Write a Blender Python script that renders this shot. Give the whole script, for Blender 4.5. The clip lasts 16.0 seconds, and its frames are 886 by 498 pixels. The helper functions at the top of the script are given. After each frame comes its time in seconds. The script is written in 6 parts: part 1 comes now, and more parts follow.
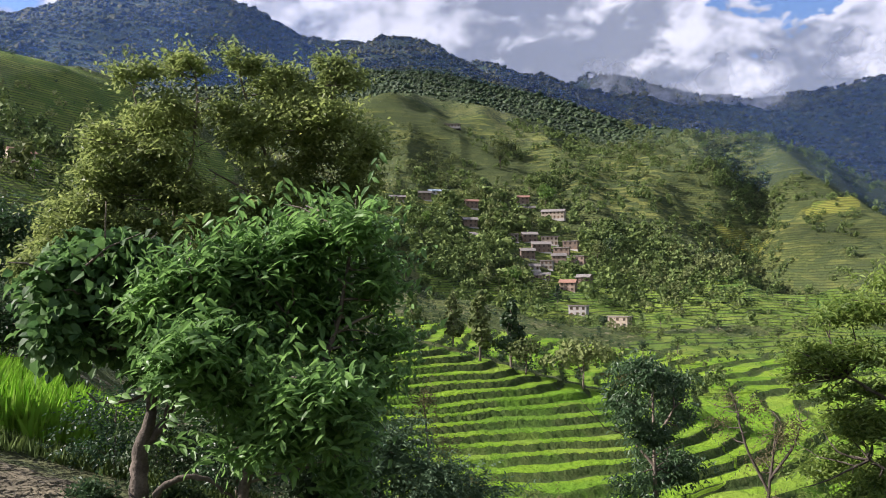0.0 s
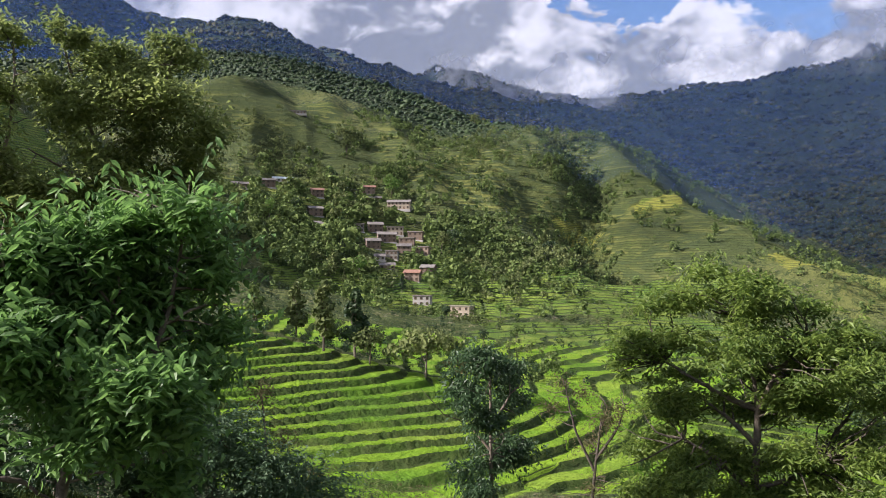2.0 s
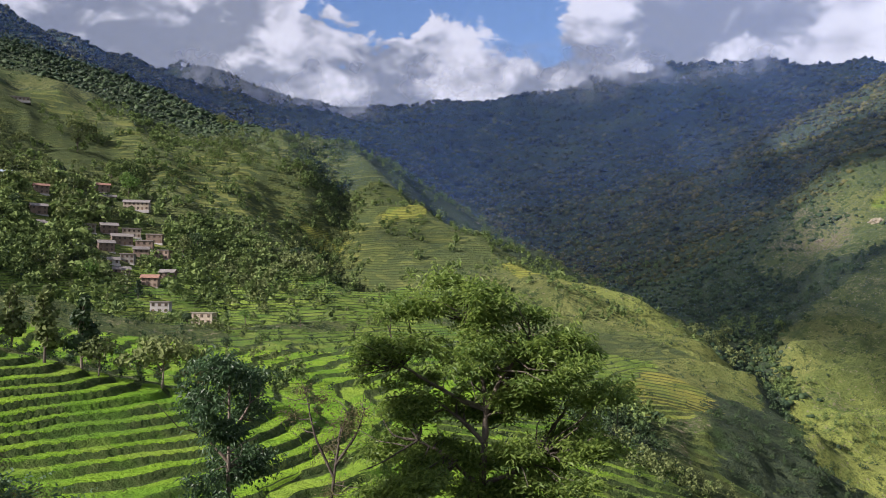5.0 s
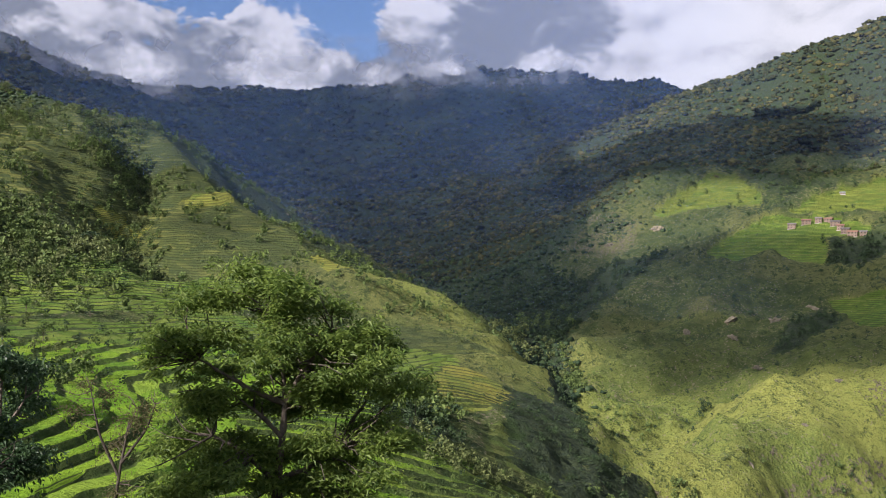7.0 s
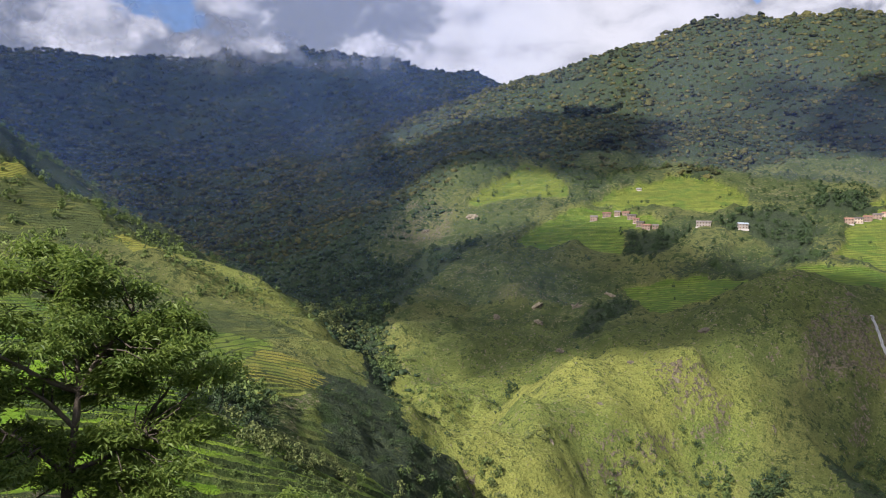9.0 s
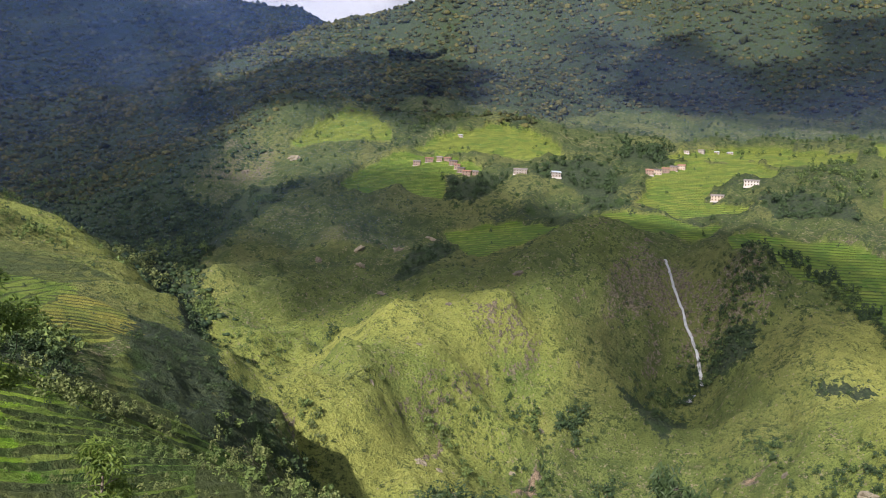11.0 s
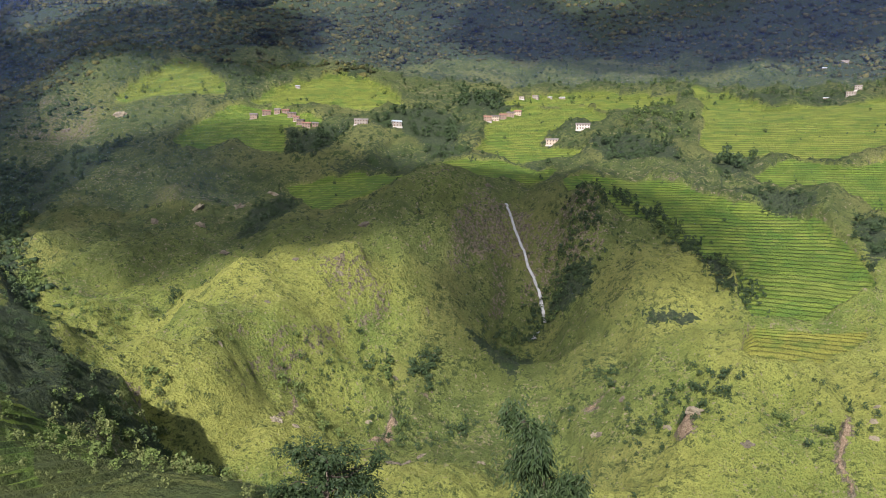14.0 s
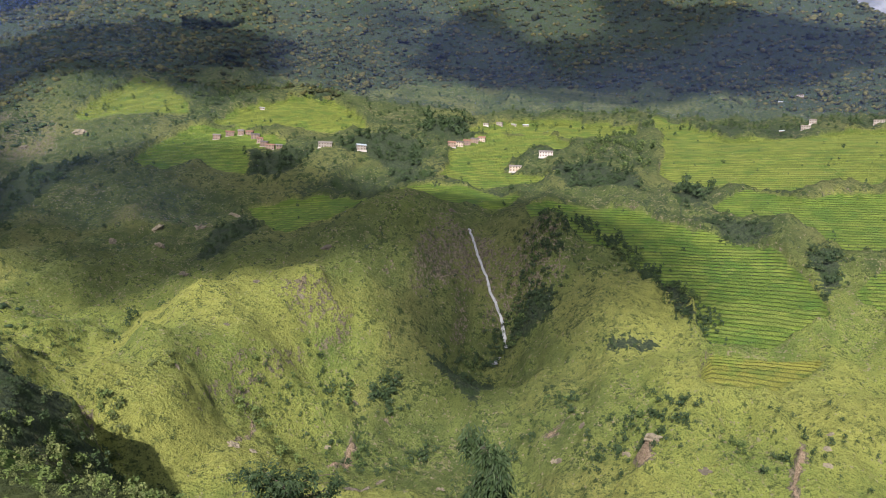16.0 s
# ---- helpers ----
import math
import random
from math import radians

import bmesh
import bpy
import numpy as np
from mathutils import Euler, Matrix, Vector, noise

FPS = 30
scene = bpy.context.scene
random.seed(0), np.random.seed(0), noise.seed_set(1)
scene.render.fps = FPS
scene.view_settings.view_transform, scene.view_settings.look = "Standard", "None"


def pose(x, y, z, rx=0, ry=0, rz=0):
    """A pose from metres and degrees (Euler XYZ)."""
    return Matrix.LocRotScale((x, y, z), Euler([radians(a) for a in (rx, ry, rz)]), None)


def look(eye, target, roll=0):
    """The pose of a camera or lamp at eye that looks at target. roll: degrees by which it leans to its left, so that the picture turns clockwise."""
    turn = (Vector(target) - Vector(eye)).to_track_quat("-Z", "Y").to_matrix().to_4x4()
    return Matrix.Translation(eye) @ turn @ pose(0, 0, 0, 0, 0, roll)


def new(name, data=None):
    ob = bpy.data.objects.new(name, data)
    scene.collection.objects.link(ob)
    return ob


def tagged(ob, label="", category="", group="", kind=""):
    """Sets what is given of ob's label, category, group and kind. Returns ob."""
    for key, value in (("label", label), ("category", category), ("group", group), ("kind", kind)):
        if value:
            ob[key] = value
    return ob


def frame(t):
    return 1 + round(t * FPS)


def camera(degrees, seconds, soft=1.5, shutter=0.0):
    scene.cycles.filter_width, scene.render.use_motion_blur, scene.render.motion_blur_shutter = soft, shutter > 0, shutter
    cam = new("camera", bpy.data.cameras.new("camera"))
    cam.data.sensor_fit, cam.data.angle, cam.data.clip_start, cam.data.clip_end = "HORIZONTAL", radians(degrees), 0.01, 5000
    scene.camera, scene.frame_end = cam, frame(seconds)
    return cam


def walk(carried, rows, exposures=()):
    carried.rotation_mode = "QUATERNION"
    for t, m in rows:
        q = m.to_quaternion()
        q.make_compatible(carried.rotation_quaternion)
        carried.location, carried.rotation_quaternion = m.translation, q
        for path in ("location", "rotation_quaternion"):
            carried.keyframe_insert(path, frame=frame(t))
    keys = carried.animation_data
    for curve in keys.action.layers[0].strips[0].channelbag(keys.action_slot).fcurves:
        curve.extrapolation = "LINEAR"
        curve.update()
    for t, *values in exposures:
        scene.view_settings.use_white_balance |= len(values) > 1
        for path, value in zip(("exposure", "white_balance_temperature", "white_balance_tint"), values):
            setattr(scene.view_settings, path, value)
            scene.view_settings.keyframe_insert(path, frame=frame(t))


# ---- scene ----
# World: metres, z = 0 at the eye's level, y along the first view, the road lies 1.6 m lower.
cam = camera(56.6, 16.0, soft=1.0)
TILT, LEAN, ARM = 3.0, 0.0, 0.30
ROWS = [
    (0.0, 0.00, -0.00, 0.00),
    (0.5, -3.15, -0.07, -0.23),
    (1.0, -5.96, -0.51, -0.57),
    (1.5, -8.21, -0.75, -0.88),
    (2.0, -10.72, -0.63, -0.81),
    (2.5, -13.05, -0.54, -0.78),
    (3.0, -15.78, -0.42, -0.91),
    (3.5, -18.90, -0.26, -1.57),
    (4.0, -22.12, -0.06, -1.98),
    (6.5, -38.18, 0.42, -2.90),
    (7.0, -41.38, 0.52, -4.04),
    (7.5, -42.13, 0.62, -4.87),
    (8.0, -46.40, 0.58, -4.36),
    (8.5, -50.02, 0.05, -4.16),
    (9.0, -54.05, 0.48, -5.32),
    (9.5, -57.76, 0.58, -5.70),
    (10.0, -61.29, 0.05, -5.74),
    (12.5, -71.26, -5.33, -5.10),
    (13.0, -73.07, -5.12, -3.29),
    (13.5, -74.82, -4.92, -3.43),
    (14.0, -77.27, -4.67, -3.89),
    (14.5, -77.41, -4.27, -3.25),
    (15.0, -78.53, -4.15, -3.61),
    (15.5, -79.11, -4.03, -4.36),
    (16.0, -79.81, -2.77, -4.88),
]
BASE = pose(0, 0, 0, TILT, LEAN, 0)


def held(yaw, pitch, roll):
    """The camera at arm's length from a person who turns on the spot."""
    m = BASE @ pose(0, 0, 0, 90 + pitch, roll, yaw)
    ahead = m.to_3x3() @ Vector((0, 0, -1))
    return Matrix.Translation((ARM * ahead.x, ARM * ahead.y, 0)) @ m


walk(cam, [(t, held(yaw, pitch, roll)) for t, yaw, pitch, roll in ROWS], exposures=[(0.0, 1.22, 5850, 19), (3.5, 1.06, 5850, 19), (7.0, 0.80, 5850, 19), (10.0, 0.82, 5850, 19), (13.0, 0.92, 5850, 19), (16.0, 0.86, 5850, 19)])

# ---- light: afternoon sun from behind on the left, blue sky with cumulus ----
SUN_AZ, SUN_EL = 90.0, 30.5
sun_dir = Vector((-math.sin(radians(SUN_AZ)) * math.cos(radians(SUN_EL)), math.cos(radians(SUN_AZ)) * math.cos(radians(SUN_EL)), math.sin(radians(SUN_EL))))
sun = new("sun", bpy.data.lights.new("sun", "SUN"))
sun.data.energy, sun.data.angle, sun.data.color = 5.0, radians(0.6), (1.0, 0.895, 0.74)
sun.matrix_world = look((0, 0, 0), -sun_dir)


class Nodes:
    """Short-hand for building node trees."""

    def __init__(self, tree):
        self.tree = tree
        tree.nodes.clear()

    def add(self, kind, *inputs, **settings):
        n = self.tree.nodes.new(kind)
        for key, value in settings.items():
            if key == "operation":
                n.operation = value
            elif key == "blend_type":
                n.blend_type = value
            elif key == "data_type":
                n.data_type = value
            elif key == "attribute_name":
                n.attribute_name = value
            elif key == "noise_dimensions":
                n.noise_dimensions = value
            elif key == "clamp_factor":
                n.clamp_factor = value
        for i, v in enumerate(inputs):
            self.put(n.inputs[i], v)
        return n

    def put(self, socket, v):
        if v is None:
            return
        if isinstance(v, bpy.types.NodeSocket):
            self.tree.links.new(v, socket)
        elif isinstance(v, bpy.types.Node):
            self.tree.links.new(v.outputs[0], socket)
        else:
            socket.default_value = v

    def math(self, op, a, b=0.0, c=0.0):
        return self.add("ShaderNodeMath", a, b, c, operation=op).outputs[0]

    def step(self, a, lo, hi):
        n = self.tree.nodes.new("ShaderNodeMapRange")
        n.interpolation_type = "SMOOTHSTEP"
        self.put(n.inputs[0], a), self.put(n.inputs[1], lo), self.put(n.inputs[2], hi)
        return n.outputs[0]

    def mix(self, f, a, b, how="MIX"):
        n = self.tree.nodes.new("ShaderNodeMix")
        n.data_type, n.blend_type = "RGBA", how
        self.put(n.inputs[0], f)
        for k, v in ((6, a), (7, b)):
            self.put(n.inputs[k], (*v, 1.0) if isinstance(v, tuple) and len(v) == 3 else v)
        return n.outputs[2]

    def noise(self, vector, scale, detail=4.0, rough=0.55, distortion=0.0):
        n = self.tree.nodes.new("ShaderNodeTexNoise")
        self.put(n.inputs["Vector"], vector)
        n.inputs["Scale"].default_value, n.inputs["Detail"].default_value = scale, detail
        n.inputs["Roughness"].default_value, n.inputs["Distortion"].default_value = rough, distortion
        return n.outputs[0]

    def vec(self, op, a, b=(0, 0, 0)):
        n = self.tree.nodes.new("ShaderNodeVectorMath")
        n.operation = op
        self.put(n.inputs[0], a), self.put(n.inputs[1], b)
        return n.outputs["Value"] if op in ("DOT_PRODUCT", "LENGTH", "DISTANCE") else n.outputs[0]


world = bpy.data.worlds.new("sky")
scene.world = world
world.use_nodes = True
w = Nodes(world.node_tree)
sky = w.tree.nodes.new("ShaderNodeTexSky")
sky.sky_type, sky.sun_disc = "NISHITA", False
sky.sun_elevation, sky.sun_rotation = radians(SUN_EL), radians(-SUN_AZ)
sky.altitude = 1200
way = w.tree.nodes.new("ShaderNodeTexCoord").outputs["Generated"]
flat = w.vec("MULTIPLY", way, (1.0, 1.0, 1.7))
billow = w.noise(flat, 6.0, 10.0, 0.56, 0.25)
fine = w.noise(flat, 22.0, 8.0, 0.6, 0.3)
lumps = w.noise(flat, 13.0, 9.0, 0.58, 0.35)
lumps_up = w.noise(w.vec("ADD", flat, (-0.020, -0.006, 0.022)), 13.0, 9.0, 0.58, 0.35)
ragged = w.math("ADD", w.math("MULTIPLY", w.math("SUBTRACT", billow, 0.5), 0.16), w.math("MULTIPLY", w.math("SUBTRACT", lumps, 0.5), 0.16))


def patch(azimuth, height, inner, outer):
    """A part of the sky round a direction, with a ragged edge."""
    a, e = radians(azimuth), radians(height)
    d = w.vec("DISTANCE", way, (-math.sin(a) * math.cos(e), math.cos(a) * math.cos(e), math.sin(e)))
    return w.step(w.math("ADD", d, ragged), outer, inner)


def either(*parts):
    out = parts[0]
    for p in parts[1:]:
        out = w.math("MAXIMUM", out, p)
    return out


# gaps of blue, lit cumulus towers and grey rain cloud
blue = either(patch(-21.5, 19.4, 0.028, 0.038), patch(-24, 20.2, 0.03, 0.04), patch(-19, 20.6, 0.03, 0.04), patch(-34.4, 18.0, 0.045, 0.060), patch(-33.4, 20.5, 0.035, 0.045), patch(-37.6, 18.3, 0.006, 0.016), patch(-28, 24, 0.06, 0.075), patch(-73.4, 19.8, 0.02, 0.03), patch(-86, 19.6, 0.02, 0.035), patch(-94, 19.0, 0.05, 0.065), patch(28, 19.5, 0.03, 0.05))
tower = either(patch(-29.5, 16.6, 0.03, 0.13), patch(-20, 16.2, 0.02, 0.09), patch(-58, 17.4, 0.05, 0.18), patch(-67, 17.6, 0.05, 0.15), patch(4, 19, 0.03, 0.11), patch(-80, 19, 0.03, 0.14), patch(-39, 18.6, 0.01, 0.05))
grey = either(patch(-9, 16.5, 0.04, 0.11), patch(-44, 17.2, 0.03, 0.07), patch(-48.5, 18.2, 0.03, 0.07), patch(-24, 14.2, 0.01, 0.05), patch(-14, 14.6, 0.01, 0.05), patch(-37, 15.6, 0.01, 0.05))
open_sky = w.step(w.math("ADD", billow, w.math("MULTIPLY", fine, 0.1)), 0.56, 0.46)
above = w.step(w.tree.nodes.new("ShaderNodeSeparateXYZ").outputs[2], 0.36, 0.45)
w.put(above.node.inputs[0].links[0].from_node.inputs[0], way)
gap = w.math("MAXIMUM", blue, w.math("MULTIPLY", above, open_sky))
curl = w.math("ADD", w.math("MULTIPLY", w.math("SUBTRACT", lumps, lumps_up), 4.2), w.math("ADD", w.math("MULTIPLY", w.math("SUBTRACT", fine, 0.5), 0.5), w.math("MULTIPLY", w.math("SUBTRACT", billow, 0.5), 1.1)))
calm = w.math("SUBTRACT", 1.0, w.math("MULTIPLY", patch(-62, 17, 0.16, 0.30), 0.6))
lit = w.math("ADD", w.math("MULTIPLY", curl, calm), w.math("SUBTRACT", w.math("MULTIPLY", tower, 0.55), w.math("MULTIPLY", grey, 0.55)))
cloud = w.mix(w.step(lit, -0.45, 0.75), (2.05, 2.15, 2.30), (6.0, 5.85, 5.65))
cover = w.math("SUBTRACT", 1.0, gap)
back = w.add("ShaderNodeBackground", w.mix(cover, sky.outputs[0], cloud), 0.085)
w.add("ShaderNodeOutputWorld", back)


# ---- materials ----
def surface(name):
    m = bpy.data.materials.new(name)
    m.use_nodes = True
    return m, Nodes(m.node_tree)


def finish(n, colour, rough=0.9, bump=None, height=0.05, distance=1.0, metal=0.0, spec=0.3, through_light=0.0):
    b = n.tree.nodes.new("ShaderNodeBsdfPrincipled")
    n.put(b.inputs["Base Color"], (*colour, 1.0) if isinstance(colour, tuple) and len(colour) == 3 else colour)
    n.put(b.inputs["Roughness"], rough)
    n.put(b.inputs["Metallic"], metal)
    n.put(b.inputs["Specular IOR Level"], spec)
    if bump is not None:
        k = n.tree.nodes.new("ShaderNodeBump")
        k.inputs["Strength"].default_value, k.inputs["Distance"].default_value = height, distance
        n.put(k.inputs["Height"], bump)
        n.put(b.inputs["Normal"], k.outputs[0])
    last = b.outputs[0]
    if through_light:
        t = n.tree.nodes.new("ShaderNodeBsdfTranslucent")
        n.put(t.inputs[0], (*colour, 1.0) if isinstance(colour, tuple) and len(colour) == 3 else colour)
        mixed = n.tree.nodes.new("ShaderNodeMixShader")
        mixed.inputs[0].default_value = through_light
        n.put(mixed.inputs[1], last), n.put(mixed.inputs[2], t.outputs[0])
        last = mixed.outputs[0]
    out = n.tree.nodes.new("ShaderNodeOutputMaterial")
    n.put(out.inputs[0], last)


def land_material():
    """Hillside: dried and green grass with sunlight put into its tone, rice terraces with dark banks, scrub, rock,
    woodland floor, by the masks of the ground sheet.
    """
    m, n = surface("hillside")
    at = n.tree.nodes.new("ShaderNodeNewGeometry").outputs["Position"]
    xyz = n.tree.nodes.new("ShaderNodeSeparateXYZ")
    n.put(xyz.inputs[0], at)
    mask = n.tree.nodes.new("ShaderNodeAttribute")
    mask.attribute_name = "land"
    sep = n.tree.nodes.new("ShaderNodeSeparateColor")
    n.put(sep.inputs[0], mask.outputs["Color"])
    field, wood, rock = sep.outputs[0], sep.outputs[1], sep.outputs[2]
    kind = n.tree.nodes.new("ShaderNodeAttribute")
    kind.attribute_name = "crop"
    ksep = n.tree.nodes.new("ShaderNodeSeparateColor")
    n.put(ksep.inputs[0], kind.outputs["Color"])
    ripe, phase, dry_lit = ksep.outputs[0], ksep.outputs[1], ksep.outputs[2]
    big, mid, fine = n.noise(at, 0.012, 5), n.noise(at, 0.07, 6, 0.6), n.noise(at, 0.6, 5, 0.65)
    tiny = n.noise(at, 4.0, 4, 0.7)
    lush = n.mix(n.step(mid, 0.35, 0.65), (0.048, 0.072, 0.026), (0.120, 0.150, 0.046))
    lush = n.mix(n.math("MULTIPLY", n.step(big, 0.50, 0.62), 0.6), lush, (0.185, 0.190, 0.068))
    # paler grass tone, painted where the slope across the gorge is lit
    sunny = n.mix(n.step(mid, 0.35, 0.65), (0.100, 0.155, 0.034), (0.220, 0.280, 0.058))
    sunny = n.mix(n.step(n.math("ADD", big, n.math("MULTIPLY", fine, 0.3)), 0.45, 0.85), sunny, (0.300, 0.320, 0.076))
    grass = n.mix(dry_lit, lush, sunny)
    open_ = n.math("MULTIPLY_ADD", dry_lit, -0.5, 1.0)
    tuft = n.math("ADD", fine, n.math("MULTIPLY", n.math("SUBTRACT", mid, 0.5), 0.7))
    grass = n.mix(n.math("MULTIPLY", n.step(tuft, 0.57, 0.64), n.math("MULTIPLY", open_, 0.75)), grass, (0.032, 0.056, 0.018))
    thin = n.math("ADD", n.noise(at, 0.19, 5, 0.65), n.math("MULTIPLY", n.math("SUBTRACT", big, 0.5), 0.6))
    grass = n.mix(n.math("MULTIPLY", n.step(thin, 0.58, 0.66), n.math("MULTIPLY", open_, 0.5)), grass, (0.046, 0.078, 0.024))
    grass = n.mix(n.math("MULTIPLY", n.step(thin, 0.42, 0.32), 0.35), grass, (0.22, 0.205, 0.10))
    blade = n.noise(at, 1.7, 5, 0.7)
    grass = n.mix(n.math("MULTIPLY", n.step(blade, 0.54, 0.64), 0.55), grass, (0.040, 0.062, 0.020))
    grass = n.mix(n.math("MULTIPLY", n.step(blade, 0.44, 0.32), n.math("MULTIPLY_ADD", dry_lit, 0.45, 0.1)), grass, (0.30, 0.32, 0.085))
    # low shrubs and bracken in drifts
    lumps = n.noise(at, 0.28, 6, 0.68)
    grass = n.mix(n.math("MULTIPLY", n.step(n.math("ADD", lumps, n.math("MULTIPLY", n.math("SUBTRACT", mid, 0.5), 0.45)), 0.56, 0.61), n.math("MULTIPLY", open_, 0.7)), grass, (0.036, 0.060, 0.022))
    # single tussocks, small bushes and stones
    tussock = n.math("ADD", n.noise(at, 0.85, 2.0, 0.5), n.math("MULTIPLY", n.math("SUBTRACT", lumps, 0.5), 0.55))
    grass = n.mix(n.math("MULTIPLY", n.step(tussock, 0.575, 0.615), n.math("MULTIPLY_ADD", n.step(mid, 0.40, 0.62), 0.45, 0.22)), grass, (0.034, 0.058, 0.020))
    stones = n.math("ADD", n.noise(at, 0.62, 2.0, 0.5), n.math("MULTIPLY", n.math("SUBTRACT", thin, 0.5), -0.5))
    grass = n.mix(n.math("MULTIPLY", n.step(stones, 0.66, 0.69), 0.7), grass, (0.26, 0.23, 0.15))
    # broken rock and bare soil show where the slope is steep
    stone = n.mix(n.step(n.math("ADD", n.math("MULTIPLY", fine, 0.6), n.math("MULTIPLY", blade, 0.4)), 0.38, 0.62), (0.046, 0.042, 0.032), (0.23, 0.200, 0.135))
    stone = n.mix(n.step(rock, 0.76, 0.86), stone, n.mix(n.step(blade, 0.4, 0.6), (0.20, 0.145, 0.095), (0.40, 0.31, 0.21)))
    grass = n.mix(n.step(n.math("ADD", rock, n.math("ADD", n.math("MULTIPLY", n.math("SUBTRACT", fine, 0.5), 1.4), n.math("MULTIPLY", n.math("SUBTRACT", lumps, 0.5), 1.6))), 0.55, 0.70), grass, stone)
    # rice on the treads, weeds and earth on the banks
    rice = n.mix(n.step(mid, 0.35, 0.68), (0.105, 0.175, 0.027), (0.200, 0.285, 0.042))
    young = n.step(ripe, 0.016, 0.004)
    rice = n.mix(young, rice, n.mix(n.step(mid, 0.35, 0.68), (0.145, 0.300, 0.014), (0.260, 0.425, 0.024)))
    rice = n.mix(ripe, rice, (0.33, 0.31, 0.06))
    drift = n.noise(at, 0.05, 4, 0.6)
    rice = n.mix(n.math("MULTIPLY", n.step(drift, 0.48, 0.62), n.math("MULTIPLY_ADD", young, -0.3, 0.5)), rice, (0.080, 0.180, 0.030))
    patchy = n.step(n.math("ADD", n.noise(at, 0.022, 3, 0.6), n.math("MULTIPLY", n.math("SUBTRACT", fine, 0.5), 0.15)), 0.30, 0.42)
    rice = n.mix(n.math("MULTIPLY", n.math("MULTIPLY", patchy, n.math("MULTIPLY", n.step(ripe, 0.05, 0.4), n.math("MULTIPLY", n.step(xyz.outputs[0], 560.0, 460.0), n.step(ripe, 0.68, 0.55)))), 0.85), rice, grass)
    rice = n.mix(n.step(tiny, 0.40, 0.75), rice, n.mix(0.4, rice, (0.06, 0.13, 0.01)))
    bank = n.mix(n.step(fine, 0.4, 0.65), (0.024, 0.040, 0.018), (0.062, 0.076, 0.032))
    # each run of a terrace has its own crop: rice, riper rice, weeds
    run = n.tree.nodes.new("ShaderNodeTexWhiteNoise")
    run.noise_dimensions = "2D"
    cell = n.tree.nodes.new("ShaderNodeCombineXYZ")
    n.put(cell.inputs[0], n.math("FLOOR", phase))
    n.put(cell.inputs[1], n.math("FLOOR", n.math("MULTIPLY", n.noise(at, 0.02, 1), 22.0)))
    n.put(run.inputs["Vector"], cell.outputs[0])
    luck = run.outputs[0]
    mixed_crops = n.math("MULTIPLY", n.math("MULTIPLY", n.step(ripe, 0.04, 0.22), n.step(ripe, 0.70, 0.60)), n.step(xyz.outputs[0], 520.0, 420.0))
    rice = n.mix(n.math("MULTIPLY", n.step(luck, 0.58, 0.75), n.math("MULTIPLY_ADD", mixed_crops, 0.65, 0.12)), rice, (0.052, 0.085, 0.036))
    rice = n.mix(n.math("MULTIPLY", n.step(luck, 0.34, 0.16), n.math("MULTIPLY_ADD", mixed_crops, 0.5, 0.2)), rice, (0.34, 0.35, 0.09))
    rice = n.mix(n.math("MULTIPLY", mixed_crops, n.math("MULTIPLY_ADD", n.step(big, 0.44, 0.60), -0.45, 0.85)), rice, (0.075, 0.098, 0.034))
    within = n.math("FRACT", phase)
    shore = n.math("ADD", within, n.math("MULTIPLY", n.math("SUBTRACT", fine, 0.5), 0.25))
    terrace = n.mix(n.math("MULTIPLY", n.math("MULTIPLY", n.step(mid, 0.2, 0.55), n.math("MULTIPLY", n.math("MULTIPLY_ADD", mixed_crops, -0.5, 1.0), n.math("MULTIPLY_ADD", dry_lit, -0.45, 0.95))), n.math("MULTIPLY", n.step(shore, 0.68, 0.76), n.step(shore, 1.1, 0.99))), rice, bank)
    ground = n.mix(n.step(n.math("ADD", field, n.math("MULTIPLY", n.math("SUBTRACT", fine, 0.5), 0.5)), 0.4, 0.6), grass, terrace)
    floor = n.mix(n.step(fine, 0.35, 0.7), (0.032, 0.048, 0.030), (0.070, 0.092, 0.044))
    floor = n.mix(n.step(mid, 0.45, 0.75), floor, (0.040, 0.070, 0.020))
    edge = n.math("ADD", n.math("MULTIPLY", n.math("SUBTRACT", mid, 0.5), 0.7), n.math("MULTIPLY", n.math("SUBTRACT", lumps, 0.5), 1.7))
    ground = n.mix(n.step(n.math("ADD", wood, edge), 0.42, 0.56), ground, floor)
    relief = n.math("ADD", n.math("MULTIPLY_ADD", lumps, 1.6, fine), n.math("MULTIPLY", tiny, 0.25))
    relief = n.math("ADD", relief, n.math("MULTIPLY", n.math("MULTIPLY", n.step(within, 0.55, 1.0), field), 0.6))
    finish(n, ground, 0.95, relief, 1.0, 2.2, spec=0.12)
    return m


def leaf_material(name, dark, light, rough=0.55, glow=0.3, spec=0.4):
    m, n = surface(name)
    geo = n.tree.nodes.new("ShaderNodeNewGeometry")
    info = n.tree.nodes.new("ShaderNodeObjectInfo")
    spread = n.noise(geo.outputs["Position"], 0.9, 3)
    f = n.math("MULTIPLY_ADD", geo.outputs["Random Per Island"], 0.6, n.math("MULTIPLY_ADD", spread, 0.8, n.math("MULTIPLY_ADD", info.outputs["Random"], 0.4, -0.45)))
    colour = n.mix(f, dark, light)
    finish(n, colour, rough, spec=spec, through_light=glow)
    return m


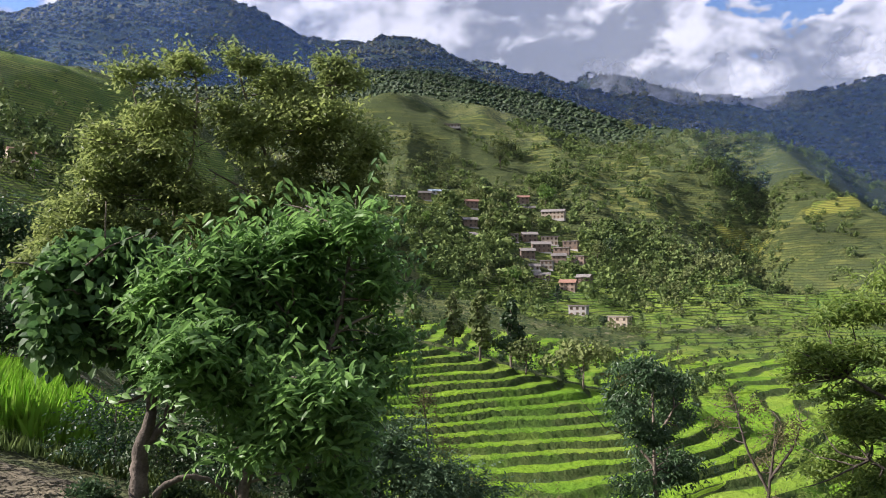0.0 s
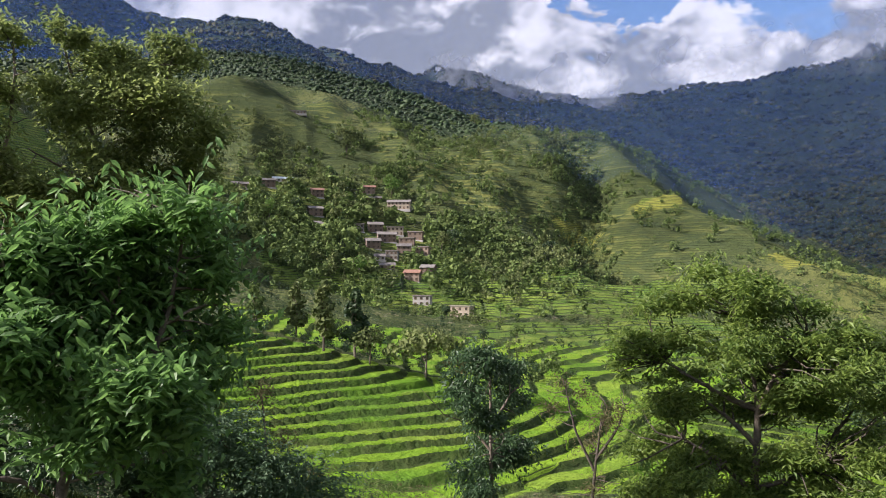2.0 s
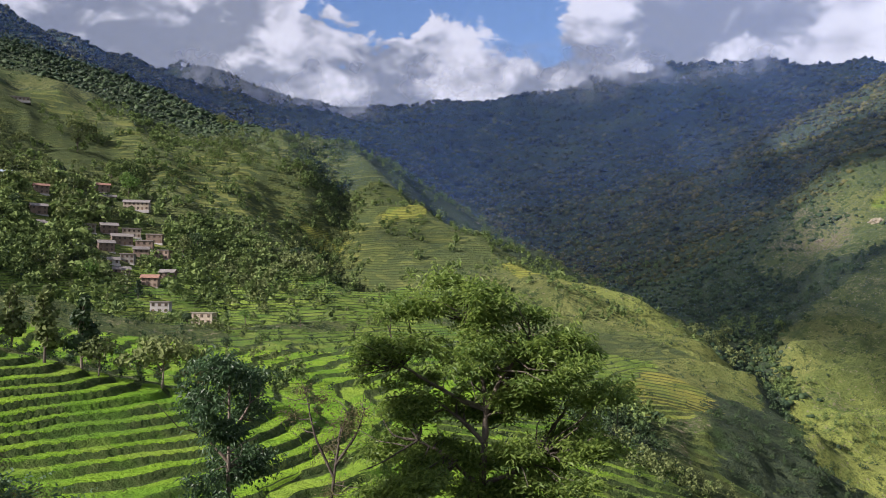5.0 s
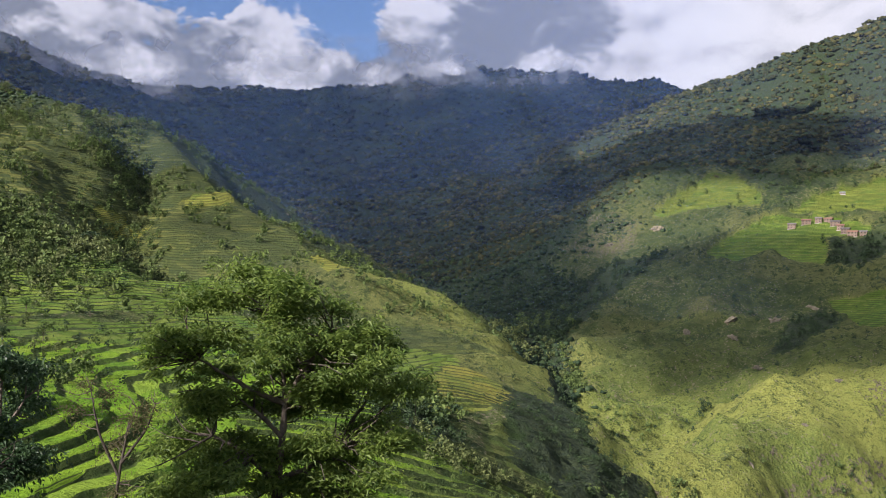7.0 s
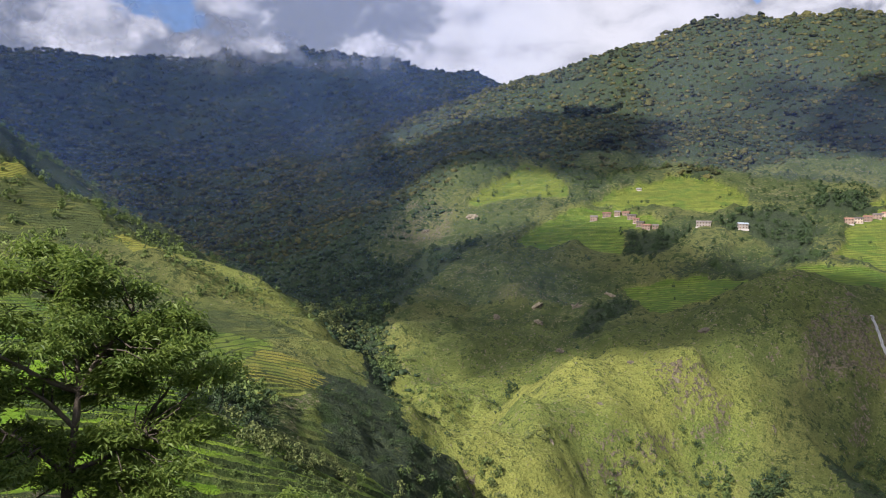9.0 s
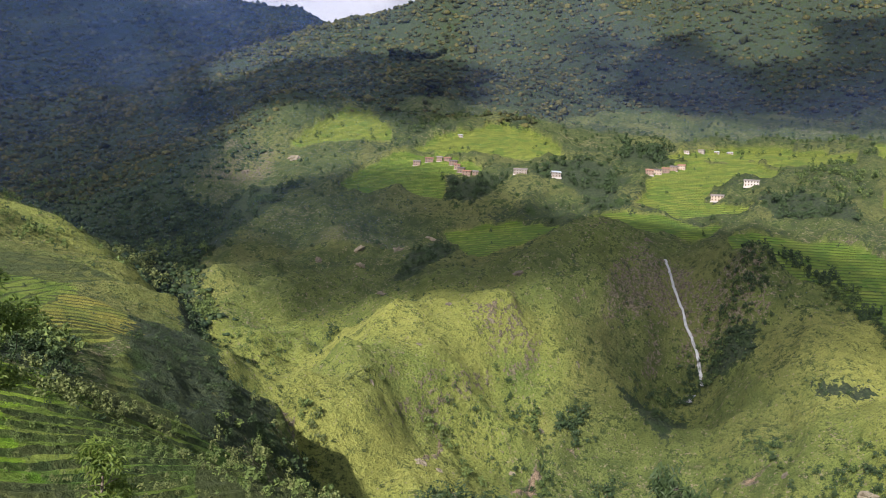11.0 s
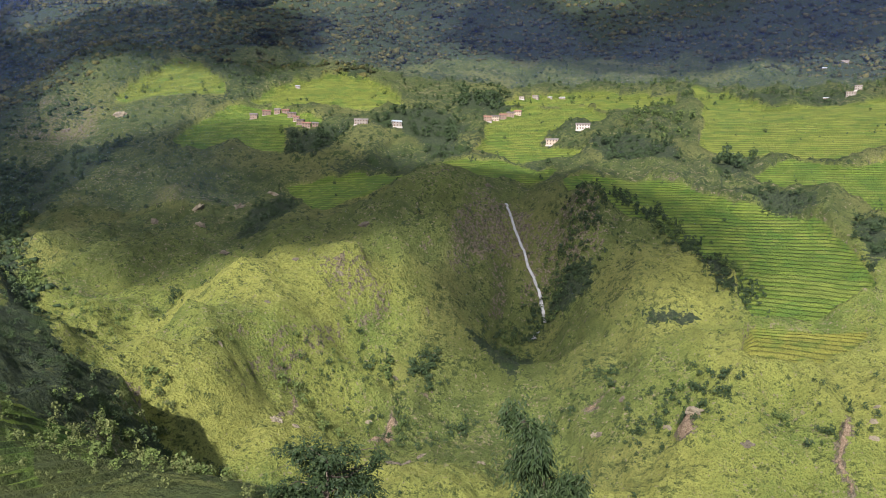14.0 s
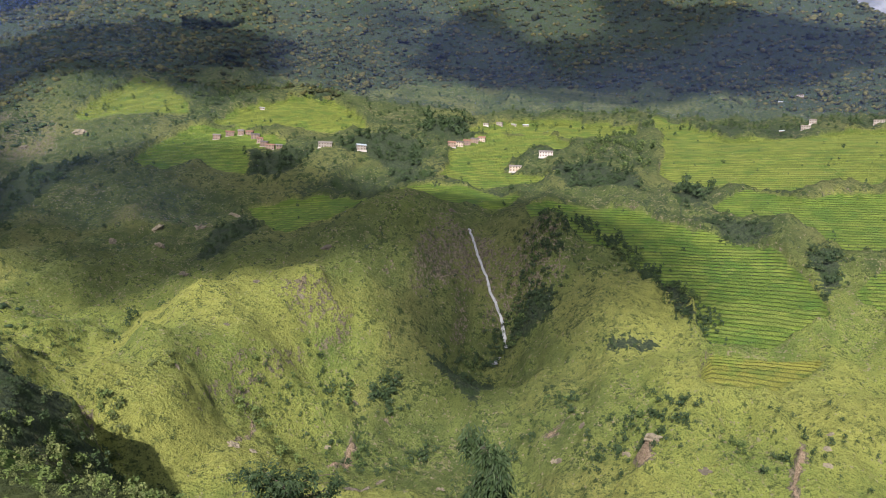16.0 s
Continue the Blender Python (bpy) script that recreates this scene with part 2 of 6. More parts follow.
def forest_material(name, dark, light):
    """Far crowns: each its own green, with leaf shadow painted into the colour at the scale of boughs and of stands."""
    m, n = surface(name)
    geo = n.tree.nodes.new("ShaderNodeNewGeometry")
    at = geo.outputs["Position"]
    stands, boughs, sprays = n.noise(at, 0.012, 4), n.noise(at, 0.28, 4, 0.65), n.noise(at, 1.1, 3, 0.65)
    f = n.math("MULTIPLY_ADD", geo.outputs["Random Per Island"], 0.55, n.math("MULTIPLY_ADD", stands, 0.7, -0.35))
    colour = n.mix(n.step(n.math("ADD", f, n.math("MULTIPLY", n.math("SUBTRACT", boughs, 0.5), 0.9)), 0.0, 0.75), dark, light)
    # shade between sprays, painted as near-black patches of noise
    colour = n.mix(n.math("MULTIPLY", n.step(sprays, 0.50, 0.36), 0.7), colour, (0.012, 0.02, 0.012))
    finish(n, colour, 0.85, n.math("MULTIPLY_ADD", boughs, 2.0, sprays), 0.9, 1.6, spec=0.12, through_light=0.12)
    return m


def plain(name, a, b, scale=3.0, rough=0.85, bump=0.3, distance=0.02, spec=0.3, metal=0.0):
    """Two tones mixed at two scales, with relief."""
    m, n = surface(name)
    at = n.tree.nodes.new("ShaderNodeTexCoord").outputs["Object"]
    info = n.tree.nodes.new("ShaderNodeObjectInfo")
    one, two = n.noise(at, scale, 5, 0.6), n.noise(at, scale * 7, 4, 0.6)
    f = n.step(n.math("ADD", n.math("MULTIPLY", one, 0.7), n.math("MULTIPLY_ADD", two, 0.4, n.math("MULTIPLY_ADD", info.outputs["Random"], 0.3, -0.2))), 0.3, 0.7)
    finish(n, n.mix(f, a, b), rough, two, bump, distance, spec=spec, metal=metal)
    return m


LAND = land_material()
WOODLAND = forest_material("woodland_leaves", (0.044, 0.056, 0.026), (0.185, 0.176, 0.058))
SCRUB = leaf_material("scrub_leaves", (0.036, 0.066, 0.022), (0.205, 0.270, 0.078), 0.75, 0.22, 0.15)
BARK = plain("bark", (0.07, 0.058, 0.046), (0.20, 0.165, 0.13), 5.0, 0.9, 0.6, 0.03)
BRICK = plain("mud_brick", (0.165, 0.125, 0.10), (0.28, 0.212, 0.165), 0.8, 0.95)
PLASTER = plain("cream_plaster", (0.32, 0.27, 0.21), (0.46, 0.39, 0.31), 0.6, 0.9)
GREY_WALL = plain("grey_render", (0.33, 0.31, 0.30), (0.46, 0.43, 0.40), 0.6, 0.9)
WHITEWASH = plain("whitewash", (0.19, 0.175, 0.155), (0.30, 0.28, 0.25), 0.6, 0.9)
SLATE = plain("stone_roof", (0.09, 0.082, 0.077), (0.20, 0.18, 0.165), 0.7, 0.8)
CONCRETE = plain("concrete_roof", (0.17, 0.15, 0.13), (0.29, 0.255, 0.22), 0.7, 0.9)
TIN = plain("tin_roof", (0.36, 0.44, 0.50), (0.50, 0.57, 0.62), 0.9, 0.45, spec=0.5, metal=0.3)
TILE = plain("clay_roof", (0.19, 0.105, 0.078), (0.30, 0.17, 0.12), 0.9, 0.9)
SHUTTER = plain("dark_window", (0.03, 0.03, 0.035), (0.06, 0.055, 0.05), 2.0, 0.4)
WOODEN = plain("weathered_wood", (0.12, 0.08, 0.05), (0.22, 0.15, 0.10), 2.0, 0.8)
STONE = plain("pale_rock", (0.085, 0.076, 0.055), (0.24, 0.210, 0.145), 0.35, 0.9, 0.8, 0.3)
WATER = plain("white_water", (0.12, 0.125, 0.135), (0.44, 0.455, 0.47), 0.35, 0.35, 0.6, 0.2)
OLIVE = leaf_material("olive_leaves", (0.048, 0.072, 0.026), (0.235, 0.270, 0.096), 0.7, 0.24, 0.15)
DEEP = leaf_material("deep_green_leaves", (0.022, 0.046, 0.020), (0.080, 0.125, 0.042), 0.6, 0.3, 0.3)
FRESH = leaf_material("fresh_leaves", (0.052, 0.111, 0.021), (0.169, 0.273, 0.052), 0.6, 0.4, 0.3)
GLOSSY = leaf_material("glossy_leaves", (0.036, 0.090, 0.030), (0.220, 0.385, 0.100), 0.45, 0.5, 0.3)
BROAD = leaf_material("broad_leaves", (0.050, 0.110, 0.036), (0.180, 0.310, 0.085), 0.55, 0.45, 0.25)
FEATHER = leaf_material("small_leaves", (0.105, 0.148, 0.046), (0.350, 0.410, 0.125), 0.5, 0.58, 0.35)
CANOPY = leaf_material("canopy_leaves", (0.095, 0.160, 0.034), (0.310, 0.400, 0.078), 0.5, 0.5, 0.35)
DUSK = leaf_material("dark_leaves", (0.025, 0.059, 0.025), (0.084, 0.147, 0.053), 0.45, 0.3, 0.4)
BLUISH = leaf_material("bluish_bush_leaves", (0.039, 0.081, 0.044), (0.104, 0.169, 0.081), 0.6, 0.3, 0.3)
DRYLEAF = leaf_material("dry_leaves", (0.090, 0.090, 0.036), (0.228, 0.204, 0.096), 0.7, 0.35, 0.2)
RICE = leaf_material("young_rice", (0.200, 0.400, 0.030), (0.340, 0.540, 0.060), 0.5, 0.55, 0.3)
WIRE = plain("galvanised_wire", (0.35, 0.35, 0.36), (0.5, 0.5, 0.5), 20.0, 0.4, 0.1, 0.001, 0.5, 0.8)


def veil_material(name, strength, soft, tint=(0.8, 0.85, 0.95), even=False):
    """Thin mist, cloud and stand-in haze: mostly see-through, it scatters a little light; thinner towards the edges of
    the sheet.
    """
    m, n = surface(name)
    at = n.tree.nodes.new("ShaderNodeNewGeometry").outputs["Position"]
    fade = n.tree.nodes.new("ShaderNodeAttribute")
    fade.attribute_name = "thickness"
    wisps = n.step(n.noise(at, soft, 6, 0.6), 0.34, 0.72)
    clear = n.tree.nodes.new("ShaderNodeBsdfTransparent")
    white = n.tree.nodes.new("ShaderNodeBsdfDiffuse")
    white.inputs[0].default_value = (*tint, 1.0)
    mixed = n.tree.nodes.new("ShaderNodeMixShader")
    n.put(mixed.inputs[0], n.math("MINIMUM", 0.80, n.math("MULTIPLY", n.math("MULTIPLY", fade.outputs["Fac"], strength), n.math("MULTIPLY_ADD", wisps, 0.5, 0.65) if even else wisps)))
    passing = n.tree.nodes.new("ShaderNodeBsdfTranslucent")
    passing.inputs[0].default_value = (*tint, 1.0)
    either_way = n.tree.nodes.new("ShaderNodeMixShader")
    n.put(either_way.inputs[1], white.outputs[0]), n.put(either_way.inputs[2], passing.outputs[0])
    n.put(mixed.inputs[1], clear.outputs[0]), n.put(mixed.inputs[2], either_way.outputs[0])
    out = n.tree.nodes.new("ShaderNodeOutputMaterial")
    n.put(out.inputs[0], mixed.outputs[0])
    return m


# the blue of distance is put into the tint of these five sheets
HAZE = veil_material("valley_haze_tint", 0.05, 0.0012, (0.18, 0.32, 1.0), True)
THIN_HAZE = veil_material("gorge_haze_tint", 0.005, 0.0012, (0.40, 0.52, 1.0), True)
BLUE_HAZE = veil_material("far_haze_tint", 0.13, 0.0012, (0.17, 0.36, 0.92), True)
MOUNTAIN_HAZE = veil_material("mountain_haze_tint", 0.045, 0.0012, (0.20, 0.32, 1.0), True)
GORGE_HAZE = veil_material("deep_gorge_haze_tint", 0.07, 0.0012, (0.22, 0.40, 0.90), True)
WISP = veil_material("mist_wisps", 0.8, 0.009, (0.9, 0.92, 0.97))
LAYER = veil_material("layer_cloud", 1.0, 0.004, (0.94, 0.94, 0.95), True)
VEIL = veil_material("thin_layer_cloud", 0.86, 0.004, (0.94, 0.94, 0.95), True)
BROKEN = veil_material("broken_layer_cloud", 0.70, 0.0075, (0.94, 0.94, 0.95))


# ---- the ground: one sheet laid over ridges, benches and stream beds ----
LINES = []


def line(*points):
    """A ridge, brow, foot or stream bed of the terrain: the sheet runs through it."""
    LINES.append([Vector(p) for p in points])


# road and yard by the camera, and the slope that falls from it
line((-1.5, -9, -1.2), (0, 0, -1.6), (-2.5, 5, -1.75), (-6, 12, -1.9), (-11, 20, -1.6), (-20, 38, -0.6))
line((-25, -20, 4), (-14, 0, 1.0), (-20, 12, 1.0), (-34, 30, 3))
line((0.2, 9.0, -2.6), (0.2, 16, -6.0), (0.5, 30, -11.5), (1, 50, -17.5), (2, 75, -23), (3, 98, -25))
line((2.2, 1.0, -2.1), (5, 5.5, -4.4), (12, 14, -9.5), (26, 31, -19), (46, 55, -29), (64, 78, -34), (85, 100, -37))
line((3.0, -1.5, -2.4), (9, 1.5, -6.5), (28, 9, -17), (60, 22, -33))
line((2, -5, -2.2), (10, -12, -8), (40, -30, -28), (100, -50, -62), (170, -70, -105))
# terraced bench below, and its brow
line((-7, 150, -9.5), (8, 150, -12.6), (27, 137, -18.4), (32, 128, -21))
line((-8, 104, -23), (4, 104, -24.2), (15, 104, -24.2), (41, 118, -24.5), (52, 112, -26.5))
line((-45, 110, -6), (-30, 80, -10), (-18, 50, -9))
line((40, 170, -20.5), (75, 180, -24.5), (110, 190, -27.5), (140, 215, -29))
line((68, 110, -31), (100, 128, -33), (112, 154, -30))
line((90, 107, -37), (119, 128, -37), (134, 121, -46))
line((164, 226, -30), (216, 249, -30.6), (187, 180, -37.5), (178, 161, -44))
line((122, 87, -44.5), (115, 71, -43.5), (106, 56, -41.5), (99, 44, -39.5), (94, 34, -39.5))
line((140, 60, -66), (175, 60, -98))
# village hillside, from its foot up to the wood
line((-20, 230, -6), (20, 240, -13), (60, 260, -18), (110, 265, -22), (150, 250, -25))
line((-60, 360, 12), (0, 370, -2), (80, 372, -12.5), (150, 360, -16), (230, 330, -22))
line((-50, 480, 45), (20, 470, 24), (59, 466, 16), (140, 470, 12), (220, 460, 8), (300, 440, 2))
line((-70, 560, 82), (-5, 560, 65), (72, 545, 54), (150, 560, 48), (230, 580, 48), (310, 580, 36))
line((-140, 700, 150), (-85, 745, 166), (-49, 748, 178), (-23, 745, 158), (8, 720, 141), (70, 730, 134), (130, 760, 136), (193, 828, 158))
# brow of the hillside above the gorge
line((202, 826, 158), (300, 795, 139), (337, 748, 111), (368, 711, 89), (385, 655, 66), (378, 530, 22), (360, 425, -7), (334, 360, -18), (311, 300, -29), (262, 201, -50), (232, 157, -62))
# crest of the hillside, from which its flank turns into the gorge
line((271, 721, 136), (272, 649, 102), (286, 572, 62), (279, 471, 31), (262, 375, 8))
# hillside on the left, with its brow, and the dip behind it
line((-105, 193, 24), (-70, 165, 8), (-45, 140, 0))
line((-139, 266, 50), (-100, 260, 28), (-60, 250, 8))
line((-225, 300, 102), (-180, 329, 95), (-171, 361, 101), (-160, 405, 104), (-137, 475, 97), (-112, 530, 86))
line((-330, 520, 98), (-230, 600, 112))
# wooded spur above the village, and the hollow behind it
line((-230, 820, 205), (-138, 889, 214), (-100, 995, 268), (-47, 1049, 286), (12, 1050, 280), (84, 1047, 259), (156, 1038, 232), (215, 1029, 207), (330, 960, 150))
line((-260, 1200, 250), (-60, 1380, 290), (100, 1400, 270), (260, 1320, 215))
# big wooded mountain on the left, and the humps that follow it
line((-1300, 1300, 420), (-816, 1491, 512), (-706, 1546, 555), (-560, 1600, 590), (-440, 1642, 596), (-364, 1661, 566), (-262, 1680, 512))
line((-500, 1000, 250), (-700, 900, 230), (-420, 1250, 380))
line((-242, 1885, 572), (-124, 1896, 592), (-52, 1899, 579), (8, 2000, 566))
line((60, 2050, 540), (105, 2298, 642), (185, 2293, 620), (291, 2382, 641), (437, 2461, 600))
line((300, 1800, 370), (450, 1950, 400), (520, 2300, 480))
line((-900, 2500, 350), (-100, 2700, 430), (300, 2750, 450))
# range at the head of the valley
line((420, 2990, 740), (530, 2953, 796), (620, 2930, 760), (739, 2907, 752), (976, 2837, 653), (1113, 2786, 628), (1190, 2750, 660), (1305, 2702, 642), (1377, 2665, 676))
line((1377, 2665, 676), (1598, 2420, 688), (1744, 2191, 704), (1852, 1965, 708), (1928, 1890, 712), (1977, 1688, 681), (2055, 1424, 622), (2068, 1218, 556))
line((600, 3900, 420), (1700, 3600, 380), (2700, 2500, 360), (2900, 1300, 300))
line((1500, 2150, 470), (1380, 1900, 330), (1230, 1650, 250))
line((1650, 1650, 440), (1400, 1450, 290), (1200, 1250, 190))
# stream in the gorge
line((1150, 2050, 300), (1007, 1611, 168), (852, 1111, 42), (692, 789, 0), (590, 611, -27), (496, 465, -48), (422, 369, -59), (359, 288, -71), (305, 228, -90), (262, 176, -103), (240, 110, -118), (235, 50, -138), (230, -20, -145), (235, -120, -150), (240, -300, -158))
# slope across the gorge: feet, noses and benches
line((500, 204, -27), (402, 200, -37), (338, 194, -50), (297, 187, -62), (270, 181, -75))
line((520, 290, -46), (480, 272, -54), (420, 247, -70), (360, 232, -84), (315, 224, -92))
line((437, 351, -41), (393, 295, -61), (378, 262, -73))
line((647, 398, 15), (563, 398, -23), (500, 390, -38))
line((278, 160, -92), (285, 140, -104), (315, 70, -122), (330, -15, -119), (332, -70, -113), (340, -200, -112))
line((640, 330, -8), (600, 300, -22), (540, 285, -42))
line((763, 646, 70), (730, 436, 48), (730, 326, 37), (647, 268, -8), (676, 182, 15), (600, 135, 12))
line((600, 60, 4), (559, 28, -5), (500, -2, -54), (420, -19, -86), (352, -29, -104))
line((571, 125, 1), (527, 117, -32), (490, 109, -64), (469, 93, -88), (457, 71, -103))
line((569, 28, -2), (548, 19, -23), (520, 16, -57), (494, 29, -88), (473, 43, -107))
line((560, 131, -5), (499, 145, -29), (453, 152, -45), (389, 158, -75), (339, 160, -93))
line((505, 126, -46), (451, 131, -89), (405, 130, -105), (368, 129, -116))
line((584, 86, -11), (556, 67, -51), (538, 50, -90), (517, 56, -101), (476, 62, -117), (400, 50, -130), (300, 20, -140))
line((620, -23, -2), (615, -82, 0), (596, -128, -4))
line((560, -3, -28), (555, -60, -28), (547, -122, -27))
line((517, -54, -50), (489, -125, -49))
line((460, -30, -76), (470, -66, -72), (456, -115, -69))
line((420, 9, -92), (394, -69, -84), (403, -120, -81))
line((757, -65, 54), (835, -160, 78), (810, -258, 77))
line((694, -91, 27), (609, -196, 4), (519, -160, -31))
line((698, 58, 16), (798, 56, 50), (939, 142, 92), (1137, 173, 157))
line((778, 260, 60), (812, 389, 79), (985, 363, 143))
line((900, 632, 155), (830, 600, 110))
line((960, -100, 98), (1199, -48, 166), (1180, -300, 160))
line((560, -320, 0), (760, -400, 60), (1000, -500, 130))
# wooded mountain above the benches
line((980, 692, 173), (1168, 941, 262), (1420, 1010, 360), (1719, 1022, 467), (1722, 916, 480), (1733, 780, 533), (1712, 557, 571), (1648, 415, 529), (1678, 272, 525), (1690, 80, 505), (1690, -80, 490), (1600, -250, 450), (1556, -371, 404), (1526, -482, 350), (1480, -800, 300))
line((2100, 900, 400), (2200, 300, 350), (2000, -500, 250))
line((1290, 640, 270), (1350, 420, 300), (1330, 180, 265), (1380, -60, 270), (1320, -300, 240))
# country behind the camera
line((-200, -150, 45), (-60, -200, 5), (60, -220, -45))
line((-800, -300, 200), (-300, -700, 100), (300, -900, -60), (900, -1100, 100))
line((-2500, 600, 500), (-2000, -1500, 400), (0, -2600, 200), (1800, -2000, 300))
line((-3000, 3200, 400), (0, 4300, 350), (3200, 3200, 300), (4300, 0, 250), (3200, -3200, 250), (0, -4400, 200), (-3400, -2800, 300), (-4400, 400, 400))


def spread(points, gap):
    """Places along a line, closer where it is near the camera."""
    out = []
    for a, b in zip(points[:-1], points[1:]):
        near = min(Vector((a.x, a.y)).length, Vector((b.x, b.y)).length)
        k = max(1, math.ceil((b - a).length / max(gap * near, 3.0)))
        out += [a.lerp(b, i / k) for i in range(k)]
    return out + [points[-1]]


KNOTS = []
for points in LINES:
    for p in spread(points, 0.22):
        if all((p.x - q.x) ** 2 + (p.y - q.y) ** 2 > 2.0 for q in KNOTS):
            KNOTS.append(p)
KXY = np.array([(p.x, p.y) for p in KNOTS])
KZ = np.array([p.z for p in KNOTS])
count = len(KXY)
gaps = np.linalg.norm(KXY[:, None] - KXY[None], axis=2)
system = np.zeros((count + 3, count + 3))
system[:count, :count] = gaps + np.eye(count) * -0.4
system[:count, count] = system[count, :count] = 1
system[:count, count + 1:] = KXY
system[count + 1:, :count] = KXY.T
WEIGHTS = np.linalg.solve(system, np.concatenate([KZ, np.zeros(3)]))


def hash_grid(ix, iy, seed):
    h = (ix.astype(np.int64) * 374761393 + iy.astype(np.int64) * 668265263 + seed * 974634777) & 0x7FFFFFFF
    h = ((h ^ (h >> 13)) * 1274126177) & 0x7FFFFFFF
    return ((h ^ (h >> 16)) & 0xFFFF) / 65535.0


def value_noise(x, y, seed=0):
    ix, iy = np.floor(x), np.floor(y)
    fx, fy = x - ix, y - iy
    fx, fy = fx * fx * (3 - 2 * fx), fy * fy * (3 - 2 * fy)
    a, b = hash_grid(ix, iy, seed), hash_grid(ix + 1, iy, seed)
    c, d = hash_grid(ix, iy + 1, seed), hash_grid(ix + 1, iy + 1, seed)
    return (a + (b - a) * fx) * (1 - fy) + (c + (d - c) * fx) * fy


def fbm(x, y, size, octaves=5, seed=0, ridged=False):
    total, amp, norm = 0, 1.0, 0
    for k in range(octaves):
        v = value_noise(x / size + 17.3 * k, y / size - 9.1 * k, seed + k) * 2 - 1
        total, norm = total + amp * (1 - 2 * np.abs(v) if ridged else v), norm + amp
        amp, size = amp * 0.5, size * 0.5
    return total / norm


def smooth(a, lo, hi):
    t = np.clip((a - lo) / (hi - lo), 0, 1)
    return t * t * (3 - 2 * t)


def gully_line(y):
    """The ravine that runs down the village hillside."""
    return 186 + 0.26 * (y - 450) + 9 * np.sin(y / 31.0)


def bare(x, y):
    """Height without terraces, for arrays."""
    z = np.empty_like(x)
    for i in range(0, len(x), 20000):
        p = np.stack([x[i:i + 20000], y[i:i + 20000]], 1)
        d = np.sqrt(((p[:, None] - KXY[None]) ** 2).sum(2))
        z[i:i + 20000] = d @ WEIGHTS[:count] + WEIGHTS[count] + p @ WEIGHTS[count + 1:]
    r = np.hypot(x, y)
    m = field_mask(x, y)[0]
    gully = fbm(0.3 * x + 0.1 * y, y, 48, 5, 15, True) * smooth(x - 0.4 * y, 150, 300) * smooth(r, 260, 340) * 9.0
    rough = gully + fbm(x, y, 70, 5, 13, True) * smooth(r, 150, 320) * (3.0 + 7.0 * smooth(x - 0.4 * y, 120, 260))
    home = smooth(y, 300, 400) * (1 - smooth(y, 780, 860)) * smooth(x, -90, -20) * (1 - smooth(x, 340, 420))
    z += fbm(x, 0.3 * y + 0.15 * x, 62, 3, 71, True) * 11.0 * home * smooth(np.abs(x - 62) + np.abs(y - 470), 70, 130)
    z -= 19.0 * np.exp(-((x - gully_line(y)) / 21.0) ** 2) * smooth(y, 380, 450) * (1 - smooth(y, 660, 740))
    z += fbm(x, y, 260, 6, 3, True) * np.clip((r - 700) * 0.03, 0, 26)
    z += fbm(x, y, 15, 4, 23, True) * np.clip(rocks(x, y) - 0.25, 0, 1) * 8.0 * smooth(r, 100, 150)
    return z + (1 - 0.92 * m) * (rough + fbm(x, y, 45, 5, 9) * np.clip((r - 40) * 0.008, 0, 3.0) + fbm(x, y, 7, 3, 19) * np.clip(r * 0.01, 0, 0.5 + 0.8 * smooth(x - 0.4 * y, 150, 260)) + fbm(x, y, 24, 4, 29, True) * smooth(r, 180, 300) * (1.2 + 0.8 * smooth(x - 0.4 * y, 150, 260)))


# Fields: (x, y, half length, half width, turn, bank height, ripeness); terraces follow the contours inside them.
FIELDS = []


def terraces(x, y, along, across, turn=0.0, bank=1.6, ripe=0.0):
    FIELDS.append((x, y, along, across, radians(turn), bank, ripe))


terraces(8, 126, 38, 34, 0, 1.05)
terraces(50, 128, 42, 26, 20, 1.0)
terraces(100, 122, 44, 28, 30, 1.1, 0.006)
terraces(96, 84, 26, 34, 30, 0.9, 0.55)
terraces(146, 136, 18, 16, 30, 1.0, 0.5)
terraces(84, 58, 12, 14, 30, 0.8, 0.5)
terraces(70, 215, 105, 66, 0, 1.0, 0.006)
terraces(150, 265, 95, 85, 0, 1.0, 0.02)
terraces(205, 224, 42, 30, 40, 1.2, 0.95)
terraces(250, 290, 26, 34, 40, 1.3, 0.55)
terraces(168, 150, 26, 18, 40, 1.0, 0.15)
terraces(110, 400, 125, 66, 0, 1.3, 0.03)
terraces(225, 480, 90, 75, 30, 1.6, 0.50)
terraces(180, 600, 170, 130, 0, 1.8, 0.45)
terraces(60, 520, 110, 60, 0, 1.6, 0.15)
terraces(-30, 660, 100, 120, 0, 1.8, 0.4)
terraces(-150, 310, 100, 96, 0, 1.4, 0.02)
terraces(-95, 200, 50, 44, 0, 1.2, 0.02)
terraces(-25, 16, 20, 9, 60, 0.5, 0.1)
# fields on the brow and across the gorge, by their corners
PLOTS = []


def plot(bank, ripe, *corners):
    PLOTS.append((bank, ripe, corners))


plot(1.0, 0.006, (90, 145), (119, 153), (133, 149), (134, 137), (110, 123), (96, 121), (79, 126))
plot(1.3, 0.03, (99, 123), (129, 133), (141, 130), (153, 126), (120, 98), (83, 68), (80, 90))
plot(1.3, 0.03, (160, 140), (171, 140), (175, 128), (120, 88), (100, 72), (125, 100))
plot(1.1, 0.80, (175, 215), (215, 240), (222, 226), (182, 182), (160, 179), (159, 189))
plot(1.4, 0.72, (185, 572), (217, 588), (219, 550), (195, 556))
plot(1.4, 0.70, (250, 578), (290, 572), (276, 545), (251, 562))
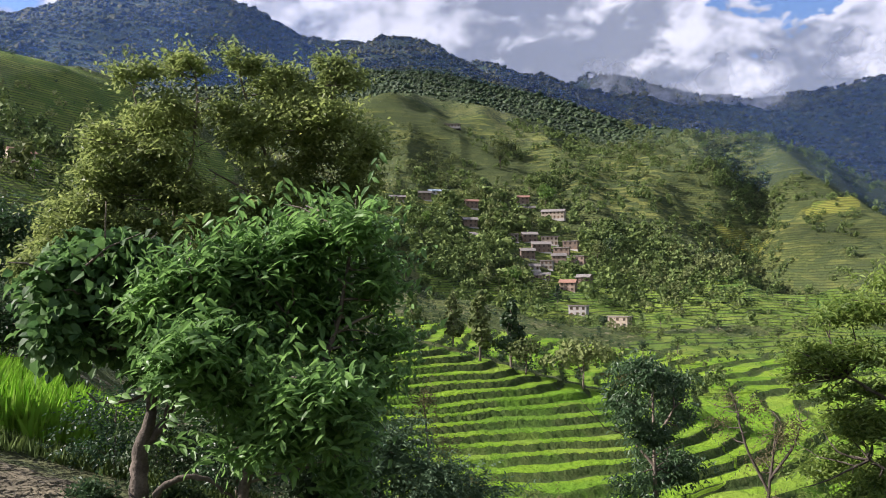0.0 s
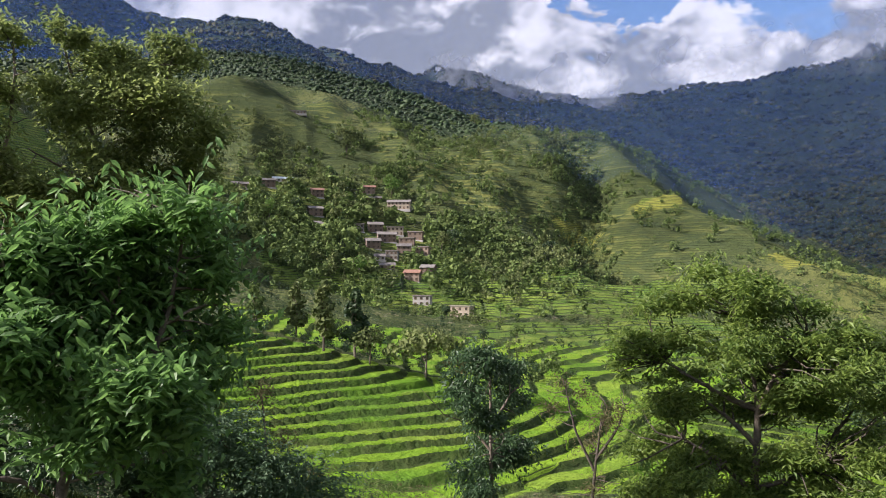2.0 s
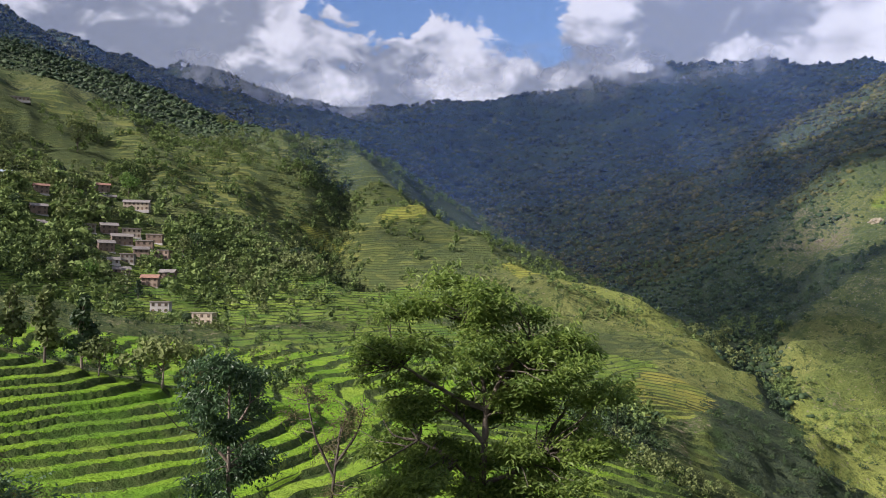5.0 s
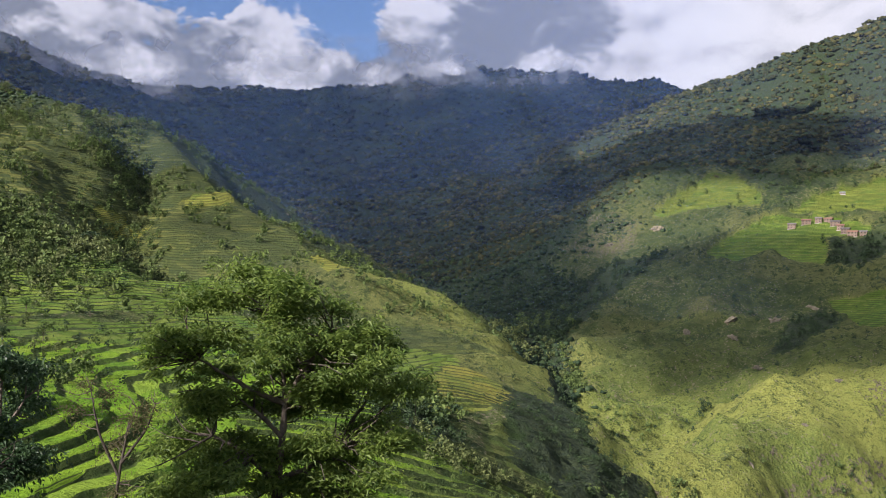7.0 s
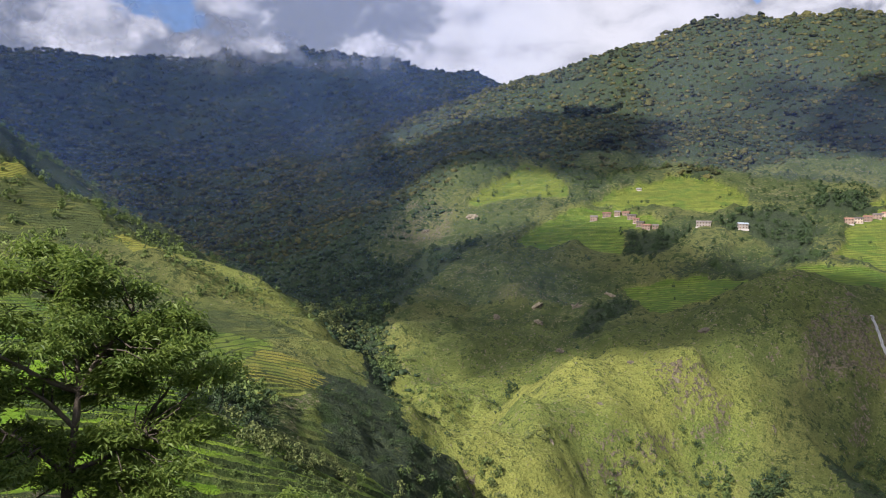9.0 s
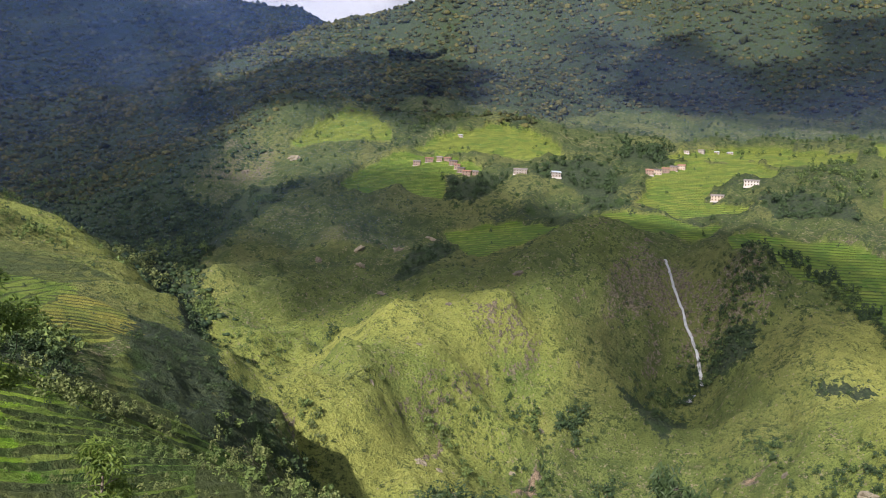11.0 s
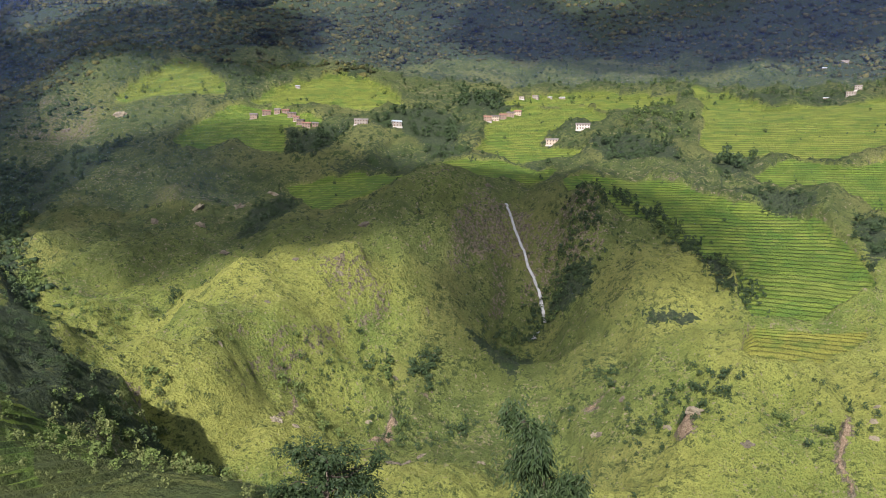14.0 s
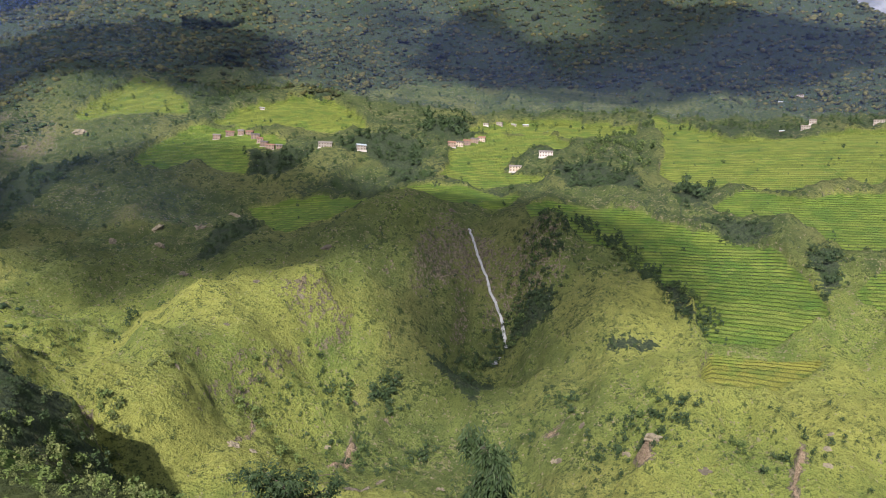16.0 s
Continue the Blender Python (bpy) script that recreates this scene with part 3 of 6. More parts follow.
plot(1.4, 0.74, (272, 433), (288, 412), (272, 370), (249, 376))
plot(1.8, 0.30, (797, 543), (856, 538), (917, 547), (928, 515), (857, 441), (827, 473), (814, 506))
plot(1.8, 0.30, (828, 400), (910, 382), (975, 350), (972, 320), (916, 261), (866, 234), (858, 282), (831, 324), (823, 371))
plot(1.6, 0.02, (700, 418), (734, 420), (793, 409), (813, 367), (803, 310), (783, 305), (770, 336), (721, 315), (717, 358), (699, 401))
plot(1.5, 0.02, (656, 284), (672, 261), (675, 222), (660, 172), (615, 185), (575, 210), (572, 226), (620, 255))
plot(1.8, 0.22, (729, 134), (891, 145), (928, 119), (951, 64), (897, 19), (845, 29), (826, 83), (782, 84), (749, 35), (730, 53), (721, 102))
plot(1.5, 0.03, (694, 172), (704, 99), (663, 59), (630, 62), (625, 92), (640, 150))
plot(1.9, 0.03, (628, 52), (638, 4), (629, -41), (597, -73), (577, -106), (556, -122), (507, -130), (485, -132), (473, -116), (466, -95), (474, -71), (492, -64), (521, -55), (539, -32), (573, -21), (566, 11), (589, 43))
plot(1.4, 0.72, (454, -68), (449, -121), (444, -117), (409, -82), (404, -56))
plot(1.8, 0.26, (713, -55), (779, -66), (950, -74), (1059, -67), (1018, -111), (882, -131), (891, -176), (940, -330), (700, -300), (669, -151), (698, -109))
plot(1.8, 0.05, (652, -86), (683, -124), (651, -155), (668, -260), (610, -240), (557, -174), (554, -160), (583, -147), (603, -126), (630, -100))
plot(1.8, 0.05, (506, -149), (534, -176), (540, -230), (470, -200), (480, -160), (494, -153))
plot(1.8, 0.30, (953, 149), (1033, 77), (986, -49), (923, -49), (919, 19), (962, 71), (926, 132))


def inside(x, y, corners, soft):
    """1 inside an outline, 0 outside, with a soft edge."""
    out = np.zeros(len(x))
    c = np.array(corners, float)
    lo, hi = c.min(0) - 2 * soft, c.max(0) + 2 * soft
    k = np.nonzero((x > lo[0]) & (x < hi[0]) & (y > lo[1]) & (y < hi[1]))[0]
    if not len(k):
        return out
    px, py = x[k], y[k]
    odd, gap = np.zeros(len(k), bool), np.full(len(k), 1e9)
    for (ax, ay), (bx, by) in zip(c, np.roll(c, -1, 0)):
        odd ^= ((ay > py) != (by > py)) & (px < (bx - ax) * (py - ay) / ((by - ay) or 1e-9) + ax)
        t = np.clip(((px - ax) * (bx - ax) + (py - ay) * (by - ay)) / max((bx - ax) ** 2 + (by - ay) ** 2, 1e-9), 0, 1)
        gap = np.minimum(gap, np.hypot(px - ax - t * (bx - ax), py - ay - t * (by - ay)))
    out[k] = smooth(np.where(odd, gap, -gap), -soft, soft)
    return out


# thickets across the gorge and in its gullies: trees, height, outline
COPSES = []


def copse(n, h, leaf, *corners):
    COPSES.append((n, h, leaf, corners))


copse(46, 8.0, 0, (770, 336), (774, 301), (771, 265), (749, 269), (699, 272), (709, 307))
copse(80, 8.0, 0, (772, 248), (853, 243), (871, 191), (820, 156), (747, 158), (695, 127), (708, 170), (758, 191), (790, 222))
copse(66, 7.5, 0, (758, 40), (791, 1), (701, -36), (668, -39), (669, 13))
copse(34, 9.0, 0, (675, -60), (715, -81), (683, -95), (648, -83), (654, -64))
copse(36, 5.0, 0, (627, -70), (611, -100), (589, -122), (571, -121), (582, -99), (604, -73))
copse(70, 5.0, 0, (508, 258), (592, 287), (651, 284), (600, 250), (554, 242), (506, 246))
copse(110, 8.0, 0, (574, 497), (630, 533), (674, 502), (709, 460), (655, 453), (572, 443), (539, 437))
copse(34, 4.2, 0, (536, -32), (530, -55), (492, -65), (490, -58), (519, -45))
copse(44, 4.6, 0, (544, 53), (542, 38), (536, 20), (520, 21), (525, 42))
copse(40, 3.8, 0, (464, 91), (492, 68), (494, 53), (442, 57), (453, 72))
copse(14, 3.0, 0, (473, -8), (469, -41), (458, -37), (459, -14))
copse(70, 9.0, 1, (897, 19), (907, -45), (775, -59), (705, -49), (782, -4))
copse(34, 12.0, 0, (943, 200), (983, 147), (925, 141), (879, 183))
copse(40, 5.5, 0, (567, -137), (555, -156), (510, -145), (494, -132), (520, -133))
copse(240, 8.0, 0, (659, 672), (683, 591), (634, 497), (529, 437), (432, 371), (424, 396), (593, 603))
copse(70, 4.5, 0, (424, 364), (368, 298), (251, 203), (256, 222), (393, 351))
copse(46, 4.2, 0, (137, 181), (149, 181), (155, 170), (142, 150), (128, 151), (128, 169))
copse(100, 2.2, 0, (190, 186), (240, 232), (264, 215), (235, 160), (205, 140), (170, 132), (158, 150))
# next outline: flank with some trees, its shade added as dark thicket
copse(120, 4.5, 0, (285, 721), (286, 649), (302, 572), (300, 471), (334, 370), (360, 425), (378, 530), (385, 655), (368, 711), (310, 780))
copse(40, 7.0, 1, (81, 664), (118, 666), (139, 592), (137, 518), (111, 505), (95, 534), (76, 588))
copse(46, 6.0, 1, (180, 612), (209, 615), (222, 598), (216, 549), (161, 387), (135, 366), (159, 469), (175, 567))
copse(46, 2.6, 2, (361, 161), (423, 139), (452, 105), (429, 96), (387, 133), (350, 155))
copse(22, 2.8, 2, (455, 28), (429, 0), (397, 3), (409, 22))
copse(24, 2.4, 2, (383, 2), (385, -19), (348, -20), (350, -2))
copse(26, 2.4, 2, (382, -34), (370, -70), (344, -65), (353, -36))
copse(30, 2.6, 2, (382, 125), (423, 101), (434, 72), (399, 69), (388, 104))
copse(40, 2.4, 2, (536, 120), (616, 87), (539, 86), (502, 109))
copse(26, 2.6, 2, (555, 21), (562, 0), (539, -18), (523, -4), (545, 17))
copse(60, 3.0, 0, (208, 148), (225, 145), (262, 160), (268, 140), (232, 125), (195, 132))
copse(90, 6.5, 1, (940, 160), (1070, 120), (1090, -120), (1000, -130), (930, -40), (990, 60))
copse(120, 6.0, 1, (920, -130), (1130, -110), (1240, -330), (1050, -420), (930, -320))
copse(50, 6.0, 1, (800, 545), (850, 620), (960, 560), (940, 500), (860, 430), (820, 470))
copse(60, 6.0, 1, (830, 420), (930, 400), (1010, 330), (960, 260), (1000, 400), (930, 470))


def field_mask(x, y):
    """How far each place is terraced field, its bank height and ripeness."""
    wob = fbm(x, y, 40, 4, 21) * 0.35
    best, bank, ripe = np.zeros_like(x), np.full_like(x, 1.5), np.zeros_like(x)
    for fx, fy, along, across, turn, b, k in FIELDS:
        u = (x - fx) * math.cos(turn) + (y - fy) * math.sin(turn)
        v = (y - fy) * math.cos(turn) - (x - fx) * math.sin(turn)
        m = 1 - smooth(np.hypot(u / along, v / across) + wob, 0.8, 1.1)
        take = m > best
        best, bank, ripe = np.where(take, m, best), np.where(take, b, bank), np.where(take, k, ripe)
    far = smooth(np.hypot(x, y), 200, 500)
    sx, sy = x + wob * (6 + 14 * far), y + fbm(x, y, 30, 3, 25) * (2 + 4 * far)
    for b, k, corners in PLOTS:
        m = inside(sx, sy, corners, 2.5)
        take = (m > 0.5) | (m > best)
        best, bank, ripe = np.where(take, m, best), np.where(take, b, bank), np.where(take, k, ripe)
    return best, bank, ripe


def stepped(x, y, z):
    """Cut the terraces: level treads and steep banks. Gives the height and the place within a step, 0 tread to 1 bank."""
    m, bank, ripe = field_mask(x, y)
    q = z / bank + fbm(x, y, 90, 2, 31) * 0.5 + fbm(x, y, 24, 3, 33) * (0.5 + 0.9 * smooth(np.hypot(x, y), 260, 420) * (x < 420))
    # on the brow the terraces run across the slope, parallel to the edge of the bench
    spur = inside(x, y, ((72, 60), (110, 66), (182, 124), (250, 220), (245, 268), (150, 205), (78, 158)), 4.0)
    q = np.where(spur > 0.5, (0.16 * x + 0.98 * y) / 6.0 + fbm(x, y, 30, 3, 37) * 0.9, q)
    q = q + fbm(x, y, 9, 3, 35) * 0.30 * (1 - smooth(np.hypot(x, y), 200, 300))
    part = q - np.floor(q)
    rise = smooth(part, 0.78, 1.0)
    cut = (np.floor(q) + rise - q) * bank
    return z + cut * m * (1 - smooth(np.hypot(x, y), 250, 310)), m, q, ripe


def ground(x, y):
    """Height of the ground at one place."""
    ax, ay = np.array([float(x)]), np.array([float(y)])
    return float(stepped(ax, ay, bare(ax, ay))[0][0])


def sheet(name, verts, faces, material, smooth_faces=True):
    me = bpy.data.meshes.new(name)
    verts, faces = np.asarray(verts, np.float32), np.asarray(faces, np.int32)
    k = faces.shape[1]
    me.vertices.add(len(verts)), me.loops.add(faces.size), me.polygons.add(len(faces))
    me.vertices.foreach_set("co", verts.ravel())
    me.loops.foreach_set("vertex_index", faces.ravel())
    me.polygons.foreach_set("loop_start", np.arange(0, faces.size, k, dtype=np.int32))
    me.polygons.foreach_set("use_smooth", np.full(len(faces), smooth_faces))
    me.update(calc_edges=True)
    me.materials.append(material)
    return me


def rings():
    r, out = 0.6, []
    while r < 4700:
        out.append(r)
        r *= 1.05 if r < 6 else 1.024 if r < 55 else 1.007 if r < 820 else 1.016 if r < 2600 else 1.03
    return np.array(out)


RINGS = rings()
COLUMNS = np.radians(np.concatenate([np.arange(-112, 33, 0.235), np.arange(33, 248, 2.5)]))


def woods(x, y, z):
    """Where woodland stands: the high mountains, the spur, the gullies."""
    r = np.hypot(x, y)
    n = fbm(x, y, 160, 4, 41)
    high = smooth(z + 60 * n - np.where(x > 600, 165, 190) - np.where(r > 1400, -60, 0), -15, 25)
    gorge = smooth(r + 260 * n, 800, 1050) * smooth(y - 0.72 * x + 120 * n, -60, 60) * smooth(x + 60 * n, 330, 430)
    beside = x - np.interp(y, (228, 288, 369, 465, 611, 789, 1111), (305, 359, 422, 496, 590, 692, 852)) + 30 * n
    gorge = np.maximum(gorge, smooth(beside, -45, -15) * (1 - smooth(beside - np.clip(0.35 * (y - 380), -10, 60), 15, 60)) * smooth(y, 270, 340) * (1 - smooth(y, 1100, 1250)))
    spur = smooth(y + 60 * n + 0.25 * x, 805, 850) * smooth(x, -300, -220) * (1 - smooth(x, 300, 360))
    return np.clip(np.maximum(np.maximum(high, gorge), spur), 0, 1)


# crags: how bare, and their outlines
CRAGS = (
    (0.60, ((573, 125), (596, 105), (588, 81), (554, 78), (509, 107), (526, 119))),
    (0.62, ((573, 63), (559, 18), (543, 19), (539, 35), (550, 52))),
    (0.62, ((776, 668), (785, 570), (773, 537), (709, 497), (706, 545), (705, 607))),
    (0.48, ((576, 394), (624, 374), (653, 332), (609, 315), (578, 376))),
    (0.50, ((383, 297), (432, 301), (416, 286), (373, 287))),
    (0.74, ((163, 151), (191, 168), (201, 155), (196, 143), (206, 144), (180, 128))),
    (0.95, ((315, 149), (348, 144), (342, 139), (312, 144))),
    (0.95, ((357, 112), (387, 109), (384, 103), (355, 103))),
    (0.95, ((376, -21), (368, -33), (351, -35), (349, -25))),
    (0.95, ((364, -85), (370, -91), (326, -80), (326, -74))),
    (0.95, ((436, 160), (450, 153), (452, 148), (434, 156))),
    (0.9, ((416, 17), (409, 8), (402, 11), (409, 17))),
    (0.9, ((413, 98), (420, 91), (415, 87), (411, 95))),
    (0.75, ((179, 180), (188, 180), (179, 166), (168, 160))),
)


def rocks(x, y):
    """Rock faces: the undercut bank of the gorge, the fall, the noses across it."""
    out = np.zeros_like(x)
    r = np.hypot(x, y)
    wide = np.clip(r * 0.05, 0, 22)
    x, y = x + fbm(x, y, 30, 4, 81) * wide, y + fbm(x, y, 30, 4, 82) * wide
    for cx, cy, rx, ry, k in ((-4.6, 7.2, 2.6, 2.6, 0.72), (200, 150, 20, 22, 0.66), (224, 186, 16, 22, 0.55), (566, 80, 26, 30, 0.66), (560, 36, 20, 18, 0.6), (560, 330, 90, 80, 0.34), (480, 270, 60, 40, 0.32), (437, 157, 14, 14, 0.5), (552, 92, 16, 20, 0.7)):
        out = np.maximum(out, k * (1 - smooth(np.hypot((x - cx) / rx, (y - cy) / ry), 0.5, 1.2)))
    for k, corners in CRAGS:
        out = np.maximum(out, k * inside(x, y, corners, 9.0 if k < 0.8 else 3.0))
    return out


def build_ground():
    gr, ga = np.meshgrid(RINGS, COLUMNS, indexing="ij")
    x, y = (-gr * np.sin(ga)).ravel(), (gr * np.cos(ga)).ravel()
    z0 = bare(x, y)
    z, m, part, ripe = stepped(x, y, z0)
    nr, nc = gr.shape
    i, j = np.meshgrid(np.arange(nr - 1), np.arange(nc), indexing="ij")
    j2 = (j + 1) % nc
    quads = np.stack([i * nc + j, (i + 1) * nc + j, (i + 1) * nc + j2, i * nc + j2], -1).reshape(-1, 4)[:, ::-1]
    verts = np.concatenate([np.stack([x, y, z], 1), [[0, 0, z[:nc].mean()]]])
    me = sheet("ground", verts, quads, LAND)
    bm = bmesh.new()
    bm.from_mesh(me)
    bm.verts.ensure_lookup_table()
    for k in range(nc):
        bm.faces.new((bm.verts[(k + 1) % nc], bm.verts[k], bm.verts[len(verts) - 1])).smooth = True
    bm.to_mesh(me)
    bm.free()
    slope = np.hypot(np.gradient(z0.reshape(nr, nc), axis=0) / np.gradient(gr, axis=0), np.gradient(z0.reshape(nr, nc), axis=1) / np.maximum(gr * np.gradient(ga, axis=1), 1e-3)).ravel()
    wd = woods(x, y, z)
    rk = np.maximum(rocks(x, y), 0.58 * smooth(slope, 1.25, 1.8) * smooth(np.hypot(x, y), 120, 180))
    # lit near slope takes the pale grass, shaded ground beyond the darker
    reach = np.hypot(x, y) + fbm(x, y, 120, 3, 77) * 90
    dry_lit = smooth(x + fbm(x, y, 120, 3, 77) * 80, 200, 330) * (1 - smooth(reach, 480, 640)) * 0.8 + 0.2
    # a darker strip: greener cover, with the shade of the slope painted in
    dry_lit = np.where(m > 0.5, np.maximum(dry_lit, 0.95 * smooth(x, 540, 600)), np.clip(dry_lit - 0.2, 0, 1) * 1.25 * (1 - 0.6 * smooth(y, -40, 10) * (1 - smooth(y, 100, 135)) * smooth(x, 310, 350)))
    # scrub fills the ground between the fields on the benches and round the village
    thicket = smooth(reach, 560, 680) * smooth(x, 400, 480) * (1 - smooth(reach, 1150, 1300)) * 0.34 + 0.34 * smooth(y, 380, 430) * (1 - smooth(x, 330, 420)) * smooth(x, -120, -60)
    thicket *= 1 - 0.6 * smooth(x, 400, 460) * (1 - smooth(x - 0.25 * y, 500, 560)) * smooth(y, 200, 250) * (1 - smooth(y, 440, 500))
    wd = np.maximum(wd, np.clip(thicket + 0.55 * fbm(x, y, 70, 4, 87) * (thicket > 0.05), 0, 0.75) * (1 - smooth(m, 0.3, 0.6)))
    for _, _, leaf, corners in COPSES:
        wd = np.maximum(wd, (0.8, 0.45, 0.22)[leaf] * inside(x, y, corners, 6.0) * (1.0 if leaf == 0 else 1 - smooth(m, 0.3, 0.6)))
    for label, chans in (("land", (m, wd, rk)), ("crop", (ripe, part, dry_lit))):
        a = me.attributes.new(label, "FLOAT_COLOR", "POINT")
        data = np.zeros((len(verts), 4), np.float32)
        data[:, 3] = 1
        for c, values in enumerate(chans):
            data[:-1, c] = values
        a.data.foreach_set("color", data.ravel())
    return tagged(new("ground", me), "green valley sides with rice terraces, grass and rock", "ground", kind="structure")


build_ground()


# ---- vegetation ----
RNG = np.random.default_rng(7)


def unit(v):
    return v / np.maximum(np.linalg.norm(v, axis=-1, keepdims=True), 1e-9)


def part(name, me, parent=None, label=""):
    ob = new(name, me)
    if parent is not None:
        ob.parent = parent
    if label:
        ob["label"] = label
    return ob


class Tubes:
    """Tapered stems collected into one mesh."""

    def __init__(self, sides=6):
        self.v, self.f, self.n, self.sides = [], [], 0, sides

    def add(self, pts, radii):
        pts = np.asarray(pts, float)
        k, s = len(pts), self.sides
        run = unit(np.gradient(pts, axis=0))
        ref = np.where(np.abs(run[:, 2:3]) > 0.9, [[1.0, 0, 0]], [[0, 0, 1.0]])
        a = unit(np.cross(run, ref))
        b = np.cross(run, a)
        t = np.arange(s) * 2 * math.pi / s
        ring = a[:, None] * np.cos(t)[None, :, None] + b[:, None] * np.sin(t)[None, :, None]
        self.v.append((pts[:, None] + ring * np.asarray(radii, float)[:, None, None]).reshape(-1, 3))
        i, j = np.meshgrid(np.arange(k - 1), np.arange(s), indexing="ij")
        j2 = (j + 1) % s
        self.f.append(self.n + np.stack([i * s + j, i * s + j2, (i + 1) * s + j2, (i + 1) * s + j], -1).reshape(-1, 4))
        self.n += k * s

    def mesh(self, name, material):
        return sheet(name, np.concatenate(self.v), np.concatenate(self.f), material)


def bend(a, b, sag, rng, k=6):
    """A crooked line from a to b."""
    a, b = np.asarray(a, float), np.asarray(b, float)
    t = np.linspace(0, 1, k)[:, None]
    off = rng.normal(size=3) * sag * np.linalg.norm(b - a)
    jit = rng.normal(size=(k, 3)) * 0.25 * sag * np.linalg.norm(b - a)
    return a + (b - a) * t + np.sin(t * math.pi) * off + jit * np.sin(t * math.pi)


def blades(at, along, up, length, width, fold=0.25, droop=0.2, fine=False):
    """Leaves as folded blades. at, along, up: n x 3; length, width: n."""
    along = unit(along)
    side = unit(np.cross(along, up))
    face = np.cross(side, along)
    L, W = np.asarray(length)[:, None], np.asarray(width)[:, None]
    if not fine:
        mid = at + along * L * 0.45
        v = np.stack([at, mid + side * W * 0.5 + face * W * fold, at + along * L - face * L * droop, mid - side * W * 0.5 + face * W * fold], 1)
        f = np.array([[0, 3, 2, 1]])
    else:
        m1, m2 = at + along * L * 0.33, at + along * L * 0.70 - face * L * droop * 0.4
        tip = at + along * L - face * L * droop
        e1, e2 = W * 0.5, W * 0.40
        v = np.stack([at, m1, m2, tip, m1 + side * e1 + face * W * fold, m2 + side * e2 + face * W * fold, m1 - side * e1 + face * W * fold, m2 - side * e2 + face * W * fold], 1)
        f = np.array([[0, 1, 4, 4], [4, 1, 2, 5], [5, 2, 3, 3], [0, 6, 1, 1], [6, 7, 2, 1], [7, 3, 2, 2]])
    n, k = len(at), v.shape[1]
    return v.reshape(-1, 3), (f[None] + (np.arange(n) * k)[:, None, None]).reshape(-1, 4)


def quads_mesh(name, v, f, material):
    """A mesh from quads of which some are triangles (last corner repeated)."""
    tri = f[:, 2] == f[:, 3]
    tris = np.concatenate([f[tri][:, :3], f[~tri][:, [0, 1, 2]], f[~tri][:, [0, 2, 3]]])
    return sheet(name, v, tris, material, False)


def ball(n, rng, shell=0.6):
    """Places inside a unit ball, most of them near its skin."""
    d = unit(rng.normal(size=(n, 3)))
    return d * (shell + (1 - shell) * rng.random((n, 1))) ** 1.0, d


def crown_clumps(lobes, count_, size, rng):
    """Leaf clumps on the skin of some lobes: (x, y, z, rx, ry, rz)."""
    vs, fs, n = [], [], 0
    vol = np.array([l[3] * l[4] + l[4] * l[5] + l[3] * l[5] for l in lobes])
    for l, share in zip(lobes, vol / vol.sum()):
        k = max(4, int(count_ * share))
        p, d = ball(k, rng, 0.72)
        at = np.array(l[:3]) + p * np.array(l[3:6])
        out = unit(d + rng.normal(size=(k, 3)) * 0.32 + [0, 0, 0.2])
        along = unit(np.cross(out, rng.normal(size=(k, 3))))
        s = size * (0.6 + 0.8 * rng.random(k))
        v, f = blades(at - along * s[:, None] * 0.5, along, out, s, s * 0.85, 0.22, 0.15)
        vs.append(v), fs.append(f + n)
        n += len(v)
    return np.concatenate(vs), np.concatenate(fs)


def tree_lobes(h, w, rng, kind):
    """Lobes of a crown for a tree of that height and width standing at 0."""
    out = []
    if kind == "round":
        for _ in range(7):
            a, q = rng.random() * 6.28, rng.random() ** 0.6 * w * 0.32
            out.append((q * math.cos(a), q * math.sin(a), h * (0.45 + 0.38 * rng.random()), w * 0.27, w * 0.27, h * 0.17))
        out.append((0, 0, h * 0.78, w * 0.28, w * 0.28, h * 0.2))
    elif kind == "tall":
        for i in range(8):
            a, z = rng.random() * 6.28, 0.28 + 0.66 * i / 7
            q = w * 0.22 * (1.15 - z)
            out.append((q * math.cos(a), q * math.sin(a), h * z, w * 0.32 * (1.25 - z * 0.75), w * 0.32 * (1.25 - z * 0.75), h * 0.10))
    else:
        for _ in range(5):
            a, q = rng.random() * 6.28, rng.random() * w * 0.35
            out.append((q * math.cos(a), q * math.sin(a), h * (0.35 + 0.3 * rng.random()), w * 0.3, w * 0.3, h * 0.33))
    return out


def far_tree(name, h, w, kind, clumps, material, seed):
    """A tree some way off: an Empty with a trunk and a crown of leaf clumps."""
    rng = np.random.default_rng(seed)
    root = new(name)
    lobes = tree_lobes(h, w, rng, kind)
    stems = Tubes(6)
    if kind != "bush":
        stems.add(bend((0, 0, -0.6), (rng.normal() * 0.2, rng.normal() * 0.2, h * 0.8), 0.03, rng), np.linspace(0.024 * h, 0.006 * h, 6))
    for l in lobes:
        stems.add(bend((0, 0, max(h * 0.15, l[2] - h * 0.28)), l[:3], 0.12, rng, 4), np.linspace(0.010 * h, 0.004 * h, 4))
    part("trunk", stems.mesh("trunk", BARK), root)
    v, f = crown_clumps(lobes, clumps, 0.085 * h if kind != "bush" else 0.16 * h, rng)
    part("crown", quads_mesh("crown", v, f, material), root)
    return root


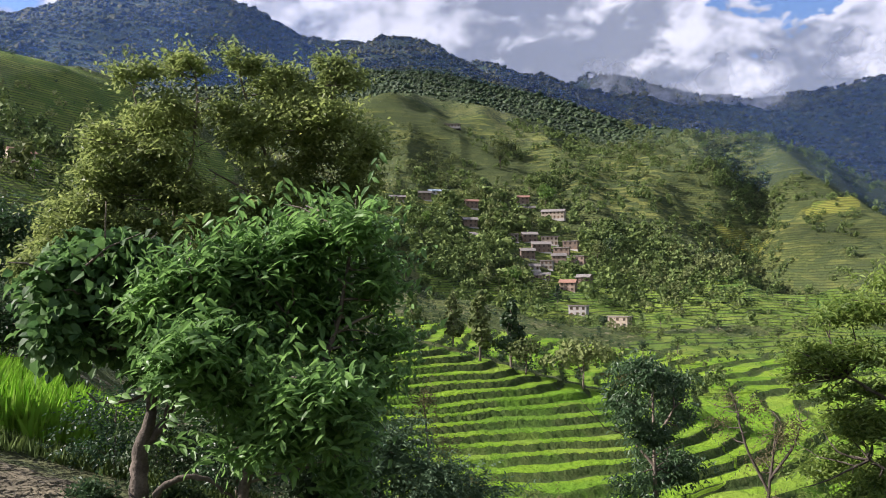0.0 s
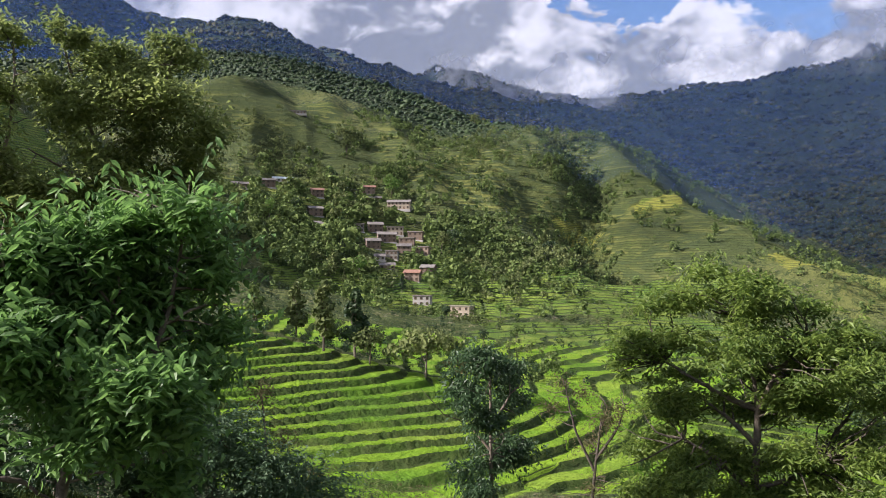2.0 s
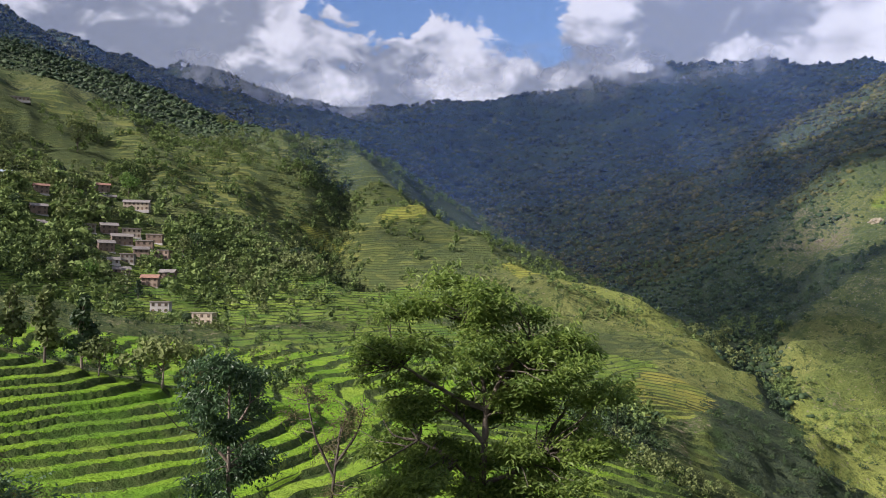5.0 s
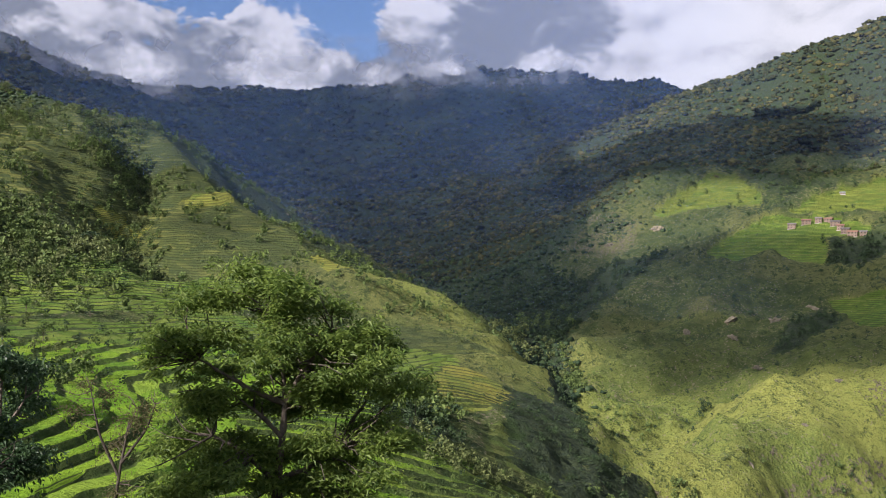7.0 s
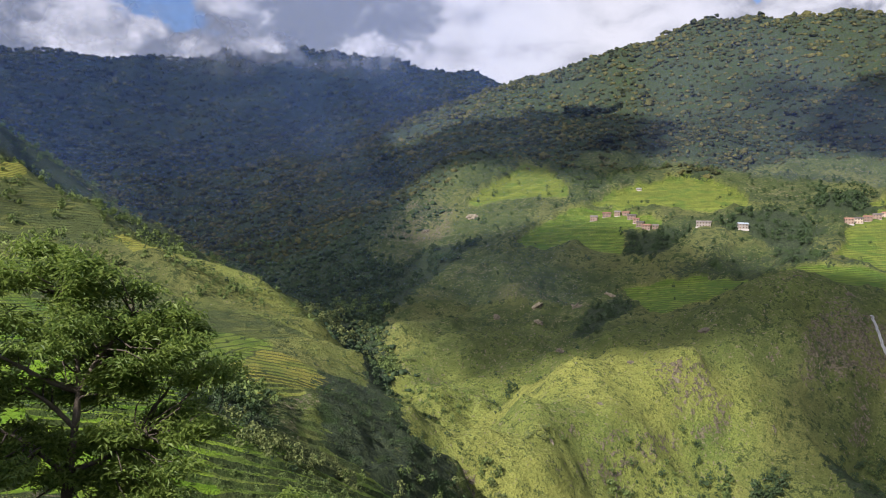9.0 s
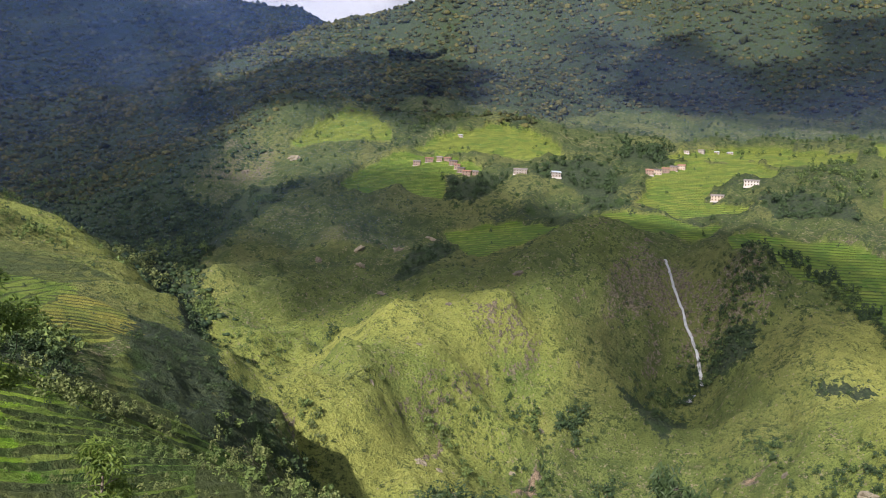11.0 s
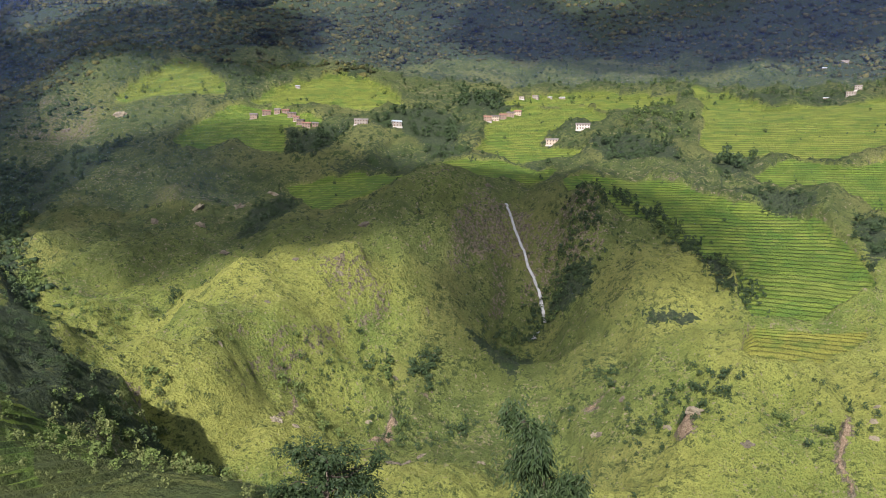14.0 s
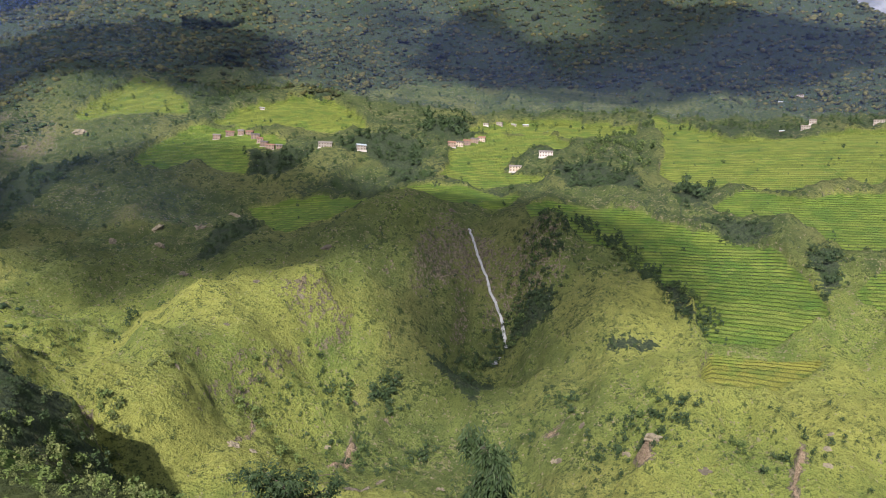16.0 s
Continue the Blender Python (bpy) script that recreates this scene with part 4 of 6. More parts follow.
# ---- woodland on the mountains: uncountable, one thing ----
def domes(x, y, z, radius, height, rng, sides=4):
    """Low crowns of far trees, each with its own uneven outline."""
    n = len(x)
    t = (np.arange(sides) / sides * 2 * math.pi)[None] + rng.random((n, 1)) * 6.28
    rings_, base = [], np.stack([x, y, z], 1)
    for level, wide in ((0.0, 0.75), (0.5, 1.0)):
        q = radius[:, None] * wide * (0.75 + 0.5 * rng.random((n, sides)))
        rings_.append(np.stack([x[:, None] + q * np.cos(t), y[:, None] + q * np.sin(t), z[:, None] + height[:, None] * (level + 0.25 * (rng.random((n, sides)) - 0.5))], -1))
    top = base + np.stack([0.3 * radius * rng.normal(size=n), 0.3 * radius * rng.normal(size=n), height], 1)
    v = np.concatenate([rings_[0], rings_[1], top[:, None]], 1)
    f = []
    for k in range(sides):
        k2 = (k + 1) % sides
        f += [[k, k2, sides + k2], [k, sides + k2, sides + k], [sides + k, sides + k2, 2 * sides]]
    f = np.array(f)[None] + (np.arange(n) * (2 * sides + 1))[:, None, None]
    return v.reshape(-1, 3), f.reshape(-1, 3)


def woodland():
    rng = np.random.default_rng(11)
    r0 = np.exp(np.arange(math.log(400), math.log(3300), 0.0120))
    a0 = np.arange(-112, 32, 0.265)
    r, a = np.meshgrid(r0, a0, indexing="ij")
    r = (r * np.exp((rng.random(r.shape) - 0.5) * 0.0120)).ravel()
    a = np.radians(a.ravel() + (rng.random(a.size) - 0.5) * 0.265)
    x, y = -r * np.sin(a), r * np.cos(a)
    z = bare(x, y)
    keep = woods(x, y, z) + (rng.random(len(x)) - 0.5) * 0.7 > 0.45
    x, y, z, r = x[keep], y[keep], z[keep], r[keep]
    size = np.maximum(r * 0.0031, 2.4) * np.exp(0.28 * rng.normal(size=len(r)))
    tall = size * (0.7 + 0.6 * rng.random(len(r)))
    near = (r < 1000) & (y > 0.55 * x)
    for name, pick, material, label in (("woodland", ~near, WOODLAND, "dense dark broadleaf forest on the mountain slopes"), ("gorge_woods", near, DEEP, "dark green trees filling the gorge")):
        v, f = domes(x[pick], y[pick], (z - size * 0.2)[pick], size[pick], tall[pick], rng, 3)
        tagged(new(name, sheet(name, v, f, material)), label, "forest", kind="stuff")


woodland()

# ---- houses ----
def boxes(name, items, material, bevel=0.0):
    """Boxes (x, y, z centre, dx, dy, dz size) as one mesh."""
    bm = bmesh.new()
    for x, y, z, dx, dy, dz in items:
        m = Matrix.Translation((x, y, z)) @ Matrix.Diagonal((dx, dy, dz, 1))
        bmesh.ops.create_cube(bm, size=1.0, matrix=m)
    if bevel:
        bmesh.ops.bevel(bm, geom=bm.edges[:], offset=bevel, segments=1, affect="EDGES")
    me = bpy.data.meshes.new(name)
    bm.to_mesh(me)
    bm.free()
    me.materials.append(material)
    return me


def gable(name, w, d, z, rise, over, thick, material):
    """A pitched roof with its ridge along the width."""
    bm = bmesh.new()
    hw, hd = w / 2 + over, d / 2 + over
    for sign in (-1, 1):
        lo = [Vector((-hw, sign * hd, z - rise * over / (d / 2))), Vector((hw, sign * hd, z - rise * over / (d / 2))), Vector((hw, 0, z + rise)), Vector((-hw, 0, z + rise))]
        a = [bm.verts.new(p) for p in lo]
        b = [bm.verts.new(p + Vector((0, 0, thick))) for p in lo]
        bm.faces.new(a), bm.faces.new(b[::-1])
        for i in range(4):
            bm.faces.new((a[i], b[i], b[(i + 1) % 4], a[(i + 1) % 4]))
    bmesh.ops.recalc_face_normals(bm, faces=bm.faces)
    me = bpy.data.meshes.new(name)
    bm.to_mesh(me)
    bm.free()
    me.materials.append(material)
    return me


HOUSE_AT = []
HOUSES = 0


def house(x, y, w, d, storeys, walls, roof, label, roof_kind="flat", turn=0.0, group="village houses"):
    """A farmhouse that faces down its slope: wall, roof, a door and windows with frames and panes."""
    global HOUSES
    HOUSES += 1
    rng = random.Random(HOUSES)
    h = 2.5 * storeys
    root = tagged(new("farmhouse"), label, "house", group)
    face = math.degrees(math.atan2(y, x)) - 90 + turn
    lo = min(ground(x + a * math.cos(radians(face)) - b * math.sin(radians(face)), y + a * math.sin(radians(face)) + b * math.cos(radians(face))) for a in (-w / 2, 0, w / 2) for b in (-d / 2, d / 2))
    hi = ground(x, y)
    z = max(lo, hi - 1.6)
    HOUSE_AT.append((x, y, w))
    root.matrix_world = pose(x, y, z, 0, 0, face)
    part("wall", boxes("wall", [(0, 0, h / 2 - 0.8, w, d, h + 1.6)], walls, 0.06), root)
    part("plinth", boxes("plinth", [(0, -0.3, -0.75, w + 0.9, d + 1.4, 1.7)], GREY_WALL, 0.08), root)
    if roof_kind == "flat":
        part("roof", boxes("roof", [(0, 0, h + 0.12, w + 0.7, d + 0.7, 0.24), (0, -d / 2 - 0.2, h + 0.35, w + 0.6, 0.16, 0.26)], roof, 0.03), root)
    else:
        part("roof", gable("roof", w, d, h - 0.05, d * 0.26, 0.55, 0.14, roof), root)
        for sx in (-w / 2 + 0.12, w / 2 - 0.12):
            bm = bmesh.new()
            a = [bm.verts.new((sx - 0.11, *p)) for p in ((-d / 2, h), (d / 2, h), (0, h + d * 0.25))]
            b = [bm.verts.new((sx + 0.11, *p)) for p in ((-d / 2, h), (d / 2, h), (0, h + d * 0.25))]
            bm.faces.new(a[::-1]), bm.faces.new(b)
            for i in range(3):
                bm.faces.new((a[i], a[(i + 1) % 3], b[(i + 1) % 3], b[i]))
            me = bpy.data.meshes.new("gable_wall")
            bm.to_mesh(me)
            bm.free()
            me.materials.append(walls)
            part("gable_wall", me, root)
    bays = max(2, round(w / 2.6))
    door_at = rng.randrange(bays)
    for s in range(storeys):
        for b in range(bays):
            wx, wz = -w / 2 + (b + 0.5) * w / bays, 2.5 * s + 1.45
            if s == 0 and b == door_at:
                part("door", boxes("door", [(wx, -d / 2 - 0.03, 1.0, 1.0, 0.10, 1.9)], WOODEN, 0.01), root)
                continue
            window = part("window", boxes("window", [(wx + k * 0.52, -d / 2 - 0.04, wz, 0.14, 0.12, 1.3) for k in (-1, 0, 1)] + [(wx, -d / 2 - 0.04, wz + k * 0.62, 1.16, 0.13, 0.12) for k in (-1, 1)], WOODEN), root)
            part("pane", boxes("pane", [(wx, -d / 2 - 0.02, wz, 1.0, 0.05, 1.2)], SHUTTER), window)
    for k in range(2):
        part("window", boxes("window", [((-1) ** k * (w / 2 + 0.02), 0.1 * d, 1.45 + 2.5 * (storeys - 1), 0.08, 0.95, 1.1)], SHUTTER), root)
    return root


BRICKY = "mud-brick farmhouse with a grey stone roof on the terraced hillside"
house(77.7, 363, 9.0, 6, 2, PLASTER, CONCRETE, "cream flat-roofed two-storey house among rice terraces", turn=-20)
house(62.7, 381.5, 8.2, 6, 2, GREY_WALL, CONCRETE, "grey flat-roofed two-storey house among trees", turn=-12)
house(57.2, 452, 6.8, 5, 2, WHITEWASH, CONCRETE, "whitewashed house at the foot of the village", turn=-10)
house(49.6, 446, 5.5, 5, 1, GREY_WALL, SLATE, BRICKY, "gable", 5)
house(57.9, 485, 11, 6, 2, BRICK, SLATE, BRICKY, "gable", 6)
house(69.7, 482, 9, 6, 2, BRICK, CONCRETE, "brick house with a flat concrete roof", turn=-8)
house(77.8, 471, 8, 6, 2, BRICK, CONCRETE, "brick house with a flat concrete roof", turn=-20)
house(52.4, 498, 9, 6, 2, BRICK, SLATE, BRICKY, "gable", 8)
house(64.5, 497, 10, 6, 2, PLASTER, CONCRETE, "cream house with a flat concrete roof", turn=0)
house(76.8, 493, 9, 6, 2, BRICK, CONCRETE, "brick house with a flat concrete roof", turn=-12)
house(64.0, 421, 8, 5.5, 2, BRICK, TILE, "red brick house with a clay roof", "gable", -14)
house(74.5, 435, 7.5, 5.5, 2, BRICK, SLATE, BRICKY, "gable", -20)
house(52.5, 437, 8, 5, 1, BRICK, SLATE, BRICKY, "gable", 4)
house(66.2, 469, 8, 5.5, 2, BRICK, SLATE, BRICKY, "gable", -4)
house(47.5, 463, 8, 5.5, 2, BRICK, SLATE, BRICKY, "gable", 10)
house(48.5, 473, 7, 5.5, 2, BRICK, CONCRETE, "brick house with a flat concrete roof", turn=4)
house(72.2, 536, 15, 6, 2, PLASTER, SLATE, "long cream farmhouse below a big tree", "gable", -12)
house(56.6, 546, 9, 5, 1, BRICK, SLATE, BRICKY, "gable", 0)
house(54.8, 566, 9, 5, 2, BRICK, TILE, "red brick house with a clay roof", "gable", 6)
house(15.9, 483, 8.5, 6, 2, BRICK, SLATE, BRICKY, "gable", 12)
house(16.8, 509, 8.5, 5.5, 2, BRICK, SLATE, BRICKY, "gable", 10)
house(18.8, 538, 8, 5, 2, BRICK, TILE, "red brick house with a clay roof", "gable", 8)
house(-3.5, 560, 13, 5, 1, GREY_WALL, TIN, "long house with a pale blue tin roof", "gable", 4)
house(-12.5, 536, 9, 5, 2, BRICK, SLATE, BRICKY, "gable", 6)
house(-30.1, 521, 12, 5, 1, BRICK, SLATE, BRICKY, "gable", 4)
house(42.7, 495, 5.5, 4.5, 2, WHITEWASH, CONCRETE, "small whitewashed house behind trees", turn=0)
house(5.4, 711, 19, 5, 1, WHITEWASH, CONCRETE, "long low white building on the hilltop", turn=-4)
house(-125, 241, 7.5, 5, 2, PLASTER, TILE, "ochre farmhouse with a clay roof on the terraces", "gable", 24)
# across the gorge
for i in range(9):
    f = i / 8
    house(788 + 18 * math.sin(f * 5) + 10 * f, 378 - 70 * f, 7.2 + 1.4 * math.sin(i * 2.1), 4.6, 2, BRICK, (SLATE, TILE)[i % 2], "red-brown brick farmhouse in a row on the bench", "gable", -8 + 9 * math.sin(i * 1.7), "houses across the gorge")
house(774.8, 258, 13, 5, 2, WHITEWASH, SLATE, "long whitewashed farmhouse above a grassy knoll", "gable", -6, "houses across the gorge")
house(793, 227, 9, 5, 2, WHITEWASH, TIN, "white house with a tin roof among trees", "gable", 18, "houses across the gorge")
for i in range(5):
    house(858 + 11 * i, 147 - 6.5 * i, 7.5, 5, 2, (BRICK, PLASTER)[i % 3 == 1], (TILE, SLATE)[i % 2], "red brick farmhouse stepping up the slope", "gable", 10 - 5 * i, "houses across the gorge")
house(782, 72, 11, 5, 2, PLASTER, SLATE, "cream farmhouse with a slate roof beside a tree", "gable", -4, "houses across the gorge")
house(802, 45, 13, 5, 2, GREY_WALL, SLATE, "long grey farmhouse with a slate roof", "gable", 4, "houses across the gorge")
for x_, y_, w_ in ((978, 127, 10), (990, 112, 12), (1000, 96, 9), (1005, 82, 11), (962, -204, 11), (934, -221, 16), (950, -232, 12), (1206, -276, 18), (1150, -240, 9), (941, -296, 18), (898, 376, 9)):
    house(x_, y_, w_ * 0.6, 4.0, 1 if w_ < 12 else 2, WHITEWASH, (CONCRETE, TIN)[w_ % 2], "small white house on the upper bench", "flat", (x_ * 7) % 30 - 15, "houses across the gorge")


def open_view(x, y):
    """False where a tree would stand right before a house."""
    ok = np.ones(len(x), bool)
    for hx, hy, hw in HOUSE_AT:
        r = math.hypot(hx, hy)
        along, side = (x * hx + y * hy) / r - r, np.abs(x * hy - y * hx) / r
        ok &= ~((side < hw * 0.5 + 2.0) & (along > -17) & (along < 6))
    return ok


# ---- trees and bushes of the hillsides ----
PATTERNS = []
for k in range(10):
    rng_ = np.random.default_rng(100 + k)
    PATTERNS.append(crown_clumps(tree_lobes(1.0, 0.85 if k % 3 else 0.6, rng_, ("round", "round", "tall", "bush")[k % 4]), 46, 0.17, rng_))
SPARSE = []
for k in range(8):
    rng_ = np.random.default_rng(150 + k)
    SPARSE.append(crown_clumps(tree_lobes(1.0, 0.95 if k % 3 else 0.7, rng_, ("round", "round", "tall", "bush")[k % 4]), 20, 0.27, rng_))
HEAP = []


def grove(x, y, rx, ry, n, h):
    """Trees of about that height round a place; ry is the reach along the line from the camera."""
    HEAP.append((x, y, rx, ry, n, h))


grove(374, -23, 13, 10, 26, 4)
grove(379, -37, 12, 8, 22, 4)
grove(420, 15, 12, 8, 22, 3)
grove(379, 119, 17, 8, 24, 3)
grove(376, 95, 11, 8, 14, 3)
grove(351, 145, 4, 4, 4, 4)
grove(390, 141, 4, 4, 4, 3)
grove(276, 169, 3, 4, 3, 4)
grove(474, -63, 17, 8, 10, 2.5)
grove(369, -97, 16, 14, 20, 3)
grove(549, 496, 20, 30, 40, 8)
grove(416, 390, 10, 30, 26, 7)
grove(405, 334, 7, 30, 26, 6)
grove(429, 376, 16, 30, 24, 5)
grove(740, 846, 46, 60, 50, 8)
grove(913, 1197, 83, 90, 60, 9)
grove(357, 262, 12, 20, 24, 4)
grove(149, 452, 13, 14, 24, 9)
grove(228, 637, 14, 20, 18, 9)
grove(338, 564, 6, 4, 4, 11)
grove(151, 182, 10, 12, 30, 5)
grove(124, 140, 6, 8, 16, 3.5)
grove(174, 235, 6, 10, 12, 4)
grove(136, 133, 8, 8, 20, 3)
grove(282, 357, 12, 10, 14, 4)
grove(181, 632, 41, 30, 22, 6)
grove(250, 560, 34, 30, 20, 5)
grove(154, 380, 20, 20, 14, 4)
grove(59, 190, 5, 10, 10, 4)
grove(107, 396, 20, 20, 24, 6)
grove(14, 453, 14, 16, 36, 10)
grove(28, 529, 22, 16, 30, 9)
grove(113, 505, 18, 14, 28, 11)
grove(160, 462, 23, 20, 44, 9)
grove(78, 610, 11, 8, 10, 13)
grove(52, 677, 8, 6, 4, 14)
grove(-1, 496, 14, 16, 22, 9)
grove(38, 567, 27, 20, 30, 8)
grove(84, 459, 19, 16, 24, 7)
grove(112, 447, 19, 16, 26, 7)
grove(138, 440, 19, 16, 30, 7)
grove(33, 420, 17, 12, 24, 7)
grove(-7, 416, 14, 14, 28, 8)
grove(68, 314, 13, 10, 14, 4)
grove(51, 346, 12, 8, 12, 4)
grove(-18, 608, 25, 40, 40, 7)
grove(101, 678, 38, 30, 36, 6)
grove(174, 689, 44, 30, 30, 6)
grove(222, 623, 18, 14, 14, 8)
grove(210, 731, 63, 16, 36, 7)
grove(301, 708, 64, 16, 36, 7)
grove(-42, 649, 23, 24, 24, 6)
grove(126, 474, 13, 12, 20, 9)
grove(52, 517, 14, 10, 16, 8)
grove(-130, 274, 19, 14, 36, 8)
grove(-117, 224, 2, 4, 5, 9)
grove(-123, 289, 7, 10, 10, 7)
grove(-133, 281, 17, 20, 16, 5)
grove(113, 321, 23, 20, 22, 3)
grove(65, 230, 13, 14, 14, 3)
grove(113, 269, 16, 14, 14, 3)
for k in range(11):
    # the brow over the gorge is lined with trees
    grove(*((300, 795), (318, 772), (337, 748), (352, 730), (368, 708), (377, 680), (384, 650), (382, 600), (378, 550), (200, 822), (250, 812))[k], 22, 8, 12, 6)
for x_, y_, n_, h_ in ((380, 153, 3, 3.6), (353, 154, 4, 3.0), (357, 149, 4, 3.2), (385, 139, 3, 3.0), (416, 134, 5, 3.4), (419, 122, 6, 4.0), (428, 109, 8, 4.2), (436, 104, 8, 4.0), (423, 147, 2, 2.6), (425, 252, 4, 4.0), (279, 175, 4, 3.0), (279, 168, 4, 3.0), (423, 101, 6, 3.6), (391, -25, 6, 3.4), (409, 1, 6, 3.4), (398, 27, 6, 3.4), (363, -64, 5, 3.0), (350, -77, 5, 3.0), (400, 78, 8, 4.0), (380, 108, 5, 3.0), (330, 168, 3, 2.4), (310, 172, 3, 2.4), (345, 130, 5, 3.0), (370, -12, 7, 3.4), (377, 42, 6, 3.2)):
    grove(x_, y_, 4.5, 4.5, n_, h_ * 1.35)
for x_, y_, n_, h_ in ((541, 46, 26, 5), (541, 38, 26, 5), (533, 52, 22, 4.6), (501, 70, 18, 4), (490, 74, 14, 4), (546, 30, 16, 4.4), (548, 34, 26, 4.5), (556, 26, 24, 4.5), (545, -37, 24, 4.6), (563, -26, 28, 4.6), (580, -16, 28, 4.6), (592, 4, 26, 4.4), (515, -58, 22, 4.4), (500, -69, 22, 4.4), (556, 22, 16, 3.6), (529, -49, 14, 3.4), (510, -60, 12, 3), (565, 41, 10, 3.2), (530, 89, 6, 3), (513, 60, 16, 4)):
    grove(x_, y_, 8, 7, n_, h_)
for y_ in range(430, 720, 24):
    grove(float(gully_line(np.array(float(y_)))), y_, 9, 9, 13, 6.5)
for x_, y_, n_, h_ in ((136, 136, 8, 2.2), (149, 139, 10, 2.2), (153, 130, 14, 2.2), (118, 93, 12, 1.8), (113, 84, 14, 1.8), (88, 75, 10, 1.5), (97, 68, 14, 1.6), (90, 57, 10, 1.5), (104, 99, 10, 1.7), (77, 59, 8, 1.3), (187, 140, 14, 3.0), (191, 133, 16, 3.4), (200, 133, 14, 3.4), (170, 128, 14, 2.6), (107, 56, 14, 1.8), (118, 66, 14, 2.0), (130, 78, 14, 2.2), (142, 92, 16, 2.4), (155, 106, 16, 2.6), (93, 44, 10, 1.5), (160, 118, 14, 2.4)):
    grove(x_, y_, 6, 5, n_ // 2, h_)
grove(340, 370, 20, 40, 20, 4)
grove(365, 450, 14, 40, 24, 5)
grove(230, 160, 10, 20, 14, 3)
grove(125, 75, 8, 10, 16, 2.6)
grove(110, 62, 8, 8, 12, 2.4)
grove(96, 110, 14, 14, 60, 1.2)
grove(80, 80, 12, 12, 50, 1.1)
grove(118, 112, 10, 10, 40, 1.3)


def scattered(name, label, material, picked, seed, filled=()):
    """The groves' trees, one mesh of uncountable leaf clumps."""
    rng, vs, fs, n = np.random.default_rng(seed), [], [], 0
    xs, ys, hs = [], [], []
    for x, y, rx, ry, k, h in picked:
        r, k = math.hypot(x, y), round(k * 1.5)
        ahead, side = np.array([x, y]) / r, np.array([-y, x]) / r
        p = rng.normal(size=(k, 2)) * [0.75, 1.0]
        at = np.array([x, y]) + p[:, :1] * side * rx + p[:, 1:] * ahead * ry
        xs.append(at[:, 0]), ys.append(at[:, 1]), hs.append(h * (0.6 + 0.95 * rng.random(k)))
    for k, h, _, corners in filled:
        lo, hi = np.array(corners).min(0), np.array(corners).max(0)
        at = rng.uniform(lo, hi, (k * 6, 2))
        at = at[inside(at[:, 0], at[:, 1], corners, 2.0) > 0.5][:k] + rng.normal(size=(min(k, int((inside(at[:, 0], at[:, 1], corners, 2.0) > 0.5).sum())), 2)) * h * 0.7
        xs.append(at[:, 0]), ys.append(at[:, 1]), hs.append(h * (0.55 + 0.9 * rng.random(len(at))))
    xs, ys, hs = np.concatenate(xs), np.concatenate(ys), np.concatenate(hs)
    free = open_view(xs, ys)
    xs, ys, hs = xs[free], ys[free], hs[free]
    zs = stepped(xs, ys, bare(xs, ys))[0]
    for x, y, z, h in zip(xs, ys, zs, hs):
        v, f = PATTERNS[rng.integers(len(PATTERNS))]
        a = rng.random() * 6.28
        c, s = math.cos(a), math.sin(a)
        w = v @ np.array([[c, s, 0], [-s, c, 0], [0, 0, 1]]) * [h, h, h] + [x, y, z - 0.18 * h]
        vs.append(w), fs.append(f + n)
        n += len(w)
    tagged(new(name, quads_mesh(name, np.concatenate(vs), np.concatenate(fs), material)), label, "trees", kind="stuff")


ACROSS, HERE = [g for g in HEAP if g[0] > 270 + 0.6 * max(g[1], -60)], [g for g in HEAP if g[0] <= 270 + 0.6 * max(g[1], -60)]
scattered("hillside_trees", "dark green trees among the terraces and houses", SCRUB, HERE[0::2], 21)
scattered("field_trees", "olive green trees along the field banks", OLIVE, HERE[1::2], 23)
scattered("gully_shrubs", "deep green shrubs and trees across the gorge", DEEP, ACROSS[0::3] + ACROSS[1::3], 22, [c for c in COPSES if c[2] != 1])
scattered("bench_trees", "sunlit olive trees on the benches and gully banks", SCRUB, ACROSS[2::3], 24, [c for c in COPSES if c[2] == 1])


def slope_scrub():
    """Low bushes dotted over the open grass and along the terrace banks."""
    rng, n, vs, fs = np.random.default_rng(31), 0, [], []
    k = 20000
    r = np.exp(rng.uniform(math.log(150), math.log(1150), k))
    a = np.radians(rng.uniform(-110, 30, k))
    x, y = -r * np.sin(a), r * np.cos(a)
    z = bare(x, y)
    m = field_mask(x, y)[0]
    clump = fbm(x, y, 50, 4, 51)
    keep = (rng.random(k) < np.where(m > 0.5, 0.16, 0.30 + 0.35 * smooth(x, 380, 440) * smooth(y, 110, 200) * (1 - smooth(x, 640, 700))) + 0.5 * clump - 0.30 * smooth(x, 290, 320) * (1 - smooth(x, 480, 560)) * (1 - smooth(y, 170, 230))) & (woods(x, y, z) < 0.5)
    for x_, y_, z_, r_ in zip(x[keep], y[keep], z[keep], r[keep]):
        v, f = SPARSE[3 if rng.random() < 0.6 else rng.integers(len(SPARSE))]
        h = rng.uniform(0.6, 1.75) ** 2 * (0.7 + r_ / 900)
        f = f[: max(16, len(f) * 2 // 3)]
        w = v * h + [x_, y_, z_ - 0.2 * h]
        vs.append(w), fs.append(f + n)
        n += len(w)
    tagged(new("slope_scrub", quads_mesh("slope_scrub", np.concatenate(vs), np.concatenate(fs), DEEP)), "low green bushes dotted over grassy slopes", "bushes", kind="stuff")


slope_scrub()


